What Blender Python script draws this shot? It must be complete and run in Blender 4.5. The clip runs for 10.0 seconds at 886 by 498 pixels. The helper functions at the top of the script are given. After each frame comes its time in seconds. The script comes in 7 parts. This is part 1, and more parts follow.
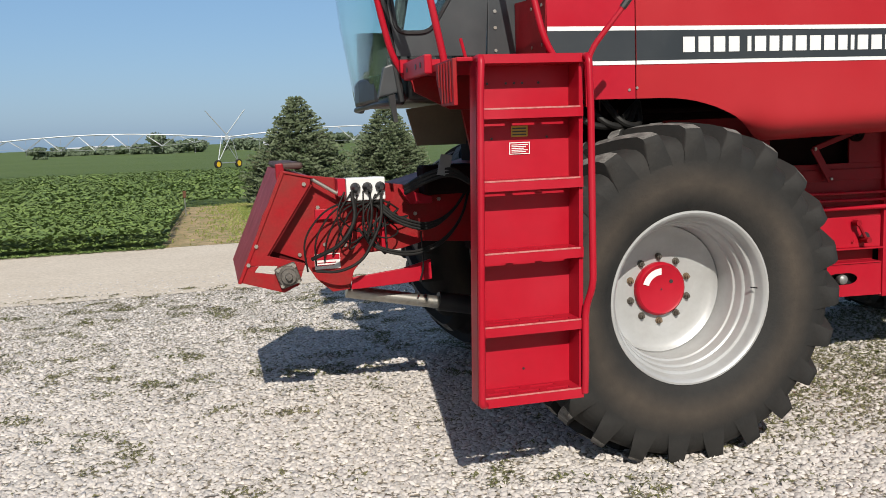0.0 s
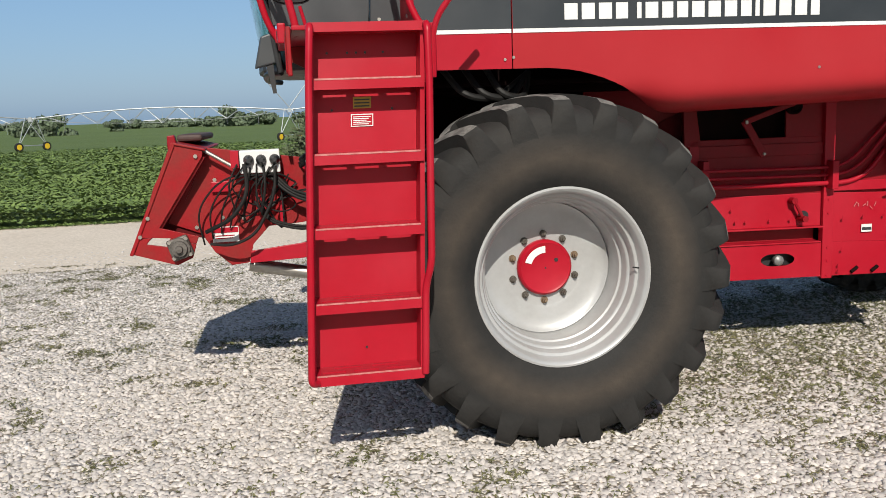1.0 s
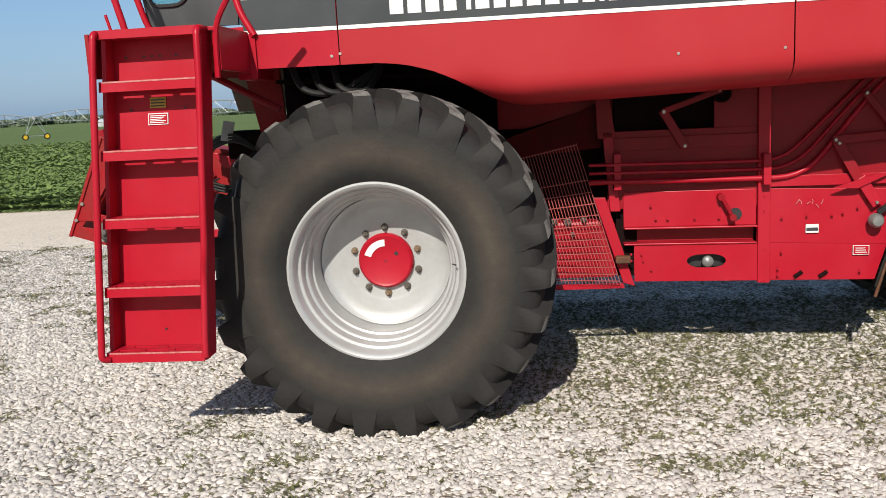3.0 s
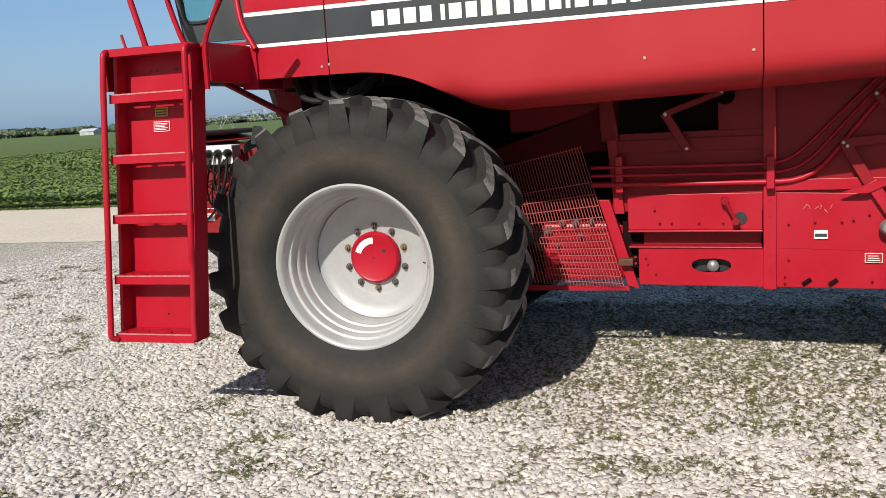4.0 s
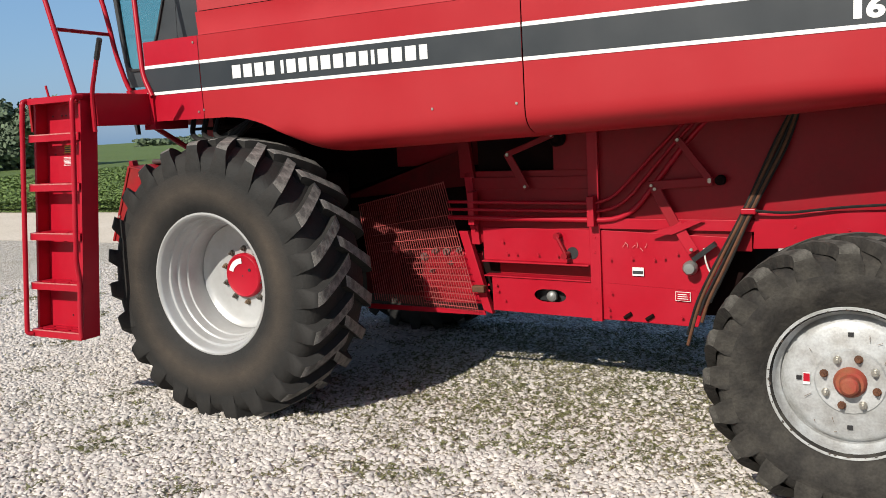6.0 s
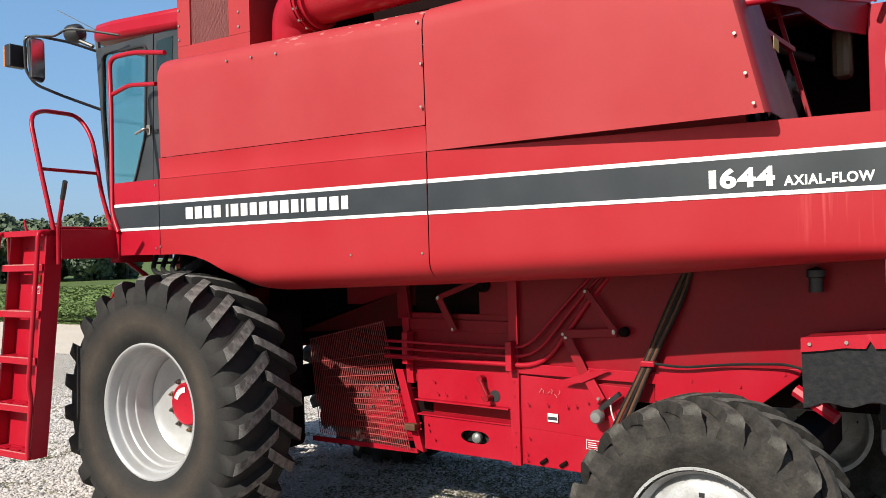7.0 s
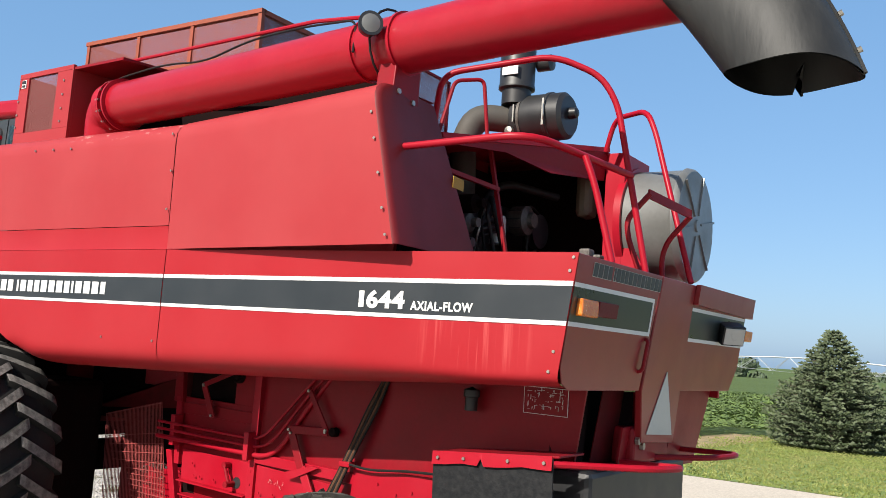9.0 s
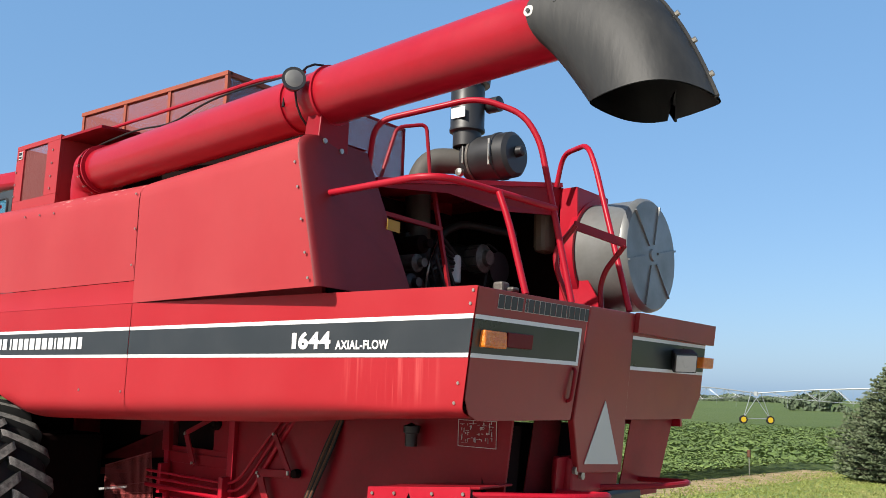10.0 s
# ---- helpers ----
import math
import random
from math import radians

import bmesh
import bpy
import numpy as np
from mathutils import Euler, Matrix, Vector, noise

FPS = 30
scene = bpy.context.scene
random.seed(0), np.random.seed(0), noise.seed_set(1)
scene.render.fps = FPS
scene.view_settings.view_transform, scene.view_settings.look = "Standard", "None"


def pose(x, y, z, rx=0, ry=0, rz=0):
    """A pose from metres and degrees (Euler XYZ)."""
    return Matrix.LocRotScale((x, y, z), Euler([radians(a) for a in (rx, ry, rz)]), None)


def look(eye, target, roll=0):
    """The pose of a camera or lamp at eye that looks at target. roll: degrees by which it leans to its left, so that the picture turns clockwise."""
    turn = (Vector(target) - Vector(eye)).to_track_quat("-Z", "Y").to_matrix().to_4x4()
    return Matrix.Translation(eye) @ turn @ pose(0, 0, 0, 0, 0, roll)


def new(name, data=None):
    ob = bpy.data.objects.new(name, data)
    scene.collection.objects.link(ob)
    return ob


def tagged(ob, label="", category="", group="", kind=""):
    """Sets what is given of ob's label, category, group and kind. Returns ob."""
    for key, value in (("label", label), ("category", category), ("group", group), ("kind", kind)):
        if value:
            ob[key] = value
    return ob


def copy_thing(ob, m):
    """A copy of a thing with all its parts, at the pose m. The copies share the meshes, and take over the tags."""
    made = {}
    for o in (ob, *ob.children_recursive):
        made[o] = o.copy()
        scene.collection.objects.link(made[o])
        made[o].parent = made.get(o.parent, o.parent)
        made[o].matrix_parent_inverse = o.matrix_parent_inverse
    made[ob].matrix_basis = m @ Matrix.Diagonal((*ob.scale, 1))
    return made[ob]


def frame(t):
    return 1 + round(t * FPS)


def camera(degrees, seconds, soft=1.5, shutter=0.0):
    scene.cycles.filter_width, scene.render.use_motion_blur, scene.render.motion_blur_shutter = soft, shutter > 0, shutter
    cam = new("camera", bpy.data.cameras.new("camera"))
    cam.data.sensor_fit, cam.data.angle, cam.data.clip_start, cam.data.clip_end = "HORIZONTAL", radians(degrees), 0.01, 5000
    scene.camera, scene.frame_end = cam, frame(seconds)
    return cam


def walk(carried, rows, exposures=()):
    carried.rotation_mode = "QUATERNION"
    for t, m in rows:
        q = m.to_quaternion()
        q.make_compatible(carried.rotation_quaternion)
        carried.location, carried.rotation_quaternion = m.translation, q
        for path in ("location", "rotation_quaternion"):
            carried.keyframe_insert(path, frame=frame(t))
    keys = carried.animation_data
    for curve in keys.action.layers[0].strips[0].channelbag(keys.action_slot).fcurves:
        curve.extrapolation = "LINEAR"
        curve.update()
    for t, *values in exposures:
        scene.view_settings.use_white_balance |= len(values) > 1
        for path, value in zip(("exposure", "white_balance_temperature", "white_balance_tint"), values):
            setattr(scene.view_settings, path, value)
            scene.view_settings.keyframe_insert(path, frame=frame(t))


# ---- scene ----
cam = camera(53.8, 10.0, soft=0.7)
# seconds, eye, target, roll
PATH = [
    (0, (-2.365, -4.27, 1.745), (-1.865, -2.35, 1.492), -2.3),
    (0.5, (-1.852, -4.287, 1.717), (-1.437, -2.352, 1.432), -2.1),
    (1, (-1.337, -4.384, 1.699), (-0.992, -2.438, 1.392), -2.2),
    (1.5, (-0.795, -4.428, 1.686), (-0.519, -2.475, 1.358), -2.3),
    (2, (-0.232, -4.479, 1.684), (-0.053, -2.516, 1.348), -2.6),
    (2.5, (0.265, -4.517, 1.689), (0.275, -2.545, 1.35), -2.7),
    (4, (1.856, -4.563, 1.681), (1.267, -2.678, 1.365), -3.6),
    (4.5, (2.366, -4.554, 1.7), (1.661, -2.712, 1.366), -3.7),
    (5, (2.95, -4.508, 1.697), (2.158, -2.701, 1.367), -3.7),
    (5.2, (3.183, -4.468, 1.699), (2.359, -2.676, 1.371), -3.6),
    (6.3, (4.243, -4.223, 1.79), (3.219, -2.52, 1.563), -3.0),
    (6.5, (4.417, -4.167, 1.8), (3.363, -2.477, 1.625), -2.7),
    (7, (4.836, -4.065, 1.869), (3.747, -2.388, 1.878), -1.5),
    (7.5, (5.288, -3.875, 1.925), (4.209, -2.202, 2.116), 0.3),
    (8, (5.758, -3.808, 1.915), (4.683, -2.14, 2.165), 2.9),
    (8.5, (6.159, -3.698, 1.936), (5.074, -2.033, 2.163), 4.5),
    (9, (6.553, -3.501, 1.953), (5.435, -1.858, 2.177), 4.0),
    (9.5, (6.951, -3.356, 1.941), (5.771, -1.77, 2.241), 2.0),
    (10, (7.236, -3.18, 1.93), (6.001, -1.64, 2.252), 1.7),
]
walk(cam, [(t, look(eye, target, roll)) for t, eye, target, roll in PATH],
     exposures=((0.0, 0.17), (1.0, 0.15), (1.5, 0.20), (2.5, 0.28), (5.0, 0.25), (6.3, 0.32), (7.0, 0.50), (7.5, 0.50), (8.5, 0.57), (10.0, 0.60)))

# ---- light ----
world = bpy.data.worlds.new("sky")
scene.world = world
world.use_nodes = True
wn = world.node_tree.nodes
sky = wn.new("ShaderNodeTexSky")
sky.sky_type = "NISHITA"
sky.sun_disc = False
sky.sun_elevation = radians(36.7)
sky.sun_rotation = radians(187)
sky.air_density = 1.0
sky.dust_density = 1.2
sky.ozone_density = 1.2
wn["Background"].inputs["Strength"].default_value = 0.096
# thin summer haze evens out the clear sky
haze = wn.new("ShaderNodeMix")
haze.data_type = "RGBA"
# blue away from the sun; whiter but dimmed round it, to lower the fill
aim = wn.new("ShaderNodeTexCoord")
toward = wn.new("ShaderNodeVectorMath")
toward.operation = "DOT_PRODUCT"
toward.inputs[1].default_value = Vector((-0.13, -1.0, 0.75)).normalized()
near = wn.new("ShaderNodeMapRange")
near.inputs["From Min"].default_value, near.inputs["From Max"].default_value = 0.05, 0.95
sunward = wn.new("ShaderNodeMix")
sunward.data_type = "RGBA"
sunward.inputs["A"].default_value = (1.45, 3.38, 6.3, 1.0)
sunward.inputs["B"].default_value = (1.9, 2.3, 2.8, 1.0)
# the haze lies low and thins towards the zenith
split = wn.new("ShaderNodeSeparateXYZ")
thin = wn.new("ShaderNodeMapRange")
thin.inputs["From Min"].default_value, thin.inputs["From Max"].default_value = 0.5, 0.85
thin.inputs["To Min"].default_value, thin.inputs["To Max"].default_value = 0.55, 0.12
world.node_tree.links.new(aim.outputs["Generated"], split.inputs[0])
world.node_tree.links.new(split.outputs["Z"], thin.inputs["Value"])
world.node_tree.links.new(thin.outputs["Result"], haze.inputs["Factor"])
world.node_tree.links.new(aim.outputs["Generated"], toward.inputs[0])
world.node_tree.links.new(toward.outputs["Value"], near.inputs["Value"])
world.node_tree.links.new(near.outputs["Result"], sunward.inputs["Factor"])
world.node_tree.links.new(sunward.outputs["Result"], haze.inputs["B"])
world.node_tree.links.new(sky.outputs["Color"], haze.inputs["A"])
world.node_tree.links.new(haze.outputs["Result"], wn["Background"].inputs["Color"])
sun = new("sun", bpy.data.lights.new("sun", "SUN"))
sun.data.energy = 5.0
sun.data.angle = radians(0.5)
sun.data.color = (1.0, 0.94, 0.84)
sun.matrix_world = look((-0.13, -1.0, 0.75), (0, 0, 0))
scene.view_settings.exposure = 0.0


# ---- materials ----
TONE = 0.80  # all paints a little under their nominal value


def material(name, base, rough=0.5, metal=0.0, vary=0.0, scale=6.0, second=None, amount=0.5, bump=0.0, bump_scale=60.0,
             fine=0.0, spec=0.5, coat=0.0, island=0.0, stretch=None, ring=None):
    """Principled material with two scales of colour variation, roughness variation and bump."""
    base = [c * TONE for c in base[:3]]
    second = [c * TONE for c in second[:3]] if second else None
    m = bpy.data.materials.new(name)
    m.use_nodes = True
    nt = m.node_tree
    n, l = nt.nodes, nt.links
    b = n["Principled BSDF"]
    b.inputs["Roughness"].default_value = rough
    b.inputs["Metallic"].default_value = metal
    b.inputs["Specular IOR Level"].default_value = spec
    b.inputs["Coat Weight"].default_value = coat
    b.inputs["Coat Roughness"].default_value = 0.15
    co = n.new("ShaderNodeTexCoord")
    src = co.outputs["Object"]
    if stretch:
        mp = n.new("ShaderNodeMapping")
        mp.inputs["Scale"].default_value = stretch
        l.new(src, mp.inputs["Vector"])
        src = mp.outputs["Vector"]
    big = n.new("ShaderNodeTexNoise")
    big.inputs["Scale"].default_value = scale
    big.inputs["Detail"].default_value = 5
    l.new(src, big.inputs["Vector"])
    small = n.new("ShaderNodeTexNoise")
    small.inputs["Scale"].default_value = scale * 9
    small.inputs["Detail"].default_value = 3
    l.new(src, small.inputs["Vector"])
    ramp = n.new("ShaderNodeValToRGB")
    ramp.color_ramp.elements[0].position, ramp.color_ramp.elements[1].position = 0.38, 0.72
    l.new(big.outputs["Fac"], ramp.inputs["Fac"])
    mix = n.new("ShaderNodeMix")
    mix.data_type = "RGBA"
    mix.inputs["A"].default_value = (*base[:3], 1)
    mix.inputs["B"].default_value = (*(second or base)[:3], 1)
    mul = n.new("ShaderNodeMath")
    mul.operation = "MULTIPLY"
    mul.inputs[1].default_value = amount if second else 0.0
    l.new(ramp.outputs["Color"], mul.inputs[0])
    l.new(mul.outputs[0], mix.inputs["Factor"])
    hsv = n.new("ShaderNodeHueSaturation")
    tint = mix.outputs["Result"]
    if ring:
        # dried dirt in a ring round the wheel's axle
        flat = n.new("ShaderNodeVectorMath")
        flat.operation = "MULTIPLY"
        flat.inputs[1].default_value = (1, 0, 1)
        l.new(co.outputs["Object"], flat.inputs[0])
        dist = n.new("ShaderNodeVectorMath")
        dist.operation = "LENGTH"
        l.new(flat.outputs["Vector"], dist.inputs[0])
        rr = n.new("ShaderNodeValToRGB")
        e = rr.color_ramp.elements
        e[0].position, e[0].color = ring[0], (0, 0, 0, 1)
        e[1].position, e[1].color = ring[2], (0, 0, 0, 1)
        peak = e.new(ring[1])
        peak.color = (1, 1, 1, 1)
        l.new(dist.outputs["Value"], rr.inputs["Fac"])
        k = n.new("ShaderNodeMath")
        k.operation = "MULTIPLY"
        l.new(rr.outputs["Color"], k.inputs[0])
        l.new(big.outputs["Fac"], k.inputs[1])
        rm = n.new("ShaderNodeMix")
        rm.data_type = "RGBA"
        rm.inputs["B"].default_value = (*ring[3], 1)
        l.new(k.outputs[0], rm.inputs["Factor"])
        l.new(tint, rm.inputs["A"])
        tint = rm.outputs["Result"]
    l.new(tint, hsv.inputs["Color"])
    val = n.new("ShaderNodeMath")
    val.operation = "MULTIPLY_ADD"
    val.inputs[1].default_value = vary
    val.inputs[2].default_value = 1 - vary / 2
    l.new(small.outputs["Fac"], val.inputs[0])
    last = val.outputs[0]
    if island:
        geo = n.new("ShaderNodeNewGeometry")
        add = n.new("ShaderNodeMath")
        add.operation = "MULTIPLY_ADD"
        add.inputs[1].default_value = island
        l.new(geo.outputs["Random Per Island"], add.inputs[0])
        off = n.new("ShaderNodeMath")
        off.operation = "SUBTRACT"
        off.inputs[1].default_value = island / 2
        l.new(last, add.inputs[2])
        l.new(add.outputs[0], off.inputs[0])
        last = off.outputs[0]
    l.new(last, hsv.inputs["Value"])
    l.new(hsv.outputs["Color"], b.inputs["Base Color"])
    rv = n.new("ShaderNodeMath")
    rv.operation = "MULTIPLY_ADD"
    rv.inputs[1].default_value = 0.25
    rv.inputs[2].default_value = max(rough - 0.12, 0.02)
    l.new(big.outputs["Fac"], rv.inputs[0])
    l.new(rv.outputs[0], b.inputs["Roughness"])
    if bump:
        bn = n.new("ShaderNodeTexNoise")
        bn.inputs["Scale"].default_value = bump_scale
        bn.inputs["Detail"].default_value = 4
        l.new(src, bn.inputs["Vector"])
        bp = n.new("ShaderNodeBump")
        bp.inputs["Strength"].default_value = bump
        bp.inputs["Distance"].default_value = 0.01
        l.new(bn.outputs["Fac"], bp.inputs["Height"])
        l.new(bp.outputs["Normal"], b.inputs["Normal"])
    return m


RED = material("red_paint", (0.405, 0.005, 0.019), 0.38, vary=0.16, scale=2.5, second=(0.44, 0.016, 0.034), amount=0.7, bump=0.03, bump_scale=9, spec=0.24)
HOOD = material("sun_faded_red_paint", (0.385, 0.015, 0.022), 0.44, vary=0.08, scale=1.4, second=(0.42, 0.026, 0.033), amount=0.8, bump=0.03, bump_scale=5, spec=0.22)
FADED = material("chalky_red_paint", (0.395, 0.036, 0.041), 0.48, vary=0.08, scale=1.2, second=(0.43, 0.054, 0.058), amount=0.8, bump=0.04, bump_scale=4, spec=0.22)
ENAMEL = material("glossy_red_enamel", (0.39, 0.005, 0.017), 0.34, vary=0.18, scale=3.0, second=(0.42, 0.014, 0.026), amount=0.7, bump=0.04, bump_scale=7, spec=0.3, coat=0.3)
# dirty feeder red; on the platform side its darker tone stands for shade
DIRTSHADE = material("dusty_shaded_red_paint", (0.31, 0.005, 0.010), 0.5, vary=0.35, scale=7, second=(0.17, 0.030, 0.022), amount=0.6, bump=0.15, bump_scale=40, spec=0.25)
# the machine's red with shade mixed into the base, for recessed and covered parts
MAROON = material("shade_toned_red_enamel", (0.285, 0.006, 0.015), 0.42, vary=0.20, scale=4, second=(0.215, 0.013, 0.017), amount=0.7, bump=0.03, spec=0.2)
# rear face is away from the sun; its shade is put into this base
REARPAINT = material("glossy_shaded_rear_enamel", (0.285, 0.014, 0.019), 0.34, vary=0.12, scale=4, second=(0.24, 0.020, 0.024), amount=0.6, coat=0.08)
RUBBER = material("tyre_rubber", (0.017, 0.017, 0.0165), 0.74, vary=0.4, scale=2.6, second=(0.036, 0.033, 0.030), amount=0.8, bump=0.25, bump_scale=60, spec=0.26, ring=(0.50, 0.60, 0.72, (0.068, 0.053, 0.040)))
OLDRUBBER = material("weathered_tyre_rubber", (0.026, 0.024, 0.022), 0.85, vary=0.9, scale=9, second=(0.085, 0.078, 0.066), amount=0.7, bump=0.9, bump_scale=30, spec=0.22)
OLDTOP = material("scuffed_old_tread", (0.045, 0.042, 0.037), 0.9, vary=0.9, scale=14, second=(0.19, 0.18, 0.16), amount=0.7, bump=0.8, bump_scale=40, spec=0.2)
LUGTOP = material("scuffed_tread_rubber", (0.105, 0.100, 0.094), 0.9, vary=0.9, scale=22, second=(0.30, 0.285, 0.265), amount=0.8, bump=0.5, bump_scale=55, spec=0.2)
SILVER = material("silver_wheel_paint", (0.50, 0.505, 0.505), 0.40, metal=0.3, vary=0.12, scale=5, second=(0.38, 0.375, 0.36), amount=0.6, bump=0.03)
CHIPPED = material("worn_silver_wheel_paint", (0.52, 0.535, 0.54), 0.40, metal=0.2, vary=0.55, scale=11, second=(0.25, 0.235, 0.21), amount=0.75, bump=0.1)
CHAR = material("charcoal_vinyl_stripe", (0.022, 0.028, 0.034), 0.42, vary=0.15, scale=3, second=(0.036, 0.042, 0.048), amount=0.6)
OLIVE = material("dusty_dark_stripe", (0.022, 0.027, 0.026), 0.3, vary=0.1, scale=3, second=(0.05, 0.055, 0.045), amount=0.5)
WHITE = material("white_vinyl", (0.78, 0.78, 0.77), 0.45, vary=0.05, scale=5, second=(0.68, 0.68, 0.67), amount=0.4)
BLACK = material("black_paint", (0.018, 0.018, 0.02), 0.45, vary=0.2, scale=8, second=(0.04, 0.04, 0.04), amount=0.5)
CABGREY = material("charcoal_cab_paint", (0.036, 0.041, 0.045), 0.38, vary=0.15, scale=4, second=(0.056, 0.061, 0.066), amount=0.6)
HOSE = material("black_hose_rubber", (0.010, 0.010, 0.010), 0.6, vary=0.3, scale=20, second=(0.035, 0.032, 0.028), amount=0.4, spec=0.25)
STEEL = material("zinc_plated_steel", (0.55, 0.54, 0.50), 0.38, metal=0.9, vary=0.25, scale=30, second=(0.35, 0.30, 0.24), amount=0.5)
RUST = material("rusty_steel", (0.15, 0.058, 0.025), 0.75, metal=0.2, vary=0.5, scale=25, second=(0.075, 0.038, 0.024), amount=0.8, bump=0.2)
GALV = material("galvanised_sheet", (0.26, 0.265, 0.26), 0.42, metal=0.35, vary=0.2, scale=4, second=(0.17, 0.17, 0.16), amount=0.8, bump=0.02)
SPOUT = material("grey_rubber_spout", (0.012, 0.012, 0.0115), 0.6, vary=0.5, scale=6, second=(0.046, 0.045, 0.041), amount=0.8, bump=0.2, bump_scale=24, stretch=(1, 1, 0.25))
MUD = material("spattered_black_rubber", (0.009, 0.010, 0.012), 0.75, vary=0.9, scale=34, second=(0.16, 0.155, 0.15), amount=0.10, bump=0.3, bump_scale=60, spec=0.3)
# near-black base holds the shade of enclosed and covered machinery
DARK = material("shade_dark_machinery", (0.010, 0.005, 0.005), 0.8, vary=0.4, scale=8, second=(0.020, 0.008, 0.007), amount=0.6, spec=0.05)
MOTOR = material("dirty_cast_iron", (0.10, 0.09, 0.08), 0.55, metal=0.4, vary=0.6, scale=18, second=(0.22, 0.20, 0.18), amount=0.6, bump=0.3)
# red darkened to hold the deep shade of recesses
SHADERED = material("shade_red_recess", (0.11, 0.006, 0.009), 0.7, vary=0.4, scale=9, second=(0.06, 0.012, 0.011), amount=0.7, spec=0.1)
YELLOW = material("yellow_label", (0.50, 0.30, 0.02), 0.5, vary=0.1, scale=20)
AMBER = material("amber_lens", (0.78, 0.17, 0.010), 0.22, vary=0.5, scale=55, second=(0.95, 0.36, 0.03), amount=0.5, bump=0.8, bump_scale=90, coat=0.2)
REDLENS = material("red_reflector", (0.14, 0.004, 0.008), 0.45, vary=0.2, scale=60, spec=0.2)
ORANGE = material("rusty_orange_frame", (0.36, 0.07, 0.03), 0.6, vary=0.3, scale=8, second=(0.22, 0.06, 0.03), amount=0.6)
CLEAR = material("white_plastic", (0.62, 0.62, 0.58), 0.3, vary=0.1, scale=30)
TAN = material("dusty_tan_panel", (0.20, 0.15, 0.10), 0.6, vary=0.2, scale=6, second=(0.14, 0.10, 0.07), amount=0.6)
PIVOT = material("galvanised_pipe", (0.40, 0.43, 0.45), 0.45, metal=0.4, vary=0.1, scale=1)
WHEELYEL = material("yellow_wheel_paint", (0.75, 0.50, 0.02), 0.5, vary=0.1, scale=3)
BRUSHED = material("weathered_smv_panel", (0.62, 0.63, 0.58), 0.5, vary=0.08, scale=10)


def rain_streaks(m, x0, x1, z0, z1, scale=(38, 0, 1.2), lo=0.53, hi=0.72, tone=(0.47, 0.075, 0.072)):
    """Pale runs washed down a sheet below a joint, between x0 and x1, from z1 down to z0."""
    n, l = m.node_tree.nodes, m.node_tree.links
    b = n["Principled BSDF"]
    old = b.inputs["Base Color"].links[0].from_socket
    co = n.new("ShaderNodeTexCoord")
    mp = n.new("ShaderNodeMapping")
    mp.inputs["Scale"].default_value = scale
    l.new(co.outputs["Object"], mp.inputs["Vector"])
    no = n.new("ShaderNodeTexNoise")
    no.inputs["Scale"].default_value, no.inputs["Detail"].default_value = 1.0, 3
    l.new(mp.outputs["Vector"], no.inputs["Vector"])
    sep = n.new("ShaderNodeSeparateXYZ")
    l.new(co.outputs["Object"], sep.inputs[0])
    last = None
    for src, a, c in ((no.outputs["Fac"], lo, hi), (sep.outputs["X"], x0, x0 + 0.25), (sep.outputs["X"], x1, x1 - 0.2), (sep.outputs["Z"], z0, z0 + 0.10), (sep.outputs["Z"], z1, z1 - 0.02)):
        r = n.new("ShaderNodeMapRange")
        r.inputs["From Min"].default_value, r.inputs["From Max"].default_value = a, c
        l.new(src, r.inputs["Value"])
        if last is None:
            last = r.outputs["Result"]
        else:
            k = n.new("ShaderNodeMath")
            k.operation = "MULTIPLY"
            l.new(last, k.inputs[0])
            l.new(r.outputs["Result"], k.inputs[1])
            last = k.outputs[0]
    mx = n.new("ShaderNodeMix")
    mx.data_type = "RGBA"
    mx.inputs["B"].default_value = (*tone, 1)
    l.new(last, mx.inputs["Factor"])
    l.new(old, mx.inputs["A"])
    l.new(mx.outputs["Result"], b.inputs["Base Color"])
    return m


RAINED = rain_streaks(material("rain_streaked_red_paint", (0.385, 0.015, 0.022), 0.44, vary=0.08, scale=1.4, second=(0.42, 0.026, 0.033), amount=0.8, bump=0.03, bump_scale=5, spec=0.22), 4.0, 4.72, 1.84, 2.10)

SCUFFED = rain_streaks(material("scuffed_chalky_red_paint", (0.395, 0.036, 0.041), 0.48, vary=0.08, scale=1.2, second=(0.43, 0.054, 0.058), amount=0.8, bump=0.04, bump_scale=4, spec=0.22), 0.9, 2.3, 3.17, 3.30, (11, 11, 30), 0.60, 0.64, (0.55, 0.30, 0.27))


def glass_material():
    m = bpy.data.materials.new("tinted_cab_glass")
    m.use_nodes = True
    n, l = m.node_tree.nodes, m.node_tree.links
    b = n["Principled BSDF"]
    b.inputs["Base Color"].default_value = (0.58, 0.80, 0.75, 1)
    b.inputs["Roughness"].default_value = 0.03
    b.inputs["Transmission Weight"].default_value = 1.0
    b.inputs["IOR"].default_value = 1.45
    return m


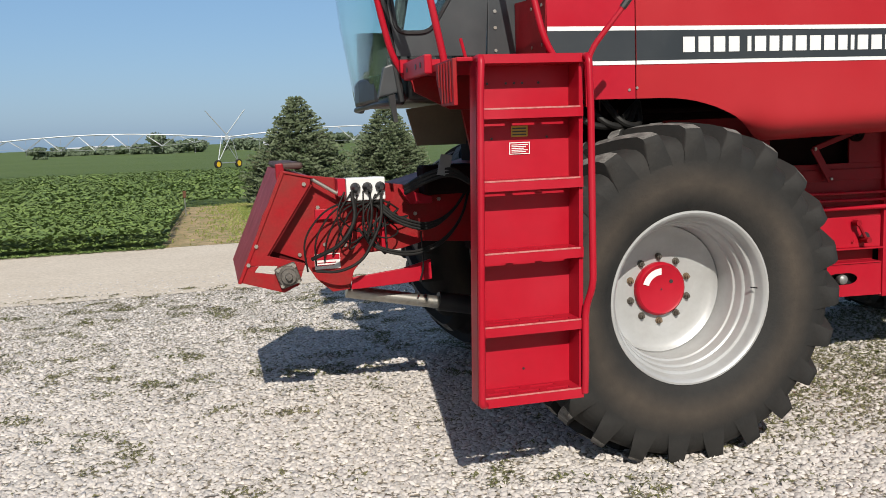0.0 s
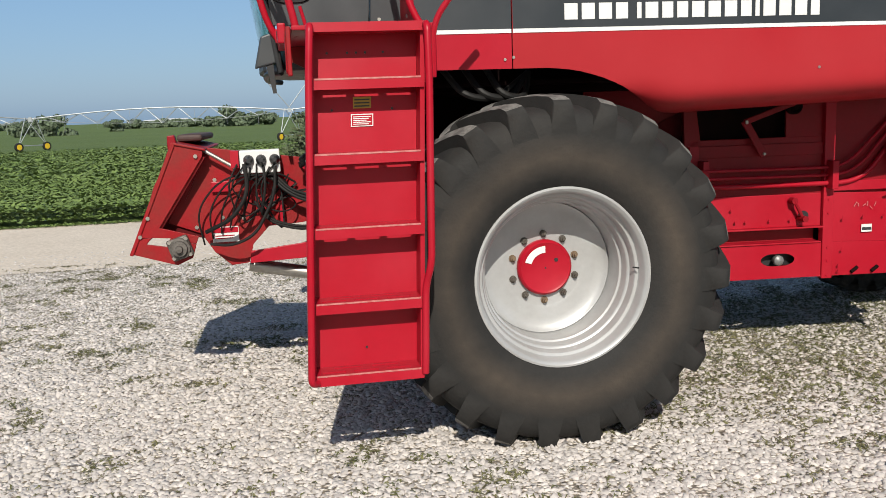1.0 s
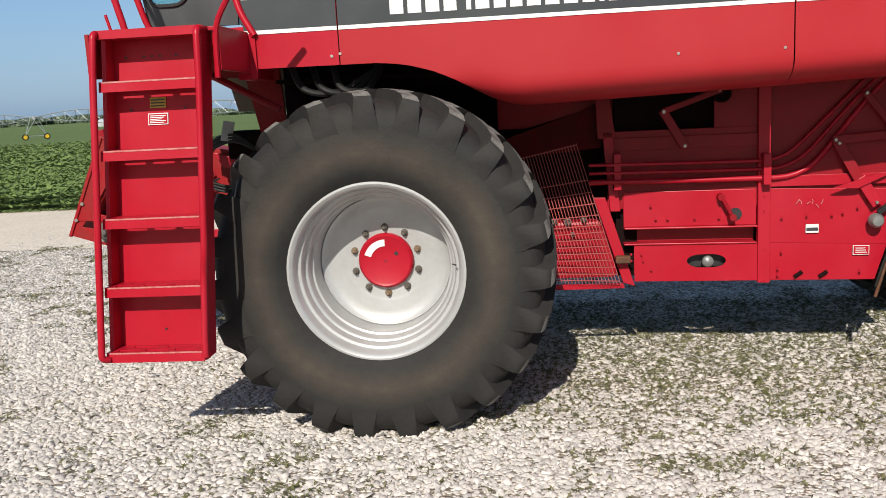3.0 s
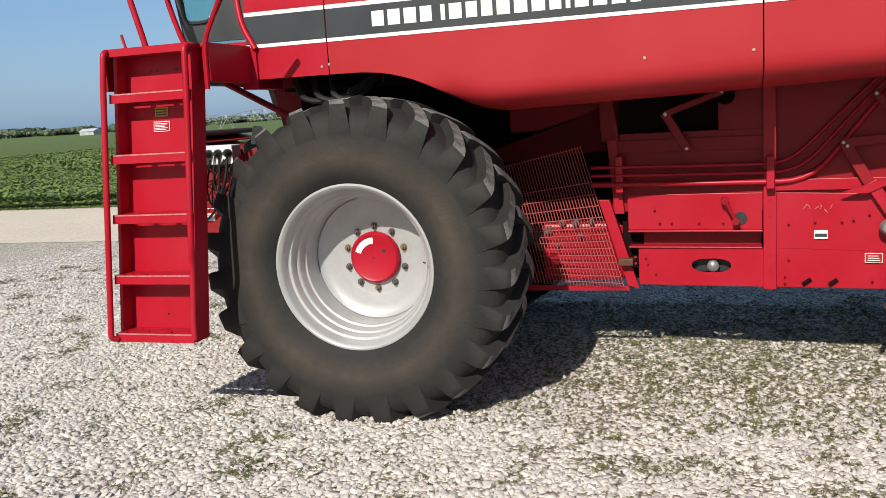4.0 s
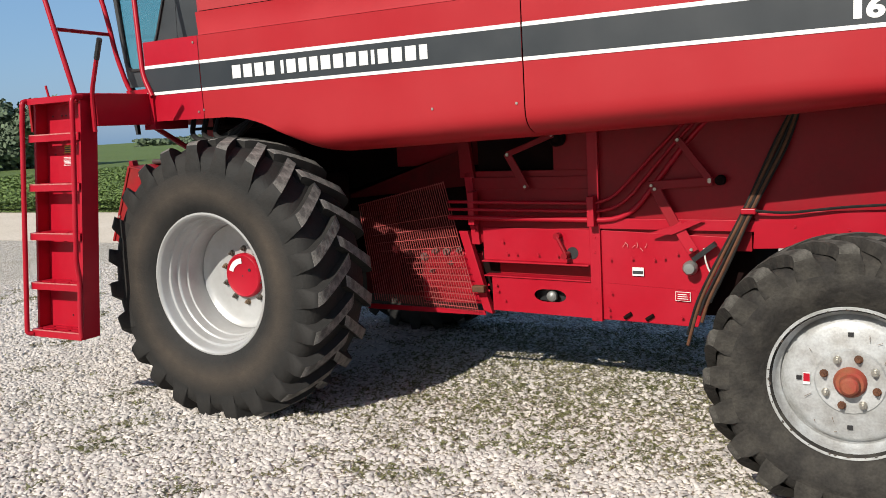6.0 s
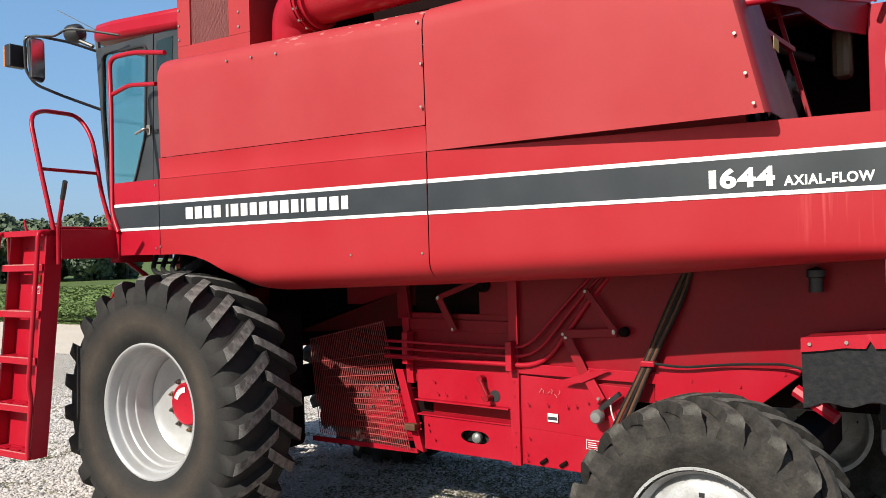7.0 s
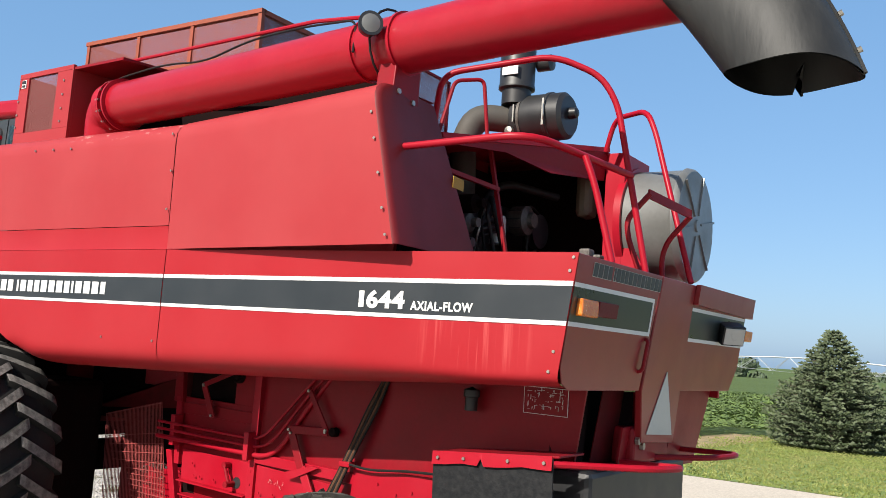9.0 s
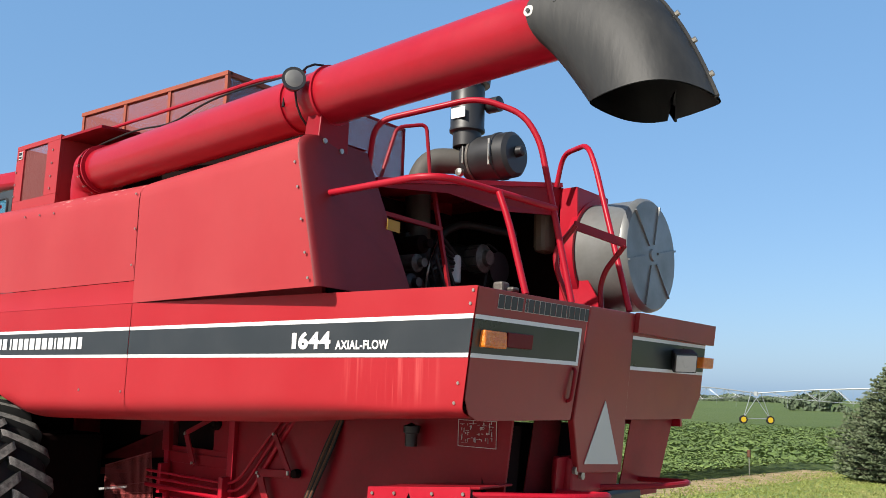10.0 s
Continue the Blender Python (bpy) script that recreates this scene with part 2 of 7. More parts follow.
def screen_material():
    """Fine perforated sheet: real holes through which the sky shows."""
    m = bpy.data.materials.new("perforated_screen")
    m.use_nodes = True
    n, l = m.node_tree.nodes, m.node_tree.links
    b = n["Principled BSDF"]
    b.inputs["Base Color"].default_value = (0.20, 0.055, 0.05, 1)
    b.inputs["Roughness"].default_value = 0.6
    co = n.new("ShaderNodeTexCoord")
    vo = n.new("ShaderNodeTexVoronoi")
    vo.inputs["Scale"].default_value = 160
    vo.inputs["Randomness"].default_value = 0.15
    l.new(co.outputs["Object"], vo.inputs["Vector"])
    lt = n.new("ShaderNodeMath")
    lt.operation = "LESS_THAN"
    lt.inputs[1].default_value = 0.47
    l.new(vo.outputs["Distance"], lt.inputs[0])
    tr = n.new("ShaderNodeBsdfTransparent")
    mx = n.new("ShaderNodeMixShader")
    l.new(lt.outputs[0], mx.inputs["Fac"])
    l.new(b.outputs["BSDF"], mx.inputs[1])
    l.new(tr.outputs["BSDF"], mx.inputs[2])
    l.new(mx.outputs["Shader"], n["Material Output"].inputs["Surface"])
    return m


GLASS = glass_material()
SCREEN = screen_material()


# ---- mesh helpers ----
def part(name, bm, mat, parent=None, label="", smooth=False, bevel=0.0, solid=0.0):
    me = bpy.data.meshes.new(name)
    bmesh.ops.recalc_face_normals(bm, faces=bm.faces) if not solid else None
    bm.to_mesh(me)
    bm.free()
    me.materials.append(mat)
    ob = new(name, me)
    if smooth:
        me.shade_smooth()
        if smooth != "all":
            me.set_sharp_from_angle(angle=radians(38))
    if solid:
        md = ob.modifiers.new("thickness", "SOLIDIFY")
        md.thickness, md.offset, md.use_rim = solid, 1.0, not smooth
    if bevel:
        md = ob.modifiers.new("edges", "BEVEL")
        md.width, md.segments, md.limit_method = bevel, 2, "ANGLE"
    if parent:
        ob.parent = parent
    if label:
        ob["label"] = label
    return ob


def box(bm, x0, x1, y0, y1, z0, z1, m=None):
    vs = [bm.verts.new((x, y, z)) for x in (x0, x1) for y in (y0, y1) for z in (z0, z1)]
    if m:
        for v in vs:
            v.co = m @ v.co
    for a in ((0, 1, 3, 2), (4, 6, 7, 5), (0, 4, 5, 1), (2, 3, 7, 6), (0, 2, 6, 4), (1, 5, 7, 3)):
        bm.faces.new([vs[i] for i in a])
    return bm


def boxes(*specs):
    bm = bmesh.new()
    for s in specs:
        box(bm, *s)
    return bm


def prism(pts, axis, a0, a1, bm=None):
    """Polygon extruded: pts are pairs in the plane square to axis (x: y,z; y: x,z; z: x,y)."""
    bm = bm or bmesh.new()

    def co(p, a):
        return {"x": (a, p[0], p[1]), "y": (p[0], a, p[1]), "z": (p[0], p[1], a)}[axis]
    lo = [bm.verts.new(co(p, a0)) for p in pts]
    hi = [bm.verts.new(co(p, a1)) for p in pts]
    bm.faces.new(lo)
    bm.faces.new(hi[::-1])
    for i in range(len(pts)):
        j = (i + 1) % len(pts)
        bm.faces.new((lo[i], hi[i], hi[j], lo[j]))
    bmesh.ops.recalc_face_normals(bm, faces=bm.faces)
    return bm


def round_path(pts, r, n=5):
    """Corners of a polyline rounded with radius about r."""
    pts = [Vector(p) for p in pts]
    out = [pts[0]]
    for a, b, c in zip(pts, pts[1:], pts[2:]):
        d = min(r, (b - a).length * 0.48, (c - b).length * 0.48)
        p, q = b + (a - b).normalized() * d, b + (c - b).normalized() * d
        for i in range(n + 1):
            t = i / n
            out.append((1 - t) ** 2 * p + 2 * t * (1 - t) * b + t * t * q)
    out.append(pts[-1])
    return out


def tube(pts, r, bend=0.08, n=10, bm=None, closed_ends=True):
    bm = bm or bmesh.new()
    p = round_path(pts, bend) if bend else [Vector(q) for q in pts]
    rings = []
    up = None
    for i, c in enumerate(p):
        d = (p[min(i + 1, len(p) - 1)] - p[max(i - 1, 0)]).normalized()
        if up is None:
            up = d.orthogonal().normalized()
        up = (up - d * up.dot(d)).normalized()
        side = d.cross(up)
        rad = r if not callable(r) else r(i / max(1, len(p) - 1))
        rings.append([bm.verts.new(c + (up * math.cos(2 * math.pi * k / n) + side * math.sin(2 * math.pi * k / n)) * rad) for k in range(n)])
    for a, b in zip(rings, rings[1:]):
        for k in range(n):
            bm.faces.new((a[k], a[(k + 1) % n], b[(k + 1) % n], b[k]))
    if closed_ends:
        bm.faces.new(rings[0][::-1])
        bm.faces.new(rings[-1])
    return bm


def lathe(profile, centre, axis="y", n=48, bm=None, close=False, caps=True):
    """profile: pairs of (place along axis, radius)."""
    bm = bm or bmesh.new()
    c = Vector(centre)
    rings = []
    for a, r in profile:
        ring = []
        for k in range(n):
            u, v = r * math.cos(2 * math.pi * k / n), r * math.sin(2 * math.pi * k / n)
            ring.append(bm.verts.new(c + Vector({"y": (u, a, v), "x": (a, u, v), "z": (u, v, a)}[axis])))
        rings.append(ring)
    pairs = list(zip(rings, rings[1:])) + ([(rings[-1], rings[0])] if close else [])
    for a, b in pairs:
        for k in range(n):
            bm.faces.new((a[k], a[(k + 1) % n], b[(k + 1) % n], b[k]))
    if not close and caps:
        if profile[0][1] > 1e-6:
            bm.faces.new(rings[0])
        if profile[-1][1] > 1e-6:
            bm.faces.new(rings[-1][::-1])
    return bm


def bolt(bm, c, d, r=0.014, h=0.010):
    """Hexagon head at c, standing along d."""
    d = Vector(d).normalized()
    u = d.orthogonal().normalized()
    v = d.cross(u)
    c = Vector(c)
    lo = [bm.verts.new(c + (u * math.cos(k * math.pi / 3) + v * math.sin(k * math.pi / 3)) * r) for k in range(6)]
    hi = [bm.verts.new(p.co + d * h) for p in lo]
    bm.faces.new(hi)
    for k in range(6):
        bm.faces.new((lo[k], lo[(k + 1) % 6], hi[(k + 1) % 6], hi[k]))
    return bm


def bolts(name, places, d, r, h, mat, parent):
    """Bolt heads, each an object of its own on one shared mesh."""
    bm = bolt(bmesh.new(), (0, 0, 0), d, r, h)
    bmesh.ops.recalc_face_normals(bm, faces=bm.faces)
    me = bpy.data.meshes.new(name)
    bm.to_mesh(me)
    bm.free()
    me.materials.append(mat)
    for p in places:
        ob = new(name, me)
        ob.location = p
        ob.parent = parent


def ribbon(rows, bm=None, close=False):
    """Sheet through rows of points."""
    bm = bm or bmesh.new()
    grid = [[bm.verts.new(p) for p in row] for row in rows]
    for a, b in zip(grid, grid[1:]):
        for i in range(len(a) - 1):
            bm.faces.new((a[i], a[i + 1], b[i + 1], b[i]))
    return bm


def lerp(table, x):
    """Straight interpolation in a table of (x, value)."""
    if x <= table[0][0]:
        return table[0][1]
    for (a, p), (b, q) in zip(table, table[1:]):
        if x <= b:
            return p + (q - p) * (x - a) / (b - a)
    return table[-1][1]


def ground_z(x, y):
    """Height of the land: level yard, a slight fall beyond it, then far rise."""
    z = lerp(((1.2, 0.0), (2.5, -0.012), (5, -0.085), (14.5, -0.30), (36, -0.75), (60, -0.85), (320, -0.9), (700, 1.6), (1500, 5.6), (4000, 12.5)), y)
    return z

# ---- combine harvester ----
combine = tagged(new("combine_harvester"), "large red combine harvester with charcoal side stripe, parked on white gravel", "combine harvester")


def low_y(x):
    """The lower body side stands a little further out towards the rear."""
    return 0.88 - 0.102 * (x - 1.84)


# wheels
def wheel(name, cx, cy, cz, rim_profile, disc_profile, tyre_profile, lug_stations, lugs, sweep, tyre_mat, rim_mat, label, inset=0.0, bend=1.0, top_mat=None):
    """inset: how far the middle of the tyre stands from the wheel disc's plane."""
    c = Vector((cx, cy, cz))
    bm = lathe(rim_profile, (0, 0, 0), n=64, caps=False)
    w = part(name, bm, rim_mat, combine, label, smooth=True)
    w.location = c
    part("wheel_disc", lathe(disc_profile, (0, 0, 0), n=64, caps=False), rim_mat, w, smooth=True)
    part("tyre", lathe([(a + inset, r) for a, r in tyre_profile], (0, 0, 0), n=96, close=True), tyre_mat, w, "black rubber tyre carcass", smooth="all")
    sides = []
    for s in (1, -1):
        bm = bmesh.new()
        rows = []
        n = len(lug_stations)
        for i, (a, rb, rt, wb, wt) in enumerate(lug_stations):
            th = sweep * ((a - lug_stations[0][0]) / (lug_stations[-1][0] - lug_stations[0][0])) ** bend if a > lug_stations[0][0] else 0.0
            row = []
            for r, dth in ((rb, -wb), (rt, -wt), (rt, wt), (rb, wb)):
                row.append((r * math.sin(th + dth / r), s * a + inset, r * math.cos(th + dth / r)))
            rows.append(row)
        g = [[bm.verts.new(p) for p in row] for row in rows]
        for i, (p, q) in enumerate(zip(g, g[1:])):
            for k in range(3):
                f = bm.faces.new((p[k], p[k + 1], q[k + 1], q[k]))
                f.material_index = 1 if k == 1 and i >= n - 7 else 0
        bm.faces.new(g[0])
        bm.faces.new(g[-1][::-1])
        bmesh.ops.recalc_face_normals(bm, faces=bm.faces)
        me = bpy.data.meshes.new("lug")
        bm.to_mesh(me)
        bm.free()
        me.materials.append(tyre_mat)
        me.materials.append(top_mat or LUGTOP)
        me.shade_smooth()
        me.set_sharp_from_angle(angle=radians(42))
        sides.append(me)
    for s, me in enumerate(sides):
        for k in range(lugs):
            ob = new("lug", me)
            ob.parent = w
            ob.matrix_basis = Matrix.Rotation(2 * math.pi * (k + 0.5 * s) / lugs, 4, "Y")
    return w


def nuts(w, count, r, a, size, mats, spin=0.0):
    for k in range(count):
        th = 2 * math.pi * k / count + spin
        c = (r * math.sin(th), a, r * math.cos(th))
        bm = lathe([(0.0, size * 1.5), (-0.006, size * 1.5), (-0.0061, size * 1.05), (-0.022, size * 1.05), (-0.0221, size * 0.6), (-0.036, size * 0.55)], c, n=10)
        part("wheel_nut", bm, mats[k % len(mats)], w)


NUTIRON = material("dirty_wheel_nut", (0.16, 0.145, 0.125), 0.5, metal=0.6, vary=0.4, scale=40, second=(0.09, 0.07, 0.055), amount=0.6)
NUTRUST = material("brown_wheel_nut", (0.24, 0.17, 0.11), 0.6, metal=0.4, vary=0.4, scale=40, second=(0.13, 0.08, 0.05), amount=0.6)
RIMF = [(-0.350, 0.462), (-0.357, 0.458), (-0.358, 0.448), (-0.350, 0.436), (-0.338, 0.428), (-0.30, 0.424), (-0.288, 0.418), (-0.284, 0.404), (-0.276, 0.399), (-0.245, 0.398),
        (-0.233, 0.394), (-0.229, 0.384), (-0.221, 0.379), (-0.18, 0.378), (-0.170, 0.374), (-0.166, 0.364), (-0.155, 0.360), (-0.03, 0.357), (0.04, 0.357), (0.05, 0.40), (0.16, 0.42), (0.17, 0.46), (0.15, 0.43)]
# dished disc, welded to the barrel with a thin bead
DISCF = [(-0.030, 0.3565), (-0.034, 0.352), (-0.030, 0.346), (-0.022, 0.338), (-0.012, 0.315), (-0.006, 0.28), (-0.004, 0.235), (-0.001, 0.215), (0.0, 0.21), (0.0, 0.02), (0.02, 0.0)]
# tyre: offset from the tyre's middle, radius
TYREF = [(-0.240, 0.43), (-0.258, 0.459), (-0.272, 0.474), (-0.292, 0.53), (-0.302, 0.60), (-0.303, 0.67), (-0.300, 0.72), (-0.293, 0.768), (-0.276, 0.806), (-0.240, 0.838), (-0.17, 0.857), (-0.08, 0.864), (0, 0.866)]
TYREF = TYREF + [(-a, r) for a, r in TYREF[-2::-1]]
LUGF = [(-0.2985, 0.668, 0.674, 0.066, 0.058), (-0.3012, 0.715, 0.732, 0.064, 0.052), (-0.3008, 0.755, 0.792, 0.062, 0.050), (-0.2970, 0.770, 0.848, 0.060, 0.046), (-0.285, 0.780, 0.880, 0.058, 0.043), (-0.255, 0.79, 0.898, 0.055, 0.040),
        (-0.19, 0.81, 0.907, 0.053, 0.038), (-0.12, 0.825, 0.912, 0.051, 0.037), (-0.03, 0.83, 0.916, 0.050, 0.037), (0.012, 0.835, 0.916, 0.050, 0.037), (0.035, 0.84, 0.908, 0.048, 0.034)]
HUBZ = 0.863
fw = wheel("front_wheel", 0, 0.08, HUBZ, RIMF, DISCF, TYREF, LUGF, 23, -0.225, RUBBER, SILVER, "silver-painted deep-dish drive wheel with a lugged black tyre", inset=-0.096, bend=1.08)
nuts(fw, 10, 0.181, 0.0, 0.0135, (NUTIRON, NUTIRON, NUTRUST), spin=0.0)
cap = part("hub_cap", lathe([(0.0, 0.150), (-0.022, 0.150), (-0.032, 0.146), (-0.040, 0.136), (-0.034, 0.125), (-0.036, 0.0)], (0, 0, 0), n=48), RED, fw, "red hub cap with a white arc label", smooth=True)
bm = bmesh.new()
arc = [[(r * math.sin(t), -0.040, r * math.cos(t)) for r in (0.082, 0.118)] for t in [radians(-72 + 6 * i) for i in range(13)]]
ribbon(arc, bm)
part("arc_label", bm, WHITE, cap, "white arc-shaped label", solid=0.001)
part("cap_hole", lathe([(-0.0385, 0.005), (-0.034, 0.005)], (0, 0, 0), n=10), BLACK, cap)
part("cap_hole", lathe([(-0.0385, 0.011), (-0.034, 0.011)], (0.06, 0, 0.04), n=10), BLACK, cap)
part("valve_stem", tube([(0.385, -0.30, 0.02), (0.398, -0.318, 0.02), (0.405, -0.33, 0.02)], 0.004, 0.01, 6), BLACK, fw)
# far front wheel
copy_thing(fw, Matrix.Translation((0, 2.40, HUBZ)) @ Matrix.Rotation(math.pi, 4, "Z"))
part("axle", tube([(0, 0.1, HUBZ), (0, 2.35, HUBZ)], 0.13, 0, 14), DARK, combine, smooth=True)

RIMR = [(-0.155, 0.335), (-0.157, 0.346), (-0.150, 0.350), (-0.143, 0.346), (-0.135, 0.325), (-0.09, 0.315), (-0.075, 0.300), (-0.05, 0.298), (-0.045, 0.305), (0.15, 0.32), (0.16, 0.35)]
DISCR = [(-0.052, 0.302), (-0.06, 0.29), (-0.085, 0.275), (-0.095, 0.25), (-0.105, 0.18), (-0.11, 0.15), (-0.118, 0.143), (-0.12, 0.06), (-0.10, 0.0)]
TYRER = [(-0.135, 0.325), (-0.150, 0.345), (-0.172, 0.375), (-0.196, 0.43), (-0.203, 0.48), (-0.196, 0.52), (-0.178, 0.55), (-0.145, 0.572), (-0.08, 0.586), (0, 0.592)]
TYRER = TYRER + [(-a, r) for a, r in TYRER[-2::-1]]
LUGR = [(-0.199, 0.500, 0.505, 0.058, 0.044), (-0.206, 0.535, 0.556, 0.056, 0.042), (-0.205, 0.555, 0.590, 0.053, 0.040), (-0.196, 0.565, 0.615, 0.050, 0.038), (-0.178, 0.575, 0.629, 0.047, 0.036), (-0.15, 0.58, 0.636, 0.045, 0.034), (-0.08, 0.59, 0.640, 0.043, 0.032), (0.0, 0.59, 0.640, 0.042, 0.032), (0.02, 0.59, 0.632, 0.040, 0.030)]
RIMR, DISCR, TYRER = ([(a, r * 0.96) for a, r in prof] for prof in (RIMR, DISCR, TYRER))
LUGR = [(a, rb * 0.96, rt * 0.96, wb, wt) for a, rb, rt, wb, wt in LUGR]
rw = wheel("rear_wheel", 3.70, -0.225, 0.596, RIMR, DISCR, TYRER, LUGR, 20, -0.36, OLDRUBBER, CHIPPED, "small worn silver steering wheel with a cracked tyre", top_mat=OLDTOP)
nuts(rw, 8, 0.108, -0.12, 0.012, (RUST, STEEL), spin=0.3)
part("hub_boss", lathe([(-0.115, 0.068), (-0.135, 0.064), (-0.150, 0.054), (-0.1501, 0.042), (-0.19, 0.038), (-0.200, 0.028), (-0.202, 0.0)], (0, 0, 0), n=28), material("rust_orange_hub", (0.26, 0.085, 0.035), 0.65, vary=0.5, scale=20, second=(0.34, 0.03, 0.025), amount=0.8), rw, "rust-orange hub boss", smooth=True)
for th in (0, math.pi / 2, math.pi, 3 * math.pi / 2):
    c = (0.205 * math.sin(th), -0.104, 0.205 * math.cos(th))
    part("slot", boxes((c[0] - 0.011, c[0] + 0.011, c[1] - 0.004, c[1] + 0.004, c[2] - 0.009, c[2] + 0.009)), BLACK, rw)
part("wheel_label", boxes((-0.188, -0.158, -0.115, -0.1085, -0.026, 0.026)), WHITE, rw, "small white and red wheel label")
part("wheel_label", boxes((-0.186, -0.160, -0.117, -0.1095, -0.012, 0.023)), RED, rw, "small red wheel label")
# bare chips round the rim's lip and scrapes on the disc
rng = random.Random(31)
bm = bmesh.new()
for k in range(46):
    th, ln = rng.uniform(0, 2 * math.pi), rng.uniform(0.008, 0.05)
    r = rng.uniform(0.318, 0.327)
    w = rng.uniform(0.002, 0.006)
    ribbon([[(q * math.sin(t), -0.1582, q * math.cos(t)) for q in (r - w * e, r + w * e)] for t, e in ((th, 0.3), (th + ln * 0.4, 1.0), (th + ln * 0.7, 0.7), (th + ln, 0.2))], bm)
part("paint_chip", bm, material("bare_dark_chip", (0.055, 0.048, 0.042), 0.7, vary=0.4, scale=40, second=(0.10, 0.06, 0.04), amount=0.6), rw, "dark chips in the silver paint", solid=0.0015)
bm = bmesh.new()
for k in range(9):
    th, r = rng.uniform(0, 2 * math.pi), rng.uniform(0.18, 0.24)
    c, d = Vector((r * math.sin(th), -0.108 - 0.012 * (0.24 - r) / 0.06, r * math.cos(th))), Vector((rng.uniform(-1, 1), 0, rng.uniform(-1, 1))) * 0.03
    tube([tuple(c), tuple(c + d)], 0.0014, 0, 4, bm)
part("scrape", bm, NUTRUST, rw, "thin rusty scrapes")
copy_thing(rw, Matrix.Translation((3.70, 2.60, 0.596)) @ Matrix.Rotation(math.pi, 4, "Z"))
part("rear_axle", boxes((3.60, 3.84, 0.05, 2.45, 0.50, 0.70)), DARK, combine, bevel=0.02)

# side panels
ARCH = ((-0.66, 1.912), (0.04, 1.908), (0.17, 1.893), (0.30, 1.858), (0.42, 1.808), (0.52, 1.755), (0.62, 1.70), (0.70, 1.668), (0.80, 1.655), (2.11, 1.690), (3.36, 1.735), (4.05, 1.780), (4.84, 1.815))


def side_sheet(xs, top, slant=0.0):
    rows = []
    for x in xs:
        zb = lerp(ARCH, x)
        k = min(1.0, max(0.0, (x - 0.40) / 0.45))
        k = k * k * (3 - 2 * k)
        zt = top(x)
        c = lerp(((3.4, 1.0), (4.5, 0.42)), x)
        row = [(x, 0.0, zt)]
        for i in range(1, 5):
            row.append((x, 0.0, zt + (zb + 0.155 * c - zt) * i / 4))
        for dy, dz in ((0.002, 0.120), (0.011, 0.092), (0.026, 0.071), (0.050, 0.050), (0.085, 0.032), (0.128, 0.018), (0.175, 0.008), (0.26, 0.0)):
            row.append((x, dy * k * c + 0.0005, zb + dz * c))
        row = [(px - slant * (2.43 - pz), py, pz) for px, py, pz in row]
        rows.append(row)
    return ribbon(rows)


def steps(a, b, d):
    n = max(1, round((b - a) / d))
    return [a + (b - a) * i / n for i in range(n + 1)]


front_panel = part("side_panel", side_sheet(steps(-0.66, -0.168, 0.12), lambda x: 2.44), RED, combine, "red front side panel with stripe", smooth=True, solid=0.004)
mid_panel = part("side_panel", side_sheet(steps(-0.162, 2.102, 0.06), lambda x: 2.438), HOOD, combine, "red side panel cut out over the drive wheel", smooth=True, solid=0.004)
REARTOP = ((2.109, 2.438), (4.9, 2.412))
rear_panel = part("side_panel", side_sheet(steps(2.109, 4.90, 0.09), lambda x: lerp(REARTOP, x)), RAINED, combine, "long red rear side panel with stripe", smooth=True, solid=0.004)
for v in rear_panel.data.vertices:
    if v.co.x > 4.1:
        v.co.x -= (v.co.x - 4.1) / 0.80 * 0.135 * (2.42 - v.co.z)


def band(name, x0, x1, z0, z1, mat, parent, label, y=-0.007, slant=False):
    bm = bmesh.new()
    e0 = x1 - 0.135 * (2.42 - z0) if slant else x1
    e1 = x1 - 0.135 * (2.42 - z1) if slant else x1
    ribbon([[(x0, y, z0), (x0, y, z1)], [(e0, y, z0), (e1, y, z1)]], bm)
    return part(name, bm, mat, parent, label, solid=0.0008)


for p, x0, x1 in ((front_panel, -0.66, -0.169), (mid_panel, -0.161, 2.101), (rear_panel, 2.110, 4.899)):
    sl = p is rear_panel
    band("stripe", x0, x1, 2.106, 2.262, CHAR, p, "charcoal vinyl stripe", slant=sl)
    band("pinstripe", x0, x1, 2.262, 2.284, WHITE, p, "white pinstripe", y=-0.0075, slant=sl)
    band("pinstripe", x0, x1, 2.086, 2.106, WHITE, p, "white pinstripe", y=-0.0075, slant=sl)


def block_letters(x0, x1, widths, z0, z1, parent, mat, place, thick=0.0015):
    """Plain marks in place of a maker's lettering: one solid block a mark."""
    total = sum(widths)
    k = (x1 - x0) / total
    x = x0
    for i, w in enumerate(widths):
        if w > 0.35:
            a, b = x + 0.07 * k, x + (w - 0.07) * k
            h = z1 - z0
            bm = bmesh.new()
            box(bm, a + 0.05 * k, b - 0.05 * k, 0, thick, z0 + 0.06 * h, z1 - 0.06 * h)
            for v in bm.verts:
                v.co = place @ v.co
            part("mark", bm, mat, parent)
        x += w * k


side_place = Matrix.Translation((0, -0.0095, 0))
LETTERS = [1.0, 1.0, 1.0, 0.95, 0.3, 0.5, 1.0, 0.9, 0.9, 1.0, 1.0, 1.0, 0.9, 0.5, 1.0, 1.0, 1.0, 0.8]
block_letters(0.10, 1.548, LETTERS, 2.140, 2.232, mid_panel, WHITE, side_place)


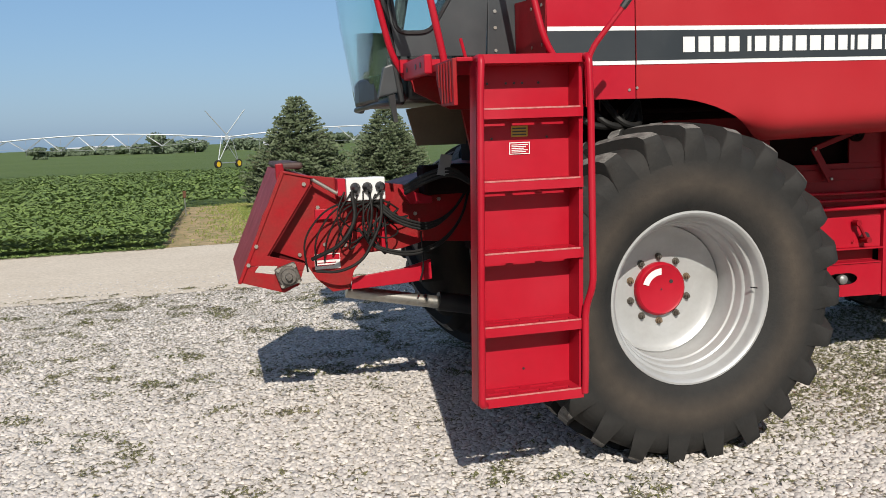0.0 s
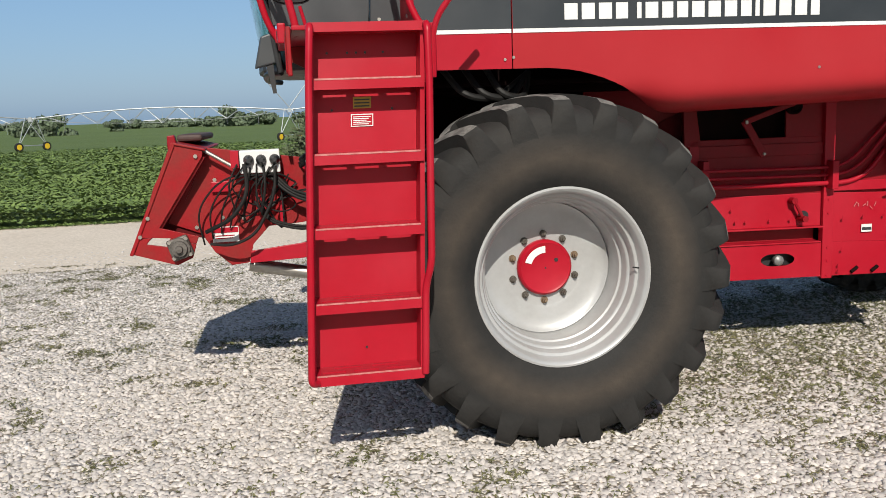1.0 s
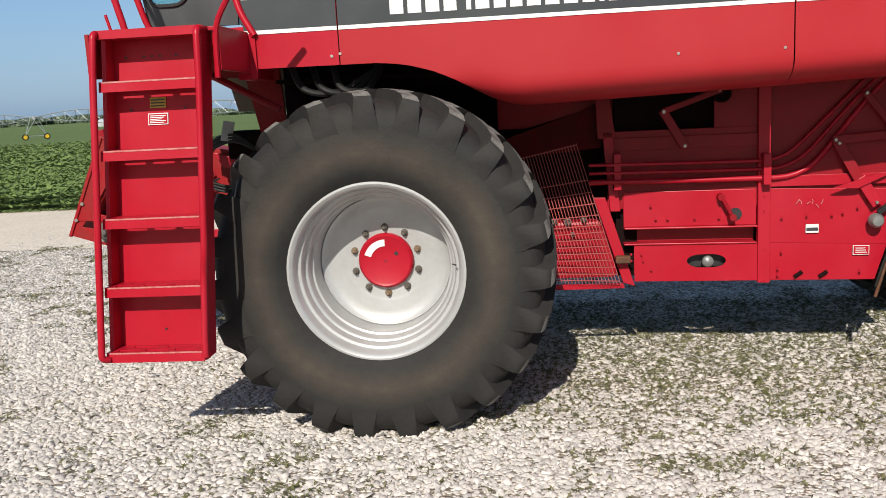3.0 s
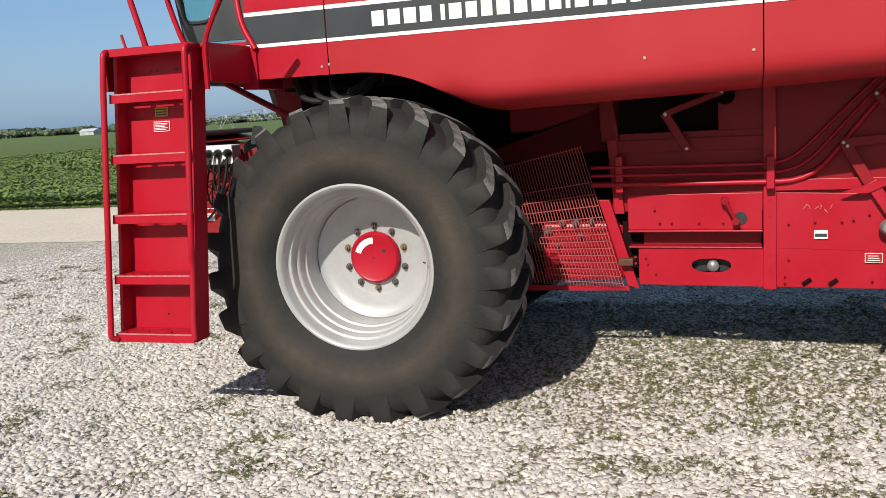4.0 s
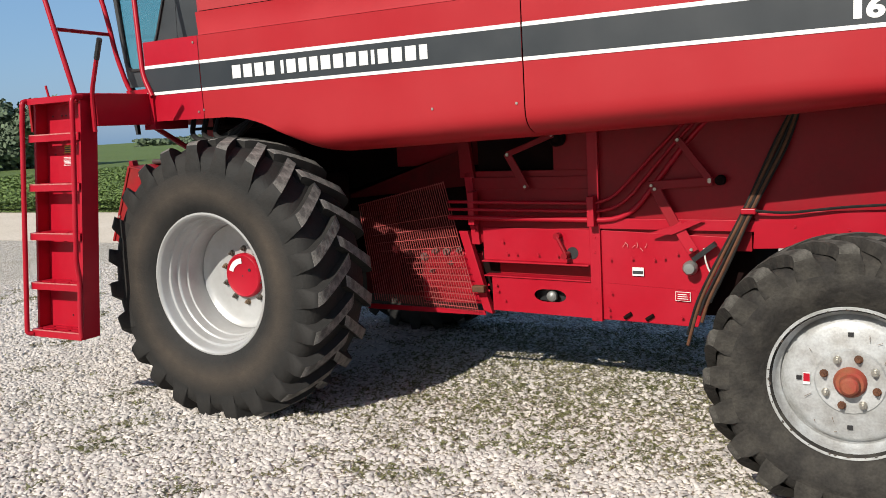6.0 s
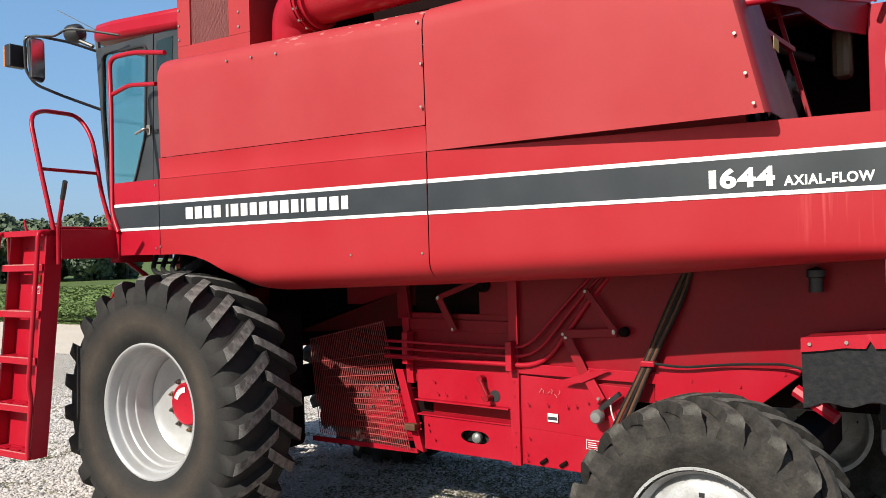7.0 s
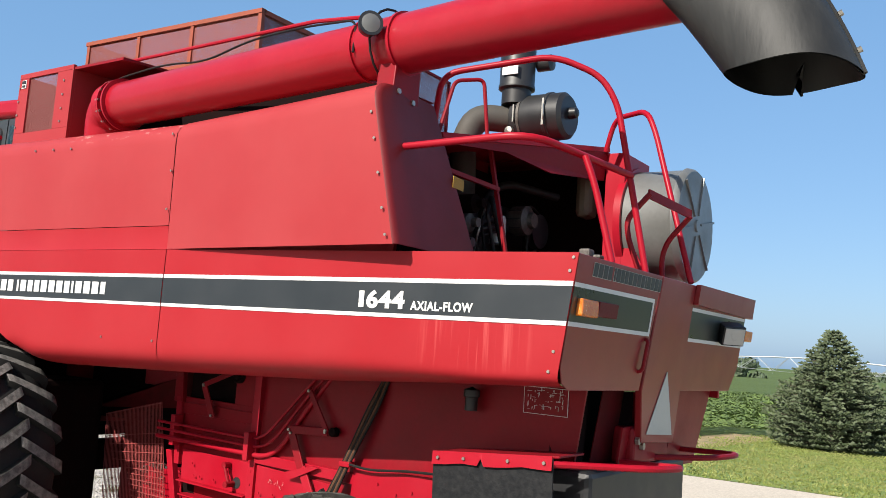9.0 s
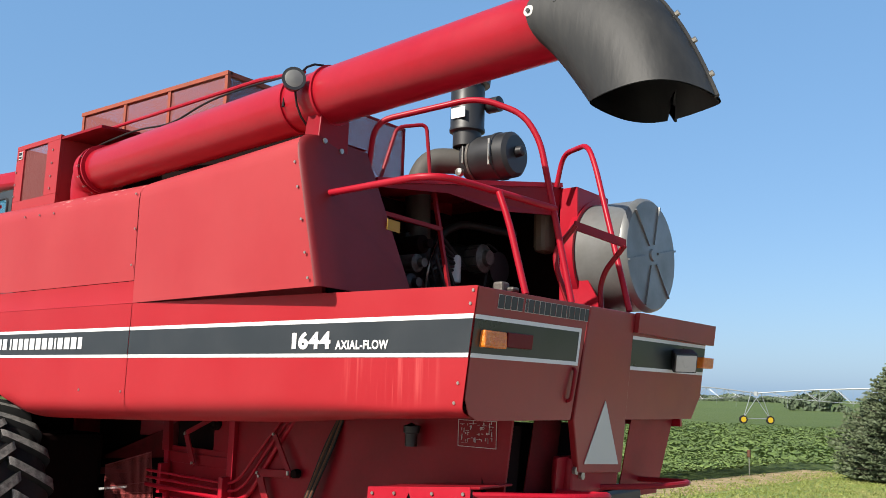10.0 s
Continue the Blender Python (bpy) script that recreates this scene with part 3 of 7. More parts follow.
def lettering(text, size, m, mat, parent, bold=0.0, width=None):
    cu = bpy.data.curves.new("lettering", "FONT")
    cu.body, cu.size, cu.offset, cu.extrude = text, size, bold, 0.0006
    cu.space_character = 1.12
    tmp = bpy.data.objects.new("lettering", cu)
    scene.collection.objects.link(tmp)
    dg = bpy.context.evaluated_depsgraph_get()
    me = bpy.data.meshes.new_from_object(tmp.evaluated_get(dg))
    bpy.data.objects.remove(tmp)
    if width:
        xs = [v.co.x for v in me.vertices]
        k = width / (max(xs) - min(xs))
        for v in me.vertices:
            v.co.x = (v.co.x - min(xs)) * k
    me.transform(m)
    me.materials.clear()
    me.materials.append(mat)
    ob = new("lettering", me)
    ob.parent = parent
    return ob


lettering("1", 0.116, pose(3.676, -0.010, 2.134, 90), WHITE, rear_panel, 0.0030, 0.034)
lettering("644", 0.116, pose(3.726, -0.010, 2.134, 90), WHITE, rear_panel, 0.0050, 0.243)
lettering("AXIAL-FLOW", 0.060, pose(4.005, -0.010, 2.128, 90), WHITE, rear_panel, 0.0022, 0.365)

# panel bolts
bolts("panel_bolt", [(x, -0.004, z) for x, z in ((-0.62, 1.95), (-0.62, 1.99), (-0.205, 1.955), (-0.205, 2.40), (-0.16, 1.965), (1.546, 1.87), (2.06, 1.87), (4.80, 1.97), (4.78, 1.88), (4.86, 2.33), (4.875, 2.39))], (0, -1, 0), 0.008, 0.005, STEEL, combine)

# strip between stripe panels and hood, with a crease
bm = ribbon([[(x, 0.0, 2.441), (x, 0.006, 2.452), (x, -0.004, 2.585)] for x in (-0.162, 0.6, 1.4, 2.102)])
part("upper_strip", bm, HOOD, combine, "red folded upper strip", smooth=True, solid=0.004)


def hood_rows(xs, bottom, bulge, top, lean):
    rows = []
    for x in xs:
        zb, yb, zt = bottom(x), bulge(x), top(x)
        row = [(zb, yb)] + [(zb + (zt - 0.14 - zb) * i / 3, yb - 0.012 * i / 3) for i in range(1, 4)]
        row += [(zt - 0.085, yb - 0.006), (zt - 0.042, yb + 0.018), (zt - 0.012, yb + 0.062), (zt, yb + 0.13), (zt + 0.015, yb + 0.32), (zt + 0.02, yb + 0.55)]
        rows.append([(x + lean(x) * (z - 2.43), y, z) for z, y in row])
    return rows


rows = hood_rows(steps(-0.12, 2.102, 0.2), lambda x: 2.589, lambda x: -0.006, lambda x: 3.285 - 0.012 * x, lambda x: 0)
first = [Vector(p) for p in rows[0]]
inset = [[(p.x - d, p.y + e, p.z - f) for p in first] for d, e, f in ((0.07, 0.10, 0.06), (0.06, 0.045, 0.03), (0.03, 0.01, 0.008))]
part("engine_hood", ribbon(inset + rows), SCUFFED, combine, "sun-faded red front hood panel with rounded top edge", smooth="all", solid=0.004)
REAR_LEAN = ((2.109, 0.0), (3.0, -0.04), (3.96, -0.235))
rows = hood_rows(steps(2.109, 3.96, 0.15), lambda x: 2.441, lambda x: -0.004 - 0.125 * ((x - 2.109) / 1.85), lambda x: 3.265 + 0.035 * (x - 2.109) / 1.85, lambda x: lerp(REAR_LEAN, x))
part("engine_hood", ribbon(rows), FADED, combine, "sun-faded red rear hood panel standing slightly open", smooth=True, solid=0.004)
# end cap of the rear hood
edge = [Vector(p) for p in rows[-1]][:8]
# same red as the hood, darkened in the base for its unlit end
HOODEND = material("shaded_hood_end_paint", (0.19, 0.013, 0.018), 0.5, vary=0.15, scale=4, second=(0.15, 0.018, 0.020), amount=0.6, spec=0.3)
foot, head = Vector((3.965, 0.635, 2.44)), Vector((3.75, 0.42, 3.30))
bm = bmesh.new()
grid = []
for i, q in enumerate(edge):
    u = (q.z - edge[0].z) / (edge[-1].z - edge[0].z)
    far = foot.lerp(head, min(1.0, u)) if u < 0.999 else head
    # first a tight roll round the corner, then a flat sheet
    row = [q, q + Vector((0.010, 0.004, 0)), q + Vector((0.017, 0.016, 0)), q + Vector((0.021, 0.034, 0))]
    row += [row[-1].lerp(far, k / 4) for k in range(1, 5)]
    grid.append(row)
ribbon(grid, bm)
part("hood_end", bm, HOODEND, combine, "red hood end panel with shade in its colour", smooth="all", solid=0.006)
bolts("hood_bolt", [(3.96 - 0.235 * (z - 2.43) - 0.03, -0.141, z) for z in (2.485, 2.62, 2.80, 2.98, 3.12)] + [(x, -0.022, z) for x, z in ((2.075, 3.17), (2.095, 2.932), (2.09, 2.69), (0.555, 3.165), (0.78, 3.158), (0.995, 3.15))], (0, -1, 0), 0.008, 0.006, STEEL, combine)
# added sheet behind the hood's wedge gap, shaded by its colour, and inner deck
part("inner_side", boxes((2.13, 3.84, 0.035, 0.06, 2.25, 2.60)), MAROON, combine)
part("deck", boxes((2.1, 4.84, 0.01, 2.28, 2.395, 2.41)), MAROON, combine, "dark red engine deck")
# solid core added inside for the chaff chute body, so no light passes through
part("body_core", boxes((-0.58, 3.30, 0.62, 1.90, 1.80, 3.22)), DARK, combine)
# floor pan added to block light from below
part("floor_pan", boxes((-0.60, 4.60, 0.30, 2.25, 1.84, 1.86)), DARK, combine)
part("far_side", boxes((-0.6, 4.84, 2.33, 2.36, 1.75, 2.40), (-0.6, 4.0, 2.345, 2.375, 2.40, 3.25)), RED, combine, "red far side panel")

# lower body


def low_sheet(name, outline, depth=0.0, t=0.012, mat=RED, label="", bevel=0.003):
    """Sheet on the lower side: outline of (x, z); depth outwards from the body plane."""
    bm = bmesh.new()
    lo = [bm.verts.new((x, low_y(x) - depth, z)) for x, z in outline]
    hi = [bm.verts.new((x, low_y(x) - depth + t, z)) for x, z in outline]
    bm.faces.new(lo)
    bm.faces.new(hi[::-1])
    for i in range(len(lo)):
        j = (i + 1) % len(lo)
        bm.faces.new((lo[i], lo[j], hi[j], hi[i]))
    return part(name, bm, mat, combine, label, bevel=bevel)


def rect(x0, x1, z0, z1):
    return [(x0, z0), (x1, z0), (x1, z1), (x0, z1)]


# side sheets under the hood carry its shade in their darker red
low_sheet("body_side", [(1.26, 0.98), (3.12, 0.98), (3.12, 1.16), (4.62, 1.22), (4.70, 1.80), (2.20, 1.80), (2.14, 1.46), (1.92, 1.46), (1.30, 1.46)], 0.0, 0.02, MAROON, "red body side sheet with shade in its colour")
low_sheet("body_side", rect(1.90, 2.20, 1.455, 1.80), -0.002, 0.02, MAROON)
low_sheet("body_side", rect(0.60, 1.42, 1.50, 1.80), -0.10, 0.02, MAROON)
low_sheet("access_panel", rect(1.36, 2.14, 0.868, 1.085), 0.012, 0.012, RED, "red access panel with a crank")
low_sheet("ledge", rect(1.36, 2.14, 0.858, 0.868), 0.055, 0.07, RED)
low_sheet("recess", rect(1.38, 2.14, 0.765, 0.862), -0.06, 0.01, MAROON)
low_sheet("ledge", rect(1.36, 2.14, 0.755, 0.765), 0.03, 0.10, RED)
# lower sill panel with an oval hole for the lamp
OV = [(1.85 + 0.085 * math.cos(t) + (0.03 if math.cos(t) > 0 else -0.03), 0.650 + 0.042 * math.sin(t)) for t in [2 * math.pi * k / 20 for k in range(20)]]
bm = bmesh.new()
ring = [bm.verts.new((x, low_y(x) - 0.02, z)) for x, z in OV]
far = []
for x, z in OV:
    dx, dz = x - 1.85, z - 0.65
    k = min((0.43 if dx < 0 else 0.30) / max(abs(dx), 1e-6), 0.115 / max(abs(dz), 1e-6))
    far.append(bm.verts.new((1.85 + dx * k, low_y(1.85 + dx * k) - 0.02, 0.640 + dz * k)))
corners = {}
for k in range(20):
    bm.faces.new((ring[k], ring[(k + 1) % 20], far[(k + 1) % 20], far[k]))
for sx, sz in ((1, 1), (-1, 1), (-1, -1), (1, -1)):
    x, z = 1.85 + (0.30 if sx > 0 else -0.43), 0.640 + 0.115 * sz
    best = [k for k in range(20) if (abs(far[k].co.x - x) < 1e-4) ]
    top = [k for k in range(20) if abs(far[k].co.z - z) < 1e-4]
    a = min(best, key=lambda k: abs(far[k].co.z - z))
    b = min(top, key=lambda k: abs(far[k].co.x - x))
    if a != b:
        bm.faces.new((far[a], far[b], bm.verts.new((x, low_y(x) - 0.02, z))))
sill = part("sill_panel", bm, RED, combine, "red lower sill panel with an oval lamp opening", solid=0.006)
low_sheet("lamp_recess", rect(1.72, 2.0, 0.60, 0.70), -0.05, 0.006, BLACK)
part("side_lamp", lathe([(-0.035, 0.0), (-0.032, 0.022), (-0.02, 0.034), (0.0, 0.036), (0.04, 0.02)], (1.86, low_y(1.86), 0.645), n=20), GALV, combine, "small round clear side lamp", smooth=True)
low_sheet("sill_panel", [(2.20, 0.522), (2.81, 0.522), (2.88, 0.762), (2.20, 0.785)], 0.010, 0.012, RED, "red lower sill panel")
low_sheet("access_panel", [(2.20, 0.755), (2.87, 0.735), (2.95, 0.90), (2.99, 1.06), (2.20, 1.085)], 0.012, 0.012, RED, "red access panel with paint marks")
low_sheet("sill_panel", [(1.42, 0.50), (1.35, 0.52), (1.18, 1.06), (1.25, 1.06)], 0.04, 0.05, RED)
low_sheet("post", rect(2.145, 2.215, 0.512, 1.78), 0.035, 0.05, RED, "red upright post with bolts")
low_sheet("rail", rect(2.2, 3.14, 1.095, 1.16), 0.03, 0.03, RED)
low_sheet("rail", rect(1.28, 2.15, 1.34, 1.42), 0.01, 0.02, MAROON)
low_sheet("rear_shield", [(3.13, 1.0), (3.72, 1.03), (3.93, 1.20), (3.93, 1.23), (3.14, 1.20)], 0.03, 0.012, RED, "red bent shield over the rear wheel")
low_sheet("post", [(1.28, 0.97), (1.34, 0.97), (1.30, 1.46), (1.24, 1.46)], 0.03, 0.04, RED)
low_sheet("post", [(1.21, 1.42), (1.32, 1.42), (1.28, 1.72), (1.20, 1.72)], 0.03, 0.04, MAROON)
# near-black filler boxes close the underbody and stand for its shade
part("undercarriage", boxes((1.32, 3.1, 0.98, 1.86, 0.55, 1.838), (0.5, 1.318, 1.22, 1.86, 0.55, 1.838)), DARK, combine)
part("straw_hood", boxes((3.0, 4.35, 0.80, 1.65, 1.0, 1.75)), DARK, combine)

# bolts of the lower side
bolts("side_bolt", [(x, low_y(x) - 0.034, z) for x, z in ((2.18, 0.53), (2.18, 0.63), (2.18, 0.72), (2.18, 0.95), (2.18, 1.04), (2.18, 1.30), (1.40, 0.66), (1.40, 0.70), (1.46, 0.70), (1.47, 0.66), (1.52, 0.60), (1.52, 1.0), (1.55, 0.92), (1.62, 0.92), (1.78, 0.92), (1.92, 0.92),
             (2.28, 0.91), (2.42, 0.92), (2.56, 0.92), (2.62, 0.93), (2.70, 0.96), (2.26, 0.60), (2.28, 0.70), (2.26, 0.56), (2.72, 0.58), (3.35, 1.13), (3.50, 1.09), (3.62, 1.12), (3.85, 1.20), (1.38, 0.56), (1.33, 0.73))], (0, -1, 0), 0.008, 0.006, RED, combine)
# the slots' inner shade is put in as near-black inserts
for x in (2.38, 2.52):
    bm = tube([(x - 0.022, low_y(x) - 0.021, 0.545), (x + 0.022, low_y(x) - 0.021, 0.575)], 0.012, 0, 8)
    part("slot", bm, DARK, combine)

# three hydraulic lines
for i, (z, x1, r) in enumerate(((1.255, 2.28, 0.0105), (1.205, 2.34, 0.0105), (1.150, 2.40, 0.0165))):
    y = low_y(1.8) - 0.075
    part("hydraulic_line", tube([(1.15, y + 0.03, z + 0.012), (2.02, y, z), (x1, y - 0.02, z), (x1 + 0.36, y - 0.03, z + 0.36 + 0.05 * i), (x1 + 0.55, y - 0.02, 1.80)], r, 0.16, 10), RED, combine, smooth=True)
for x, z0, z1 in ((2.18, 1.115, 1.30), (1.32, 1.11, 1.33)):
    part("line_clamp", boxes((x - 0.022, x + 0.022, low_y(x) - 0.105, low_y(x) - 0.03, z0, z1)), RED, combine, bevel=0.004)

# crank handle
y = low_y(1.97) - 0.02
bm = tube([(1.93, y, 1.045), (1.93, y - 0.05, 1.045)], 0.022, 0, 12)
tube([(1.93, y - 0.04, 1.045), (1.99, y - 0.045, 0.93)], 0.012, 0, 8, bm)
tube([(1.99, y, 0.925), (1.99, y - 0.08, 0.925)], 0.021, 0, 12, bm)
part("crank", bm, MAROON, combine, "worn red crank handle", smooth=True)
part("crank_hole", lathe([(0, 0.038), (-0.006, 0.038)], (2.02, low_y(2.02) - 0.012, 0.935), n=16), BLACK, combine)


def link_bar(name, a, b, w=0.03, t=0.012, mat=MAROON, depth=0.06):
    a, b = Vector((a[0], low_y(a[0]) - depth, a[1])), Vector((b[0], low_y(b[0]) - depth, b[1]))
    d = (b - a).normalized()
    s = d.cross(Vector((0, 1, 0))).normalized() * w
    o = Vector((0, t, 0))
    bm = bmesh.new()
    q = [a - d * w * 0.6 + s, b + d * w * 0.6 + s, b + d * w * 0.6 - s, a - d * w * 0.6 - s]
    lo = [bm.verts.new(p) for p in q]
    hi = [bm.verts.new(p + o) for p in q]
    bm.faces.new(lo)
    bm.faces.new(hi[::-1])
    for i in range(4):
        bm.faces.new((lo[i], lo[(i + 1) % 4], hi[(i + 1) % 4], hi[i]))
    ob = part(name, bm, mat, combine, bevel=0.004)
    bolts("pivot_bolt", (a, b), (0, -1, 0), 0.010, 0.012, STEEL, ob)
    return ob


link_bar("lever", (1.60, 1.565), (1.72, 1.36), 0.026)
link_bar("link", (1.60, 1.57), (1.92, 1.68), 0.018)
link_bar("lever", (2.56, 1.36), (2.90, 1.38), 0.026)
link_bar("lever", (2.72, 1.62), (2.90, 1.39), 0.020)
link_bar("lever", (2.58, 1.34), (2.71, 1.10), 0.030)
link_bar("lever", (2.71, 1.12), (2.79, 0.99), 0.032, mat=RED)
bm = prism([(2.55, 1.085), (2.80, 1.16), (2.86, 1.155), (2.68, 1.075)], "y", low_y(2.7) - 0.075, low_y(2.7) - 0.06)
part("gusset", bm, RED, combine)
part("pulley", lathe([(0.0, 0.055), (-0.03, 0.055), (-0.04, 0.045), (-0.03, 0.03), (-0.05, 0.02), (-0.05, 0.0)], (1.94, low_y(1.94) - 0.0, 1.66), n=24), DARK, combine, smooth=True)
part("rubber_bumper", lathe([(0.0, 0.030), (-0.04, 0.027), (-0.045, 0.0)], (2.955, low_y(2.955) - 0.02, 1.385), n=18), DARK, combine, smooth=True)
# lamp on bracket
part("side_lamp", lathe([(-0.075, 0.0), (-0.072, 0.03), (-0.05, 0.042), (-0.02, 0.042), (0.0, 0.025)], (2.785, low_y(2.785) - 0.04, 0.885), n=22), GALV, combine, "small round clear lamp on a bracket", smooth=True)
part("bracket", tube([(2.80, low_y(2.8) - 0.06, 0.93), (2.93, low_y(2.93) - 0.07, 1.03)], 0.02, 0, 4), BLACK, combine)
part("cord", tube([(2.86, low_y(2.86) - 0.06, 1.0), (2.88, low_y(2.88) - 0.08, 0.90), (2.93, low_y(2.93) - 0.09, 0.82)], 0.005, 0.05, 6), CLEAR, combine, "pale looped cord")
# chalk scribble on the access panel
for x, dx, dz in ((2.36, 0.02, 0.03), (2.39, -0.015, 0.028), (2.42, 0.02, 0.015), (2.45, 0.0, 0.03), (2.47, 0.018, -0.022), (2.50, 0.01, 0.026)):
    part("chalk_mark", tube([(x, low_y(x) - 0.0255, 0.985), (x + dx * 0.3 + 0.006, low_y(x) - 0.026, 0.985 + dz * 0.6), (x + dx, low_y(x + dx) - 0.0255, 0.985 + dz)], 0.0016, 0, 4), material("chalk_mark", (0.55, 0.30, 0.28), 0.9) if "chalk_mark" not in bpy.data.materials else bpy.data.materials["chalk_mark"], combine)
# labels
for x, z, w, h, m1, m2 in ((2.453, 0.838, 0.036, 0.026, WHITE, CABGREY), (2.726, 0.703, 0.045, 0.028, WHITE, RED)):
    lb = low_sheet("label", rect(x - w, x + w, z - h, z + h), 0.0245, 0.002, m1, "small white information label", 0)
    if m2 is CABGREY:
        low_sheet("label_bar", rect(x - w * 0.9, x + w * 0.9, z - h * 0.55, z + h * 0.2), 0.026, 0.002, m2, "", 0)
    else:
        low_sheet("label_bar", rect(x - w * 0.92, x + w * 0.92, z - h * 0.88, z + h * 0.88), 0.026, 0.002, m2, "", 0)
        for k in range(3):
            low_sheet("label_bar", rect(x - w * 0.7, x + w * (0.5 + 0.1 * k), z + h * (0.35 - 0.45 * k), z + h * (0.5 - 0.45 * k)), 0.0275, 0.002, WHITE, "", 0)

# slanting bundle of thin hoses, two with loose ends
for dx, r, m, foot in ((0.0, 0.010, RUST, 0.44), (0.024, 0.009, HOSE, 0.62), (0.046, 0.010, RUST, 0.58), (-0.016, 0.008, HOSE, 0.50), (0.062, 0.007, HOSE, 0.70)):
    y = low_y(3.0)
    part("hose", tube([(2.775 + dx + 0.25 * (foot - 0.44), y - 0.10, foot), (2.845 + dx, y - 0.105, 0.70), (2.95 + dx, y - 0.10, 0.92), (3.10 + dx * 0.6, y - 0.085, 1.22), (3.26 + dx, y - 0.07, 1.58), (3.34 + dx * 0.5, y - 0.04, 1.76)], r, 0.2, 8), m, combine, "rusty and black hose run", smooth=True)
part("hose_tie", boxes((3.075, 3.155, low_y(3.1) - 0.10, low_y(3.1) - 0.04, 1.20, 1.232)), RED, combine, bevel=0.006)
part("cable", tube([(3.10, low_y(3.1) - 0.09, 1.225), (3.3, low_y(3.3) - 0.07, 1.205), (3.6, low_y(3.6) - 0.06, 1.24), (3.88, low_y(3.88) - 0.08, 1.26), (4.02, low_y(4) - 0.12, 1.22), (4.03, low_y(4) - 0.12, 1.10), (3.95, low_y(4) - 0.08, 1.06)], 0.008, 0.08, 6), HOSE, combine, smooth=True)
part("floor_bar", tube([(3.9, low_y(3.9) - 0.02, 1.12), (4.10, low_y(4.1) - 0.05, 1.0)], 0.035, 0, 8), RED, combine)
# sediment bowl and diagram on the rear sheet
part("filter_bowl", lathe([(0.0, 0.0), (0.0, 0.035), (0.07, 0.035), (0.075, 0.045), (0.11, 0.045), (0.12, 0.02), (0.13, 0.0)], (4.02, low_y(4.02) - 0.06, 1.625), "z", 18), BLACK, combine, "black filter bowl", smooth=True)
dia = low_sheet("diagram_label", rect(4.33, 4.60, 1.645, 1.785), 0.003, 0.002, MAROON, "etched line diagram label in white outline", 0)
bm = bmesh.new()
rng = random.Random(4)
for x0, x1, z0, z1 in ((4.33, 4.60, 1.645, 1.6475), (4.33, 4.60, 1.7825, 1.785), (4.33, 4.3325, 1.645, 1.785), (4.5975, 4.60, 1.645, 1.785)):
    for x in steps(x0, x1, 0.02)[:-1] if x1 - x0 > 0.01 else [x0]:
        box(bm, x, min(x + 0.021, x1), low_y(x) - 0.007, low_y(x) - 0.005, z0, z1)
for k in range(60):
    x, z = rng.uniform(4.345, 4.57), rng.uniform(1.66, 1.77)
    w, h = (rng.uniform(0.008, 0.03), 0.0016) if k % 2 else (0.0016, rng.uniform(0.008, 0.03))
    box(bm, x, min(x + w, 4.595), low_y(x) - 0.009, low_y(x) - 0.005, z, min(z + h, 1.78))
part("diagram_lines", bm, WHITE, dia)

# near-black colour stands for the shade behind the drive wheel
part("final_drive", boxes((-0.30, 0.26, 0.36, 1.0, 0.42, 1.50)), DARK, combine, "final drive housing in a near-black shade tone", bevel=0.05)
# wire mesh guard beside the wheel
# backing stands for the shaded void behind the mesh
guard = part("guard_backing", prism([(0.10, 0.50), (1.36, 0.50), (1.20, 1.44), (0.10, 1.20)], "y", 1.34, 1.35), SHADERED, combine, "red wire guard with a backing coloured as shade")
part("feeder_side", prism([(-0.10, 1.26), (1.24, 1.36), (1.26, 1.66), (1.10, 1.585), (0.10, 1.27)], "y", 1.04, 1.05), SHADERED, combine, "red sloping feeder side sheet with shade in its colour")
# wall added to close the view above the tyre, coloured as shade
part("inner_wall", boxes((-0.62, 1.34, 1.37, 1.39, 1.15, 2.05)), DARK, combine, "added near-black inner wall")
part("guard_sill", prism([(0.40, 0.485), (1.36, 0.485), (1.35, 0.515), (0.40, 0.520)], "y", 0.90, 0.915), RED, guard)
WIRE = material("chalky_red_wire", (0.37, 0.060, 0.058), 0.55, vary=0.3, scale=20, second=(0.42, 0.11, 0.105), amount=0.5)


def mesh_at(u, v, out=0.0):
    """Place on the leaning wire mesh: u along it, v up it."""
    x = lerp(((0.0, 0.44), (1.0, 1.33)), u) * (1 - v) + lerp(((0.0, 0.32), (1.0, 1.08)), u) * v
    z = lerp(((0.0, 0.54), (1.0, 0.515)), u) * (1 - v) + lerp(((0.0, 1.24), (1.0, 1.40)), u) * v
    return (x, low_y(x) - 0.05 - 0.03 * (1 - v) - out, z)


for i in range(43):
    part("guard_wire", tube([mesh_at(i / 42, 0.0), mesh_at(i / 42, 1.0)], 0.0030, 0, 4), WIRE, guard)
for v, u0 in [(0.03 + 0.05 * k, 0.50 - 0.012 * k) for k in range(9)] + [(0.50, 0.16), (0.58, 0.12), (0.66, 0.10), (0.745, 0.06), (0.99, 0.0)]:
    part("guard_wire", tube([mesh_at(u0, v, 0.005), mesh_at(1.0, v, 0.005)], 0.0036, 0, 4), WIRE, guard)
part("guard_latch", boxes((1.30, 1.39, low_y(1.3) - 0.11, low_y(1.3) - 0.06, 0.655, 0.70)), RUST, guard, bevel=0.006)
part("shaft_cover", boxes((0.80, 1.32, 1.02, 1.14, 0.53, 0.90)), RED, combine, "red shaft cover behind the guard", bevel=0.02)
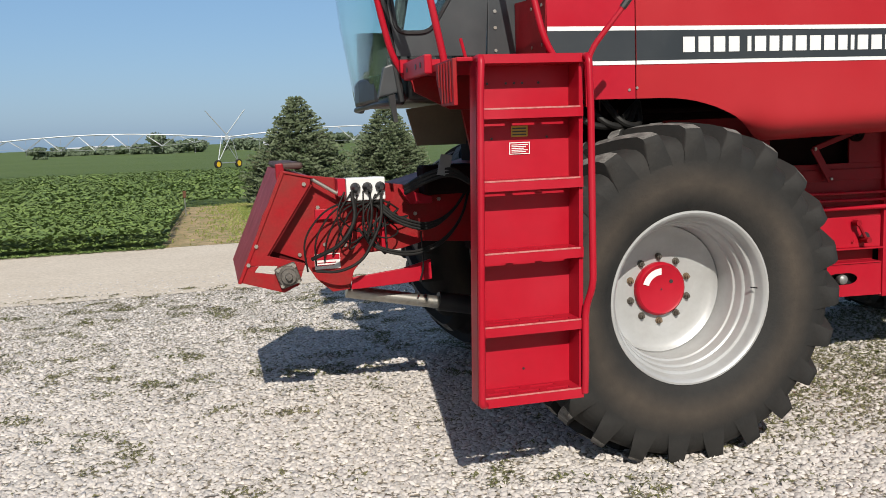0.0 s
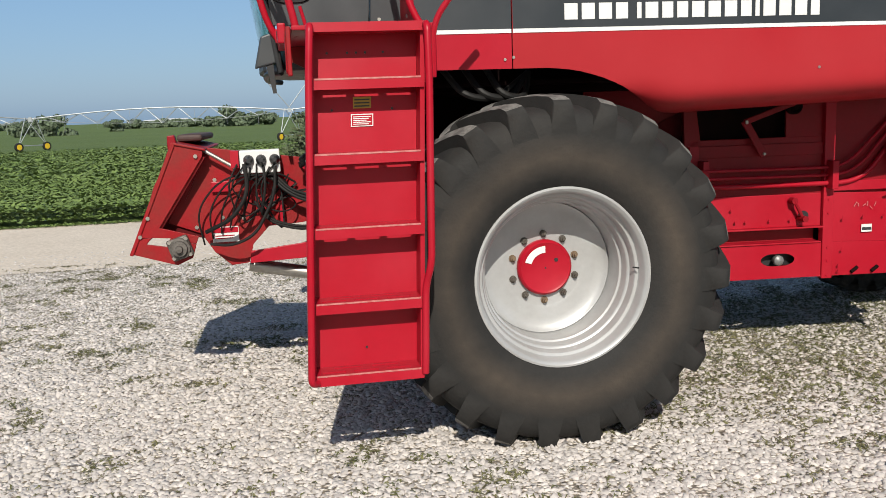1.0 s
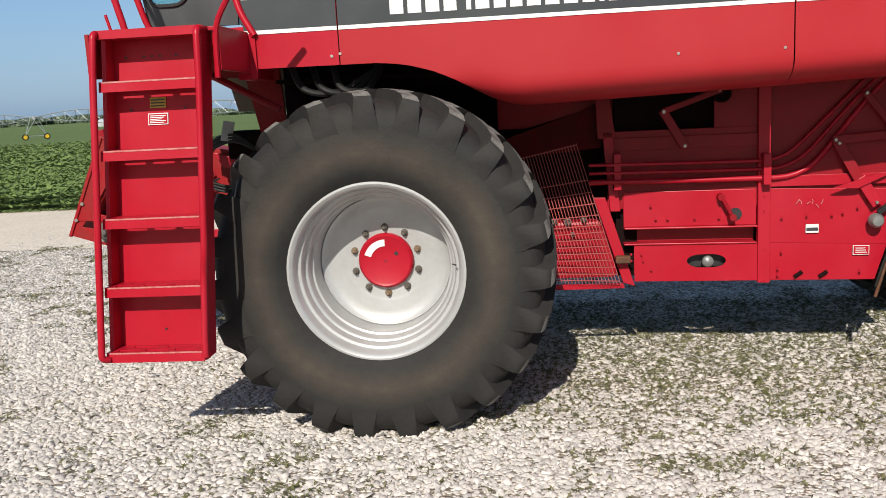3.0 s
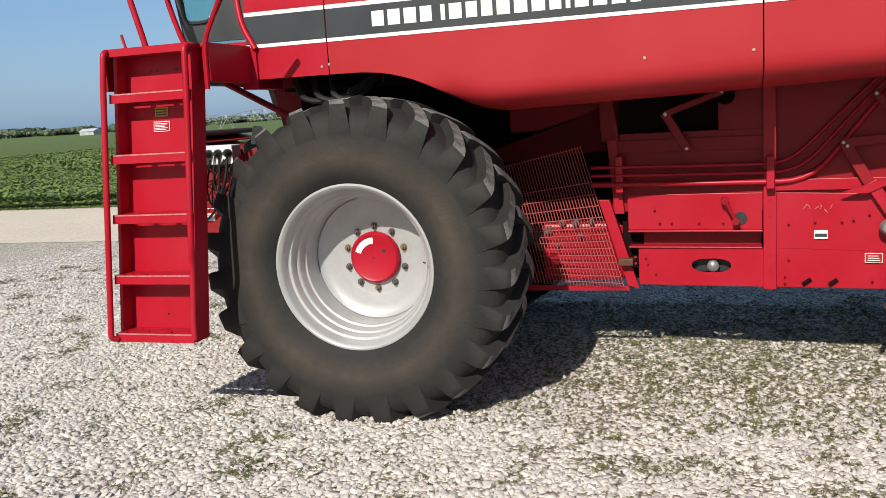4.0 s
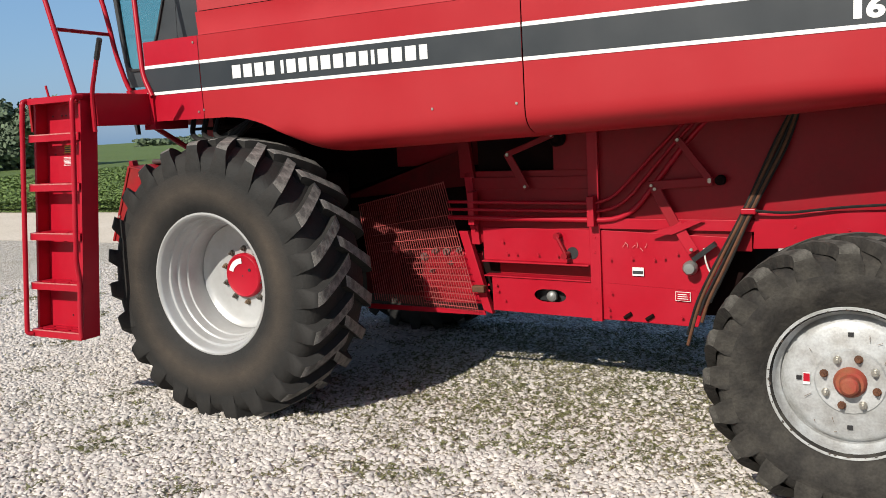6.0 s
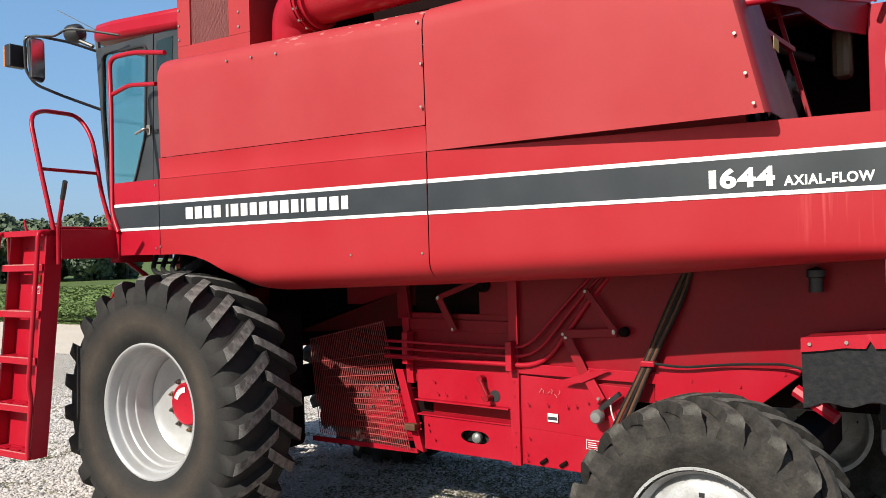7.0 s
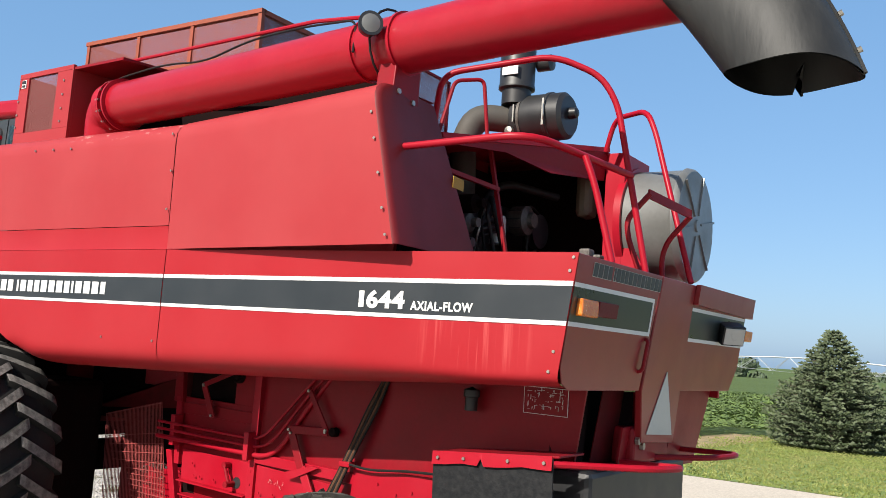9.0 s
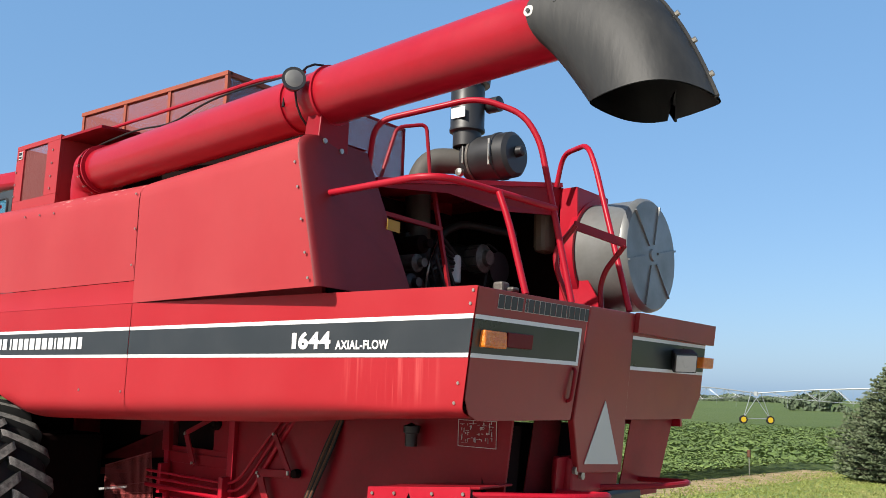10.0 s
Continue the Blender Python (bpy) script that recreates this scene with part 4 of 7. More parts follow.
for x, z, r in ((0.84, 0.86, 0.030), (0.93, 0.905, 0.022), (1.02, 0.90, 0.026), (1.12, 0.91, 0.018), (1.05, 0.82, 0.016), (0.90, 0.76, 0.014)):
    part("shaft_fitting", lathe([(0.02, 0.0), (0.02, r), (-0.02, r), (-0.022, r * 0.6), (-0.045, r * 0.55), (-0.045, 0.0)], (x, 1.02, z), n=10), MOTOR, combine)

# ---- cab ----
MIDY = 1.16
cab = part("cab_frame", bmesh.new(), CABGREY, combine, "charcoal cab frame with a closed glazed door")


def door_y(x):
    """The door's plane, parallel to the machine."""
    return 0.47


def cab_sheet(name, outline, y0, y1, mat, label="", bevel=0.006):
    """Sheet in the door's plane: outline of (x, z), from depth y0 to y1."""
    bm = bmesh.new()
    lo = [bm.verts.new((x, door_y(x) + y0, z)) for x, z in outline]
    hi = [bm.verts.new((x, door_y(x) + y1, z)) for x, z in outline]
    bm.faces.new(lo)
    bm.faces.new(hi[::-1])
    for i in range(len(lo)):
        j = (i + 1) % len(lo)
        bm.faces.new((lo[i], lo[j], hi[j], hi[i]))
    return part(name, bm, mat, cab, label, bevel=bevel)


def rounded(pts, r):
    """Closed (x, z) outline with rounded corners."""
    out = []
    n = len(pts)
    for i in range(n):
        a, b, c = (Vector(pts[(i + k) % n]) for k in (-1, 0, 1))
        d = min(r, (b - a).length * 0.45, (c - b).length * 0.45)
        p, q = b + (a - b).normalized() * d, b + (c - b).normalized() * d
        out += [tuple((1 - t) ** 2 * p + 2 * t * (1 - t) * b + t * t * q) for t in (0, 0.25, 0.5, 0.75, 1)]
    return out


PANE = rounded([(-1.345, 2.318), (-1.155, 2.318), (-1.02, 2.53), (-0.89, 2.86), (-0.85, 3.575), (-1.405, 3.58), (-1.415, 3.1), (-1.375, 2.6)], 0.06)
# charcoal door: a frame round the pane
outer = [(-1.347, 2.195), (-0.84, 2.19), (-0.81, 2.6), (-0.775, 3.65), (-1.50, 3.64), (-1.475, 3.40), (-1.455, 3.12), (-1.42, 2.8), (-1.39, 2.5)]


def ray_out(c, p, poly):
    """Where the line from c through p leaves the outline."""
    c, p = Vector(c), Vector(p)
    d = p - c
    best = None
    for a, b in zip(poly, poly[1:] + poly[:1]):
        a, e = Vector(a), Vector(b) - Vector(a)
        den = d.x * e.y - d.y * e.x
        if abs(den) < 1e-9:
            continue
        w = a - c
        t = (w.x * e.y - w.y * e.x) / den
        u = (w.x * d.y - w.y * d.x) / den
        if t > 0 and -1e-6 <= u <= 1 + 1e-6 and (best is None or t < best):
            best = t
    return tuple(c + d * best)


mid = (-1.15, 3.0)
corner_hits = [min(range(len(PANE)), key=lambda i: (Vector(ray_out(mid, PANE[i], outer)) - Vector(q)).length) for q in outer]
rim = [ray_out(mid, p, outer) for p in PANE]
for i, q in zip(corner_hits, outer):
    rim[i] = q
bm = bmesh.new()
lo = [bm.verts.new((x, door_y(x), z)) for x, z in PANE]
hi = [bm.verts.new((x, door_y(x), z)) for x, z in rim]
for i in range(len(lo)):
    j = (i + 1) % len(lo)
    bm.faces.new((lo[i], lo[j], hi[j], hi[i]))
door = part("cab_door", bm, CABGREY, cab, "charcoal cab door with a rounded window", solid=0.03)
part("door_gasket", tube([(x, door_y(x) - 0.004, z) for x, z in PANE + PANE[:1]], 0.012, 0, 6), BLACK, cab, "black rubber gasket", smooth=True)
cab_sheet("pillar", [(-0.83, 2.185), (-0.655, 2.185), (-0.58, 2.6), (-0.46, 3.67), (-0.765, 3.65)], 0.0, 0.05, CABGREY)
pane = cab_sheet("door_glass", PANE, 0.010, 0.016, GLASS, "tinted door glass", 0)
pane.visible_shadow = False
pane = cab_sheet("rear_quarter_glass", [(-0.735, 3.30), (-0.56, 3.30), (-0.54, 3.60), (-0.73, 3.585)], -0.005, -0.001, GLASS, "", 0)
bolts("pillar_bolt", [(-0.78, door_y(-0.5), z) for z in (2.215, 2.34, 2.43)], (0, -1, 0), 0.010, 0.006, STEEL, cab)
part("door_handle", tube([(-0.845, door_y(-0.84) - 0.01, 2.905), (-0.845, door_y(-0.84) - 0.05, 2.905), (-0.945, door_y(-0.94) - 0.055, 2.875)], 0.011, 0.02, 8), STEEL, cab, "chrome door handle", smooth=True)
part("handle_plate", boxes((-0.865, -0.825, door_y(-0.84) - 0.014, door_y(-0.84), 2.86, 2.94)), STEEL, cab, bevel=0.003)
part("door_sill", boxes((-1.34, -0.64, 0.42, 0.46, 2.10, 2.17)), RED, cab)
part("panel_end", prism([(0.004, 2.10), (0.46, 2.10), (0.46, 2.47), (0.004, 2.44)], "x", -0.664, -0.660), MAROON, cab, "red front end of the side panel")
bolts("panel_end_bolt", [(-0.664, y, z) for y, z in ((0.05, 2.2), (0.05, 2.4), (0.2, 2.2), (0.2, 2.4))], (-1, 0, 0), 0.009, 0.006, STEEL, cab)
# curved windscreen
rows = []
for z, sh in ((1.95, 0.085), (2.10, 0.06), (2.5, 0.0), (3.0, -0.05), (3.5, -0.09), (3.70, -0.105)):
    half = [(-1.405 + sh, 0.50), (-1.445 + sh, 0.56), (-1.475 + sh, 0.68), (-1.49 + sh, 0.86), (-1.495 + sh, MIDY)]
    rows.append([(x, y, z) for x, y in half] + [(x, 2 * MIDY - y, z) for x, y in half[-2::-1]])
rows_low, rows_high = rows[0], [(p[0], p[1], 2.02) for p in rows[0]]
pane = part("windscreen", ribbon(rows), GLASS, cab, "curved tinted windscreen", smooth="all", solid=0.006)
pane.visible_shadow = False
part("windscreen_trim", tube([rows[i][0] for i in range(6)], 0.020, 0.1, 8), BLACK, cab, smooth=True)
part("windscreen_trim", tube(rows[0], 0.018, 0.0, 8), BLACK, cab, smooth=True)
part("corner_panel", prism([(-1.46, 1.97), (-1.34, 2.0), (-1.36, 2.16), (-1.42, 2.14)], "y", 0.49, 0.52), CABGREY, cab, bevel=0.01)
part("corner_bracket", prism([(-1.40, 2.0), (-1.37, 1.84), (-1.35, 1.84), (-1.36, 2.0)], "y", 0.50, 0.53), BLACK, cab)
part("cab_floor", prism([(-0.45, 0.49), (-1.0, 0.49), (-1.28, 0.52), (-1.42, 0.8), (-1.45, MIDY), (-1.42, 1.5), (-1.28, 1.8), (-0.45, 2.0)], "z", 1.96, 2.12), BLACK, cab, bevel=0.02)
part("cab_back", boxes((-0.62, -0.58, 0.50, 2.0, 2.1, 3.62)), CABGREY, cab)
part("cab_wall", prism([(-1.30, 2.10), (-0.45, 2.10), (-0.45, 2.50), (-1.30, 2.50)], "y", 2.0, 2.04), CABGREY, cab)
part("pillar", prism([(-0.7, 2.5), (-0.45, 2.5), (-0.40, 3.62), (-0.66, 3.62)], "y", 2.0, 2.04), CABGREY, cab)
part("steering_column", tube([(-1.25, MIDY, 2.12), (-1.12, MIDY, 2.75)], 0.04, 0, 10), BLACK, cab)
part("steering_wheel", tube([(-1.10 + 0.06 * math.cos(t), MIDY + 0.2 * math.sin(t), 2.78 + 0.18 * math.cos(t)) for t in [2 * math.pi * k / 20 for k in range(21)]], 0.014, 0, 8), BLACK, cab, smooth=True)
part("operator_seat", boxes((-0.9, -0.55, 0.92, 1.4, 2.12, 2.62), (-0.62, -0.53, 0.92, 1.4, 2.6, 3.2)), BLACK, cab, "black operator seat", bevel=0.05)
plan = [(-0.28, 0.43), (-1.25, 0.43), (-1.50, 0.47), (-1.70, 0.60), (-1.82, 0.80), (-1.86, MIDY), (-1.82, 1.52), (-1.70, 1.72), (-1.50, 1.85), (-1.25, 1.89), (-0.28, 1.89)]
bm = prism(plan, "z", 0, 1)
for v in bm.verts:
    k = (-v.co.x - 0.28) / 1.66
    v.co.z = 3.635 + 0.13 * k * k if v.co.z < 0.5 else 3.80 + 0.07 * k
part("cab_roof", bm, RED, cab, "red rounded cab roof", smooth=True, bevel=0.045)
# work lamp and mirrors
part("work_lamp", lathe([(-0.10, 0.070), (-0.09, 0.085), (0.0, 0.08), (0.04, 0.05), (0.05, 0.0)], (-1.80, 0.52, 3.83), "x", 20), BLACK, cab, "black round work lamp", smooth=True)
part("lamp_bracket", tube([(-1.78, 0.52, 3.76), (-1.66, 0.56, 3.70)], 0.018, 0, 8), BLACK, cab)
arm = part("mirror_arm", tube([(-1.555, 0.50, 3.62), (-1.66, 0.30, 3.68), (-1.74, 0.05, 3.70), (-1.80, 0.0, 3.68), (-1.81, 0.0, 3.62), (-1.805, 0.0, 3.42), (-1.76, 0.05, 3.31), (-1.66, 0.22, 3.23), (-1.515, 0.485, 3.13)], 0.012, 0.06, 8), BLACK, combine, "black tubular mirror arm", smooth=True)
arm.location.x = 0.055
part("mirror_arm", tube([(-1.13, 0.38, 3.67), (-1.40, 0.24, 3.73), (-1.52, 0.17, 3.74), (-1.60, 0.14, 3.69), (-1.80, 0.0, 3.69)], 0.010, 0.06, 8), BLACK, arm, smooth=True)
part("mirror_housing", prism([(-0.04, 3.33), (0.06, 3.31), (0.08, 3.34), (0.08, 3.63), (0.06, 3.66), (-0.04, 3.66), (-0.06, 3.63)], "x", -1.70, -1.655), BLACK, arm, bevel=0.015)
part("mirror_glass", boxes((-1.654, -1.651, -0.045, 0.065, 3.345, 3.645)), material("mirror_glass", (0.8, 0.8, 0.8), 0.03, metal=1.0), arm, "mirror glass")
mk = part("marker_lamp", boxes((-1.90, -1.82, -0.12, 0.03, 3.44, 3.62)), BLACK, arm, "black marker lamp with an amber lens", bevel=0.01)
part("lamp_lens", boxes((-1.925, -1.901, -0.11, 0.02, 3.45, 3.61)), AMBER, mk)
part("antenna", tube([(-1.66, 0.62, 3.84), (-2.10, 0.52, 4.08)], 0.004, 0, 5), STEEL, cab)

bm = ribbon([[(x - 0.004, y - 0.004, z) for x, y, z in row] for row in (rows_low, rows_high)])
part("windscreen_base", bm, CABGREY, cab, "charcoal band under the windscreen", smooth="all", solid=0.004)

# ---- platform, ladder and rails ----
plat = part("platform", boxes((-1.27, -0.66, -0.44, 0.44, 2.08, 2.10)), RED, combine, "red operator platform", bevel=0.004)
part("platform_side", boxes((-0.66, -0.635, -0.46, -0.012, 1.895, 2.10)), RED, plat, bevel=0.004)
# ribbed plate turned from the sun: shade is put into its darker paint
part("platform_side", prism([(-0.46, 2.095), (-0.16, 2.095), (-0.16, 2.02), (-0.24, 1.89), (-0.46, 1.885)], "x", -1.295, -1.275), DIRTSHADE, plat, "ribbed red side plate", bevel=0.004)
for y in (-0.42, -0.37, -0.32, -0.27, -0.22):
    part("side_rib", boxes((-1.301, -1.295, y - 0.008, y + 0.008, 1.90 + max(0, y + 0.27) * 1.5, 2.085)), DIRTSHADE, plat, bevel=0.003)
part("platform_side", boxes((-1.293, -1.277, -0.16, 0.40, 2.06, 2.095)), DIRTSHADE, plat, bevel=0.003)
part("platform_bracket", boxes((-1.33, -1.29, -0.08, 0.40, 2.055, 2.15)), RED, plat, "red folded bracket", bevel=0.008)
bolts("bracket_hole", [(-1.331, y, 2.105) for y in (0.0, 0.10, 0.30)], (-1, 0, 0), 0.014, 0.003, BLACK, plat)
part("platform_brace", tube([(-0.98, 0.26, 1.92), (-0.58, 0.28, 1.70)], 0.02, 0, 8), MAROON, plat)
part("platform_skirt", prism([(-1.28, 2.08), (-0.62, 2.08), (-0.62, 1.88), (-1.06, 1.90), (-1.26, 2.0)], "y", 0.46, 0.48), DIRTSHADE, plat, "red platform skirt")
part("platform_skirt", boxes((-0.70, -0.60, -0.02, 0.28, 1.86, 2.09)), RED, plat)

LT, LB = Vector((-1.195, -0.535, 2.10)), Vector((-1.278, -0.655, 0.50))


def lad(x, y, z):
    """Place on the ladder: x across, y towards the machine, z height; the ladder leans out at its foot."""
    t = (2.10 - z) / 1.60
    y = y * 0.8 if y > 0 else y
    return (LT.x + (LB.x - LT.x) * t + x, LT.y + (LB.y - LT.y) * t + y, z)


def lad_box(bm, x0, x1, y0, y1, z0, z1):
    vs = [bm.verts.new(lad(x, y, z)) for x in (x0, x1) for y in (y0, y1) for z in (z0, z1)]
    for a in ((0, 1, 3, 2), (4, 6, 7, 5), (0, 4, 5, 1), (2, 3, 7, 6), (0, 2, 6, 4), (1, 5, 7, 3)):
        bm.faces.new([vs[i] for i in a])


LW = 0.50
bm = bmesh.new()
# back sheet with slotted toe holes above each tread
TREADS = (1.845, 1.525, 1.205, 0.878, 0.562)
lad_box(bm, 0.02, LW - 0.02, 0.17, 0.176, 0.535, 2.09)
ladder = part("ladder", bm, RED, combine, "red sheet-steel ladder with five slotted treads")
for x0, x1 in ((0.0, 0.02), (LW - 0.02, LW)):
    bm = bmesh.new()
    lad_box(bm, x0, x1, 0.02 if x0 else 0.06, 0.178, 0.535, 2.09)
    part("ladder_side", bm, RED, ladder)
bm = bmesh.new()
lad_box(bm, 0.0, LW, -0.01, 0.18, 2.06, 2.10)
part("ladder_box", bm, RED, ladder)
for z in TREADS:
    bm = bmesh.new()
    lad_box(bm, 0.005, LW - 0.005, 0.0, 0.008, z - 0.028, z + 0.020)
    lad_box(bm, 0.005, LW - 0.005, 0.16, 0.168, z - 0.010, z + 0.020)
    for y0, y1, cells in ((0.008, 0.034, ()), (0.034, 0.064, ((0.045, 0.150), (0.185, 0.295), (0.330, 0.440))), (0.064, 0.115, ()), (0.115, 0.140, ((0.10, 0.22), (0.27, 0.39))), (0.140, 0.16, ())):
        x = 0.005
        for a, b in cells:
            lad_box(bm, x, a, y0, y1, z + 0.013, z + 0.020)
            x = b
        lad_box(bm, x, LW - 0.005, y0, y1, z + 0.013, z + 0.020)
    part("tread", bm, RED, ladder)
    bm = bmesh.new()
    lad_box(bm, 0.02, LW - 0.02, -0.0015, 0.0, z + 0.013, z + 0.0205)
    part("tread_edge", bm, material("worn_bare_edge", (0.52, 0.20, 0.18), 0.5, vary=0.5, scale=40, second=(0.36, 0.03, 0.03), amount=0.7) if z == TREADS[0] else bpy.data.materials["worn_bare_edge"], ladder)
part("ladder_rail", tube([lad(0.0, 0.03, 2.085), lad(0.0, -0.035, 2.085), lad(-0.005, -0.035, 1.9), lad(-0.005, -0.03, 0.56), lad(0.02, 0.0, 0.55)], 0.0165, 0.06, 10), RED, ladder, smooth=True)
part("ladder_rail", tube([lad(LW, 0.03, 2.085), lad(LW, -0.05, 2.085), lad(LW + 0.01, -0.05, 1.85), lad(LW + 0.02, -0.05, 1.05), lad(LW - 0.0, -0.01, 0.95), lad(LW, -0.01, 0.65), lad(LW, 0.0, 0.555)], 0.0165, 0.06, 10), RED, ladder, smooth=True)
bm = bmesh.new()
lad_box(bm, 0.195, 0.275, 0.164, 0.168, 1.735, 1.785)
part("warning_label", bm, YELLOW, ladder, "yellow warning label")
bm = bmesh.new()
for k in range(3):
    lad_box(bm, 0.20, 0.268, 0.162, 0.1645, 1.770 - 0.014 * k, 1.776 - 0.014 * k)
part("label_bar", bm, BLACK, ladder)
bm = bmesh.new()
lad_box(bm, 0.185, 0.285, 0.164, 0.168, 1.655, 1.71)
part("info_label", bm, WHITE, ladder, "white-framed red information label")
bm = bmesh.new()
lad_box(bm, 0.189, 0.281, 0.162, 0.1645, 1.659, 1.706)
part("label_face", bm, RED, ladder)
bm = bmesh.new()
for k in range(5):
    lad_box(bm, 0.195, 0.275 - 0.01 * (k % 3), 0.160, 0.1625, 1.696 - 0.008 * k, 1.6995 - 0.008 * k)
part("label_bar", bm, WHITE, ladder)
for x, z in ((0.08, 1.98), (0.17, 1.98), (0.21, 1.98), (0.25, 1.98), (0.33, 1.98), (0.10, 1.73), (0.37, 1.73), (0.25, 0.66)):
    bolts("rivet", (lad(x, 0.169, z),), (0, -1, 0), 0.006, 0.004, BLACK, ladder)

# hand rails of the platform
part("hand_rail", tube([(-1.235, -0.117, 2.08), (-1.25, -0.12, 2.16), (-1.345, -0.15, 2.593), (-1.465, -0.15, 3.0), (-1.59, 0.02, 3.085), (-1.69, 0.42, 3.10), (-1.54, 0.44, 2.92), (-1.47, 0.44, 2.64), (-1.44, 0.445, 2.45), (-1.375, 0.47, 2.20), (-1.30, 0.49, 2.08)], 0.018, 0.13, 10), RED, combine, "red tubular platform hand rail", smooth=True)
part("hand_rail", tube([(-1.362, -0.15, 2.593), (-1.475, 0.44, 2.60)], 0.014, 0, 8), RED, combine, smooth=True)
part("hand_rail", tube([(-0.60, -0.02, 2.08), (-0.68, -0.01, 2.22), (-0.84, 0.12, 3.10), (-0.90, 0.155, 3.42), (-0.60, 0.14, 3.42), (-0.22, 0.12, 3.36)], 0.018, 0.10, 10), RED, combine, "red tubular grab rail beside the door", smooth=True)
part("hand_rail", tube([(-0.85, 0.13, 3.13), (-0.60, 0.10, 3.17), (-0.25, 0.06, 3.13)], 0.016, 0.05, 8), RED, combine, smooth=True)
lever = part("grip_lever", tube([(-0.655, -0.47, 1.86), (-0.65, -0.47, 2.10), (-0.50, -0.53, 2.30)], 0.014, 0.08, 8), RED, combine, "red lever with a black grip", smooth=True)
part("lever_grip", tube([(-0.50, -0.53, 2.30), (-0.42, -0.56, 2.41)], 0.017, 0, 8), BLACK, lever, smooth=True)
part("grip_lever", tube([(-1.20, -0.36, 2.09), (-1.225, -0.36, 2.19)], 0.008, 0, 8), RED, combine)
for i in range(3):
    part("hose", tube([(-0.50 + 0.12 * i, 0.25, 1.95), (-0.40 + 0.1 * i, 0.10, 1.78), (-0.22 + 0.08 * i, 0.15, 1.76), (0.0, 0.3, 1.9)], 0.018, 0.12, 8), HOSE, combine, smooth=True)

# ---- feeder house ----
FY0, FY1 = 0.84, 1.72
def face(*pts):
    """Outline on the header face, which leans back a little."""
    return [(x + 0.10 * (z - 1.0), 1.0 + (z - 1.0) * 0.905) for x, z in pts]


fh = part("feeder_house", prism([(-0.55, 1.10), (-1.25, 1.13), (-1.55, 1.12), (-2.02, 1.16), (-2.0, 1.54), (-1.68, 1.50), (-1.35, 1.42), (-0.55, 1.62)], "y", FY0 + 0.06, FY1), DIRTSHADE, combine, "dirty red feeder house with exposed hoses", bevel=0.01)
part("face_plate", prism(face((-2.039, 1.651), (-1.886, 1.603), (-1.885, 1.565), (-2.106, 1.134), (-1.888, 1.068), (-1.90, 1.022), (-2.045, 1.066), (-2.150, 1.076), (-2.215, 1.076), (-2.144, 1.389)), "y", 0.715, 0.735), DIRTSHADE, fh, "red slanting face plate with chipped edges", bevel=0.002)
part("face_plate", prism(face((-2.215, 1.074), (-2.150, 1.074), (-2.172, 1.035), (-2.06, 1.012), (-2.045, 1.064), (-1.90, 1.020), (-1.916, 0.935), (-1.999, 0.893), (-2.251, 0.979)), "y", 0.715, 0.735), DIRTSHADE, fh, bevel=0.002)
part("face_frame", prism(face((-2.262, 0.975), (-2.242, 0.968), (-2.036, 1.640), (-2.056, 1.660)), "y", 0.705, FY1 + 0.1), DIRTSHADE, fh, "worn front face frame", bevel=0.004)
# channel's deep shadow is put into the colour of its back
part("channel_back", prism(face((-1.86, 1.555), (-1.90, 1.56), (-2.12, 1.135), (-2.13, 1.082), (-1.86, 1.035), (-1.82, 1.20)), "y", 0.86, 0.87), SHADERED, fh)
part("channel_web", prism(face((-1.885, 1.565), (-2.106, 1.134), (-2.094, 1.128), (-1.872, 1.560)), "y", 0.735, 0.90), DIRTSHADE, fh)
part("top_plate", prism(face((-2.05, 1.645), (-1.87, 1.600), (-1.87, 1.612), (-2.05, 1.66)), "y", 0.705, FY1 + 0.1), DIRTSHADE, fh, bevel=0.003)
part("top_hook", prism(face((-2.075, 1.60), (-2.03, 1.65), (-2.045, 1.705), (-2.085, 1.70)), "y", 0.74, 0.80), MAROON, fh, bevel=0.006)
part("top_beam", boxes((-1.985, -1.84, 0.95, FY1 + 0.1, 1.595, 1.635)), material("old_rubber_sheet", (0.06, 0.035, 0.03), 0.7, vary=0.4, scale=6, second=(0.12, 0.05, 0.045), amount=0.6), fh, bevel=0.015)
part("side_plate", prism([(-1.87, 1.565), (-1.652, 1.535), (-1.011, 1.439), (-0.46, 1.50), (-0.46, 1.08), (-1.15, 1.13), (-1.29, 1.094), (-1.488, 1.083), (-1.585, 0.982), (-1.615, 0.873), (-1.717, 0.864), (-1.808, 0.948), (-1.876, 1.061), (-2.06, 1.134), (-1.96, 1.34)], "y", FY0, FY0 + 0.015), DIRTSHADE, fh, "red side plate with scuffs", bevel=0.003)
part("side_arm", prism([(-1.60, 0.945), (-1.30, 0.975), (-1.12, 1.02), (-1.116, 0.90), (-1.30, 0.885), (-1.61, 0.873)], "y", FY0 - 0.03, FY0 - 0.01), RED, fh, bevel=0.003)
part("side_rib", boxes((-1.42, -1.395, FY0 - 0.05, FY0, 1.10, 1.46)), RED, fh, bevel=0.003)
part("side_rib", prism([(-1.30, 1.46), (-1.10, 1.40), (-1.10, 1.36), (-1.24, 1.36)], "y", FY0 - 0.05, FY0), RED, fh, bevel=0.003)
part("side_rib", prism([(-1.83, 1.50), (-1.86, 1.47), (-1.98, 1.27), (-1.95, 1.26)], "y", FY0 - 0.02, FY0), MAROON, fh)
part("side_rib", boxes((-1.80, -1.70, FY0 - 0.03, FY0, 1.30, 1.36)), RED, fh, bevel=0.004)
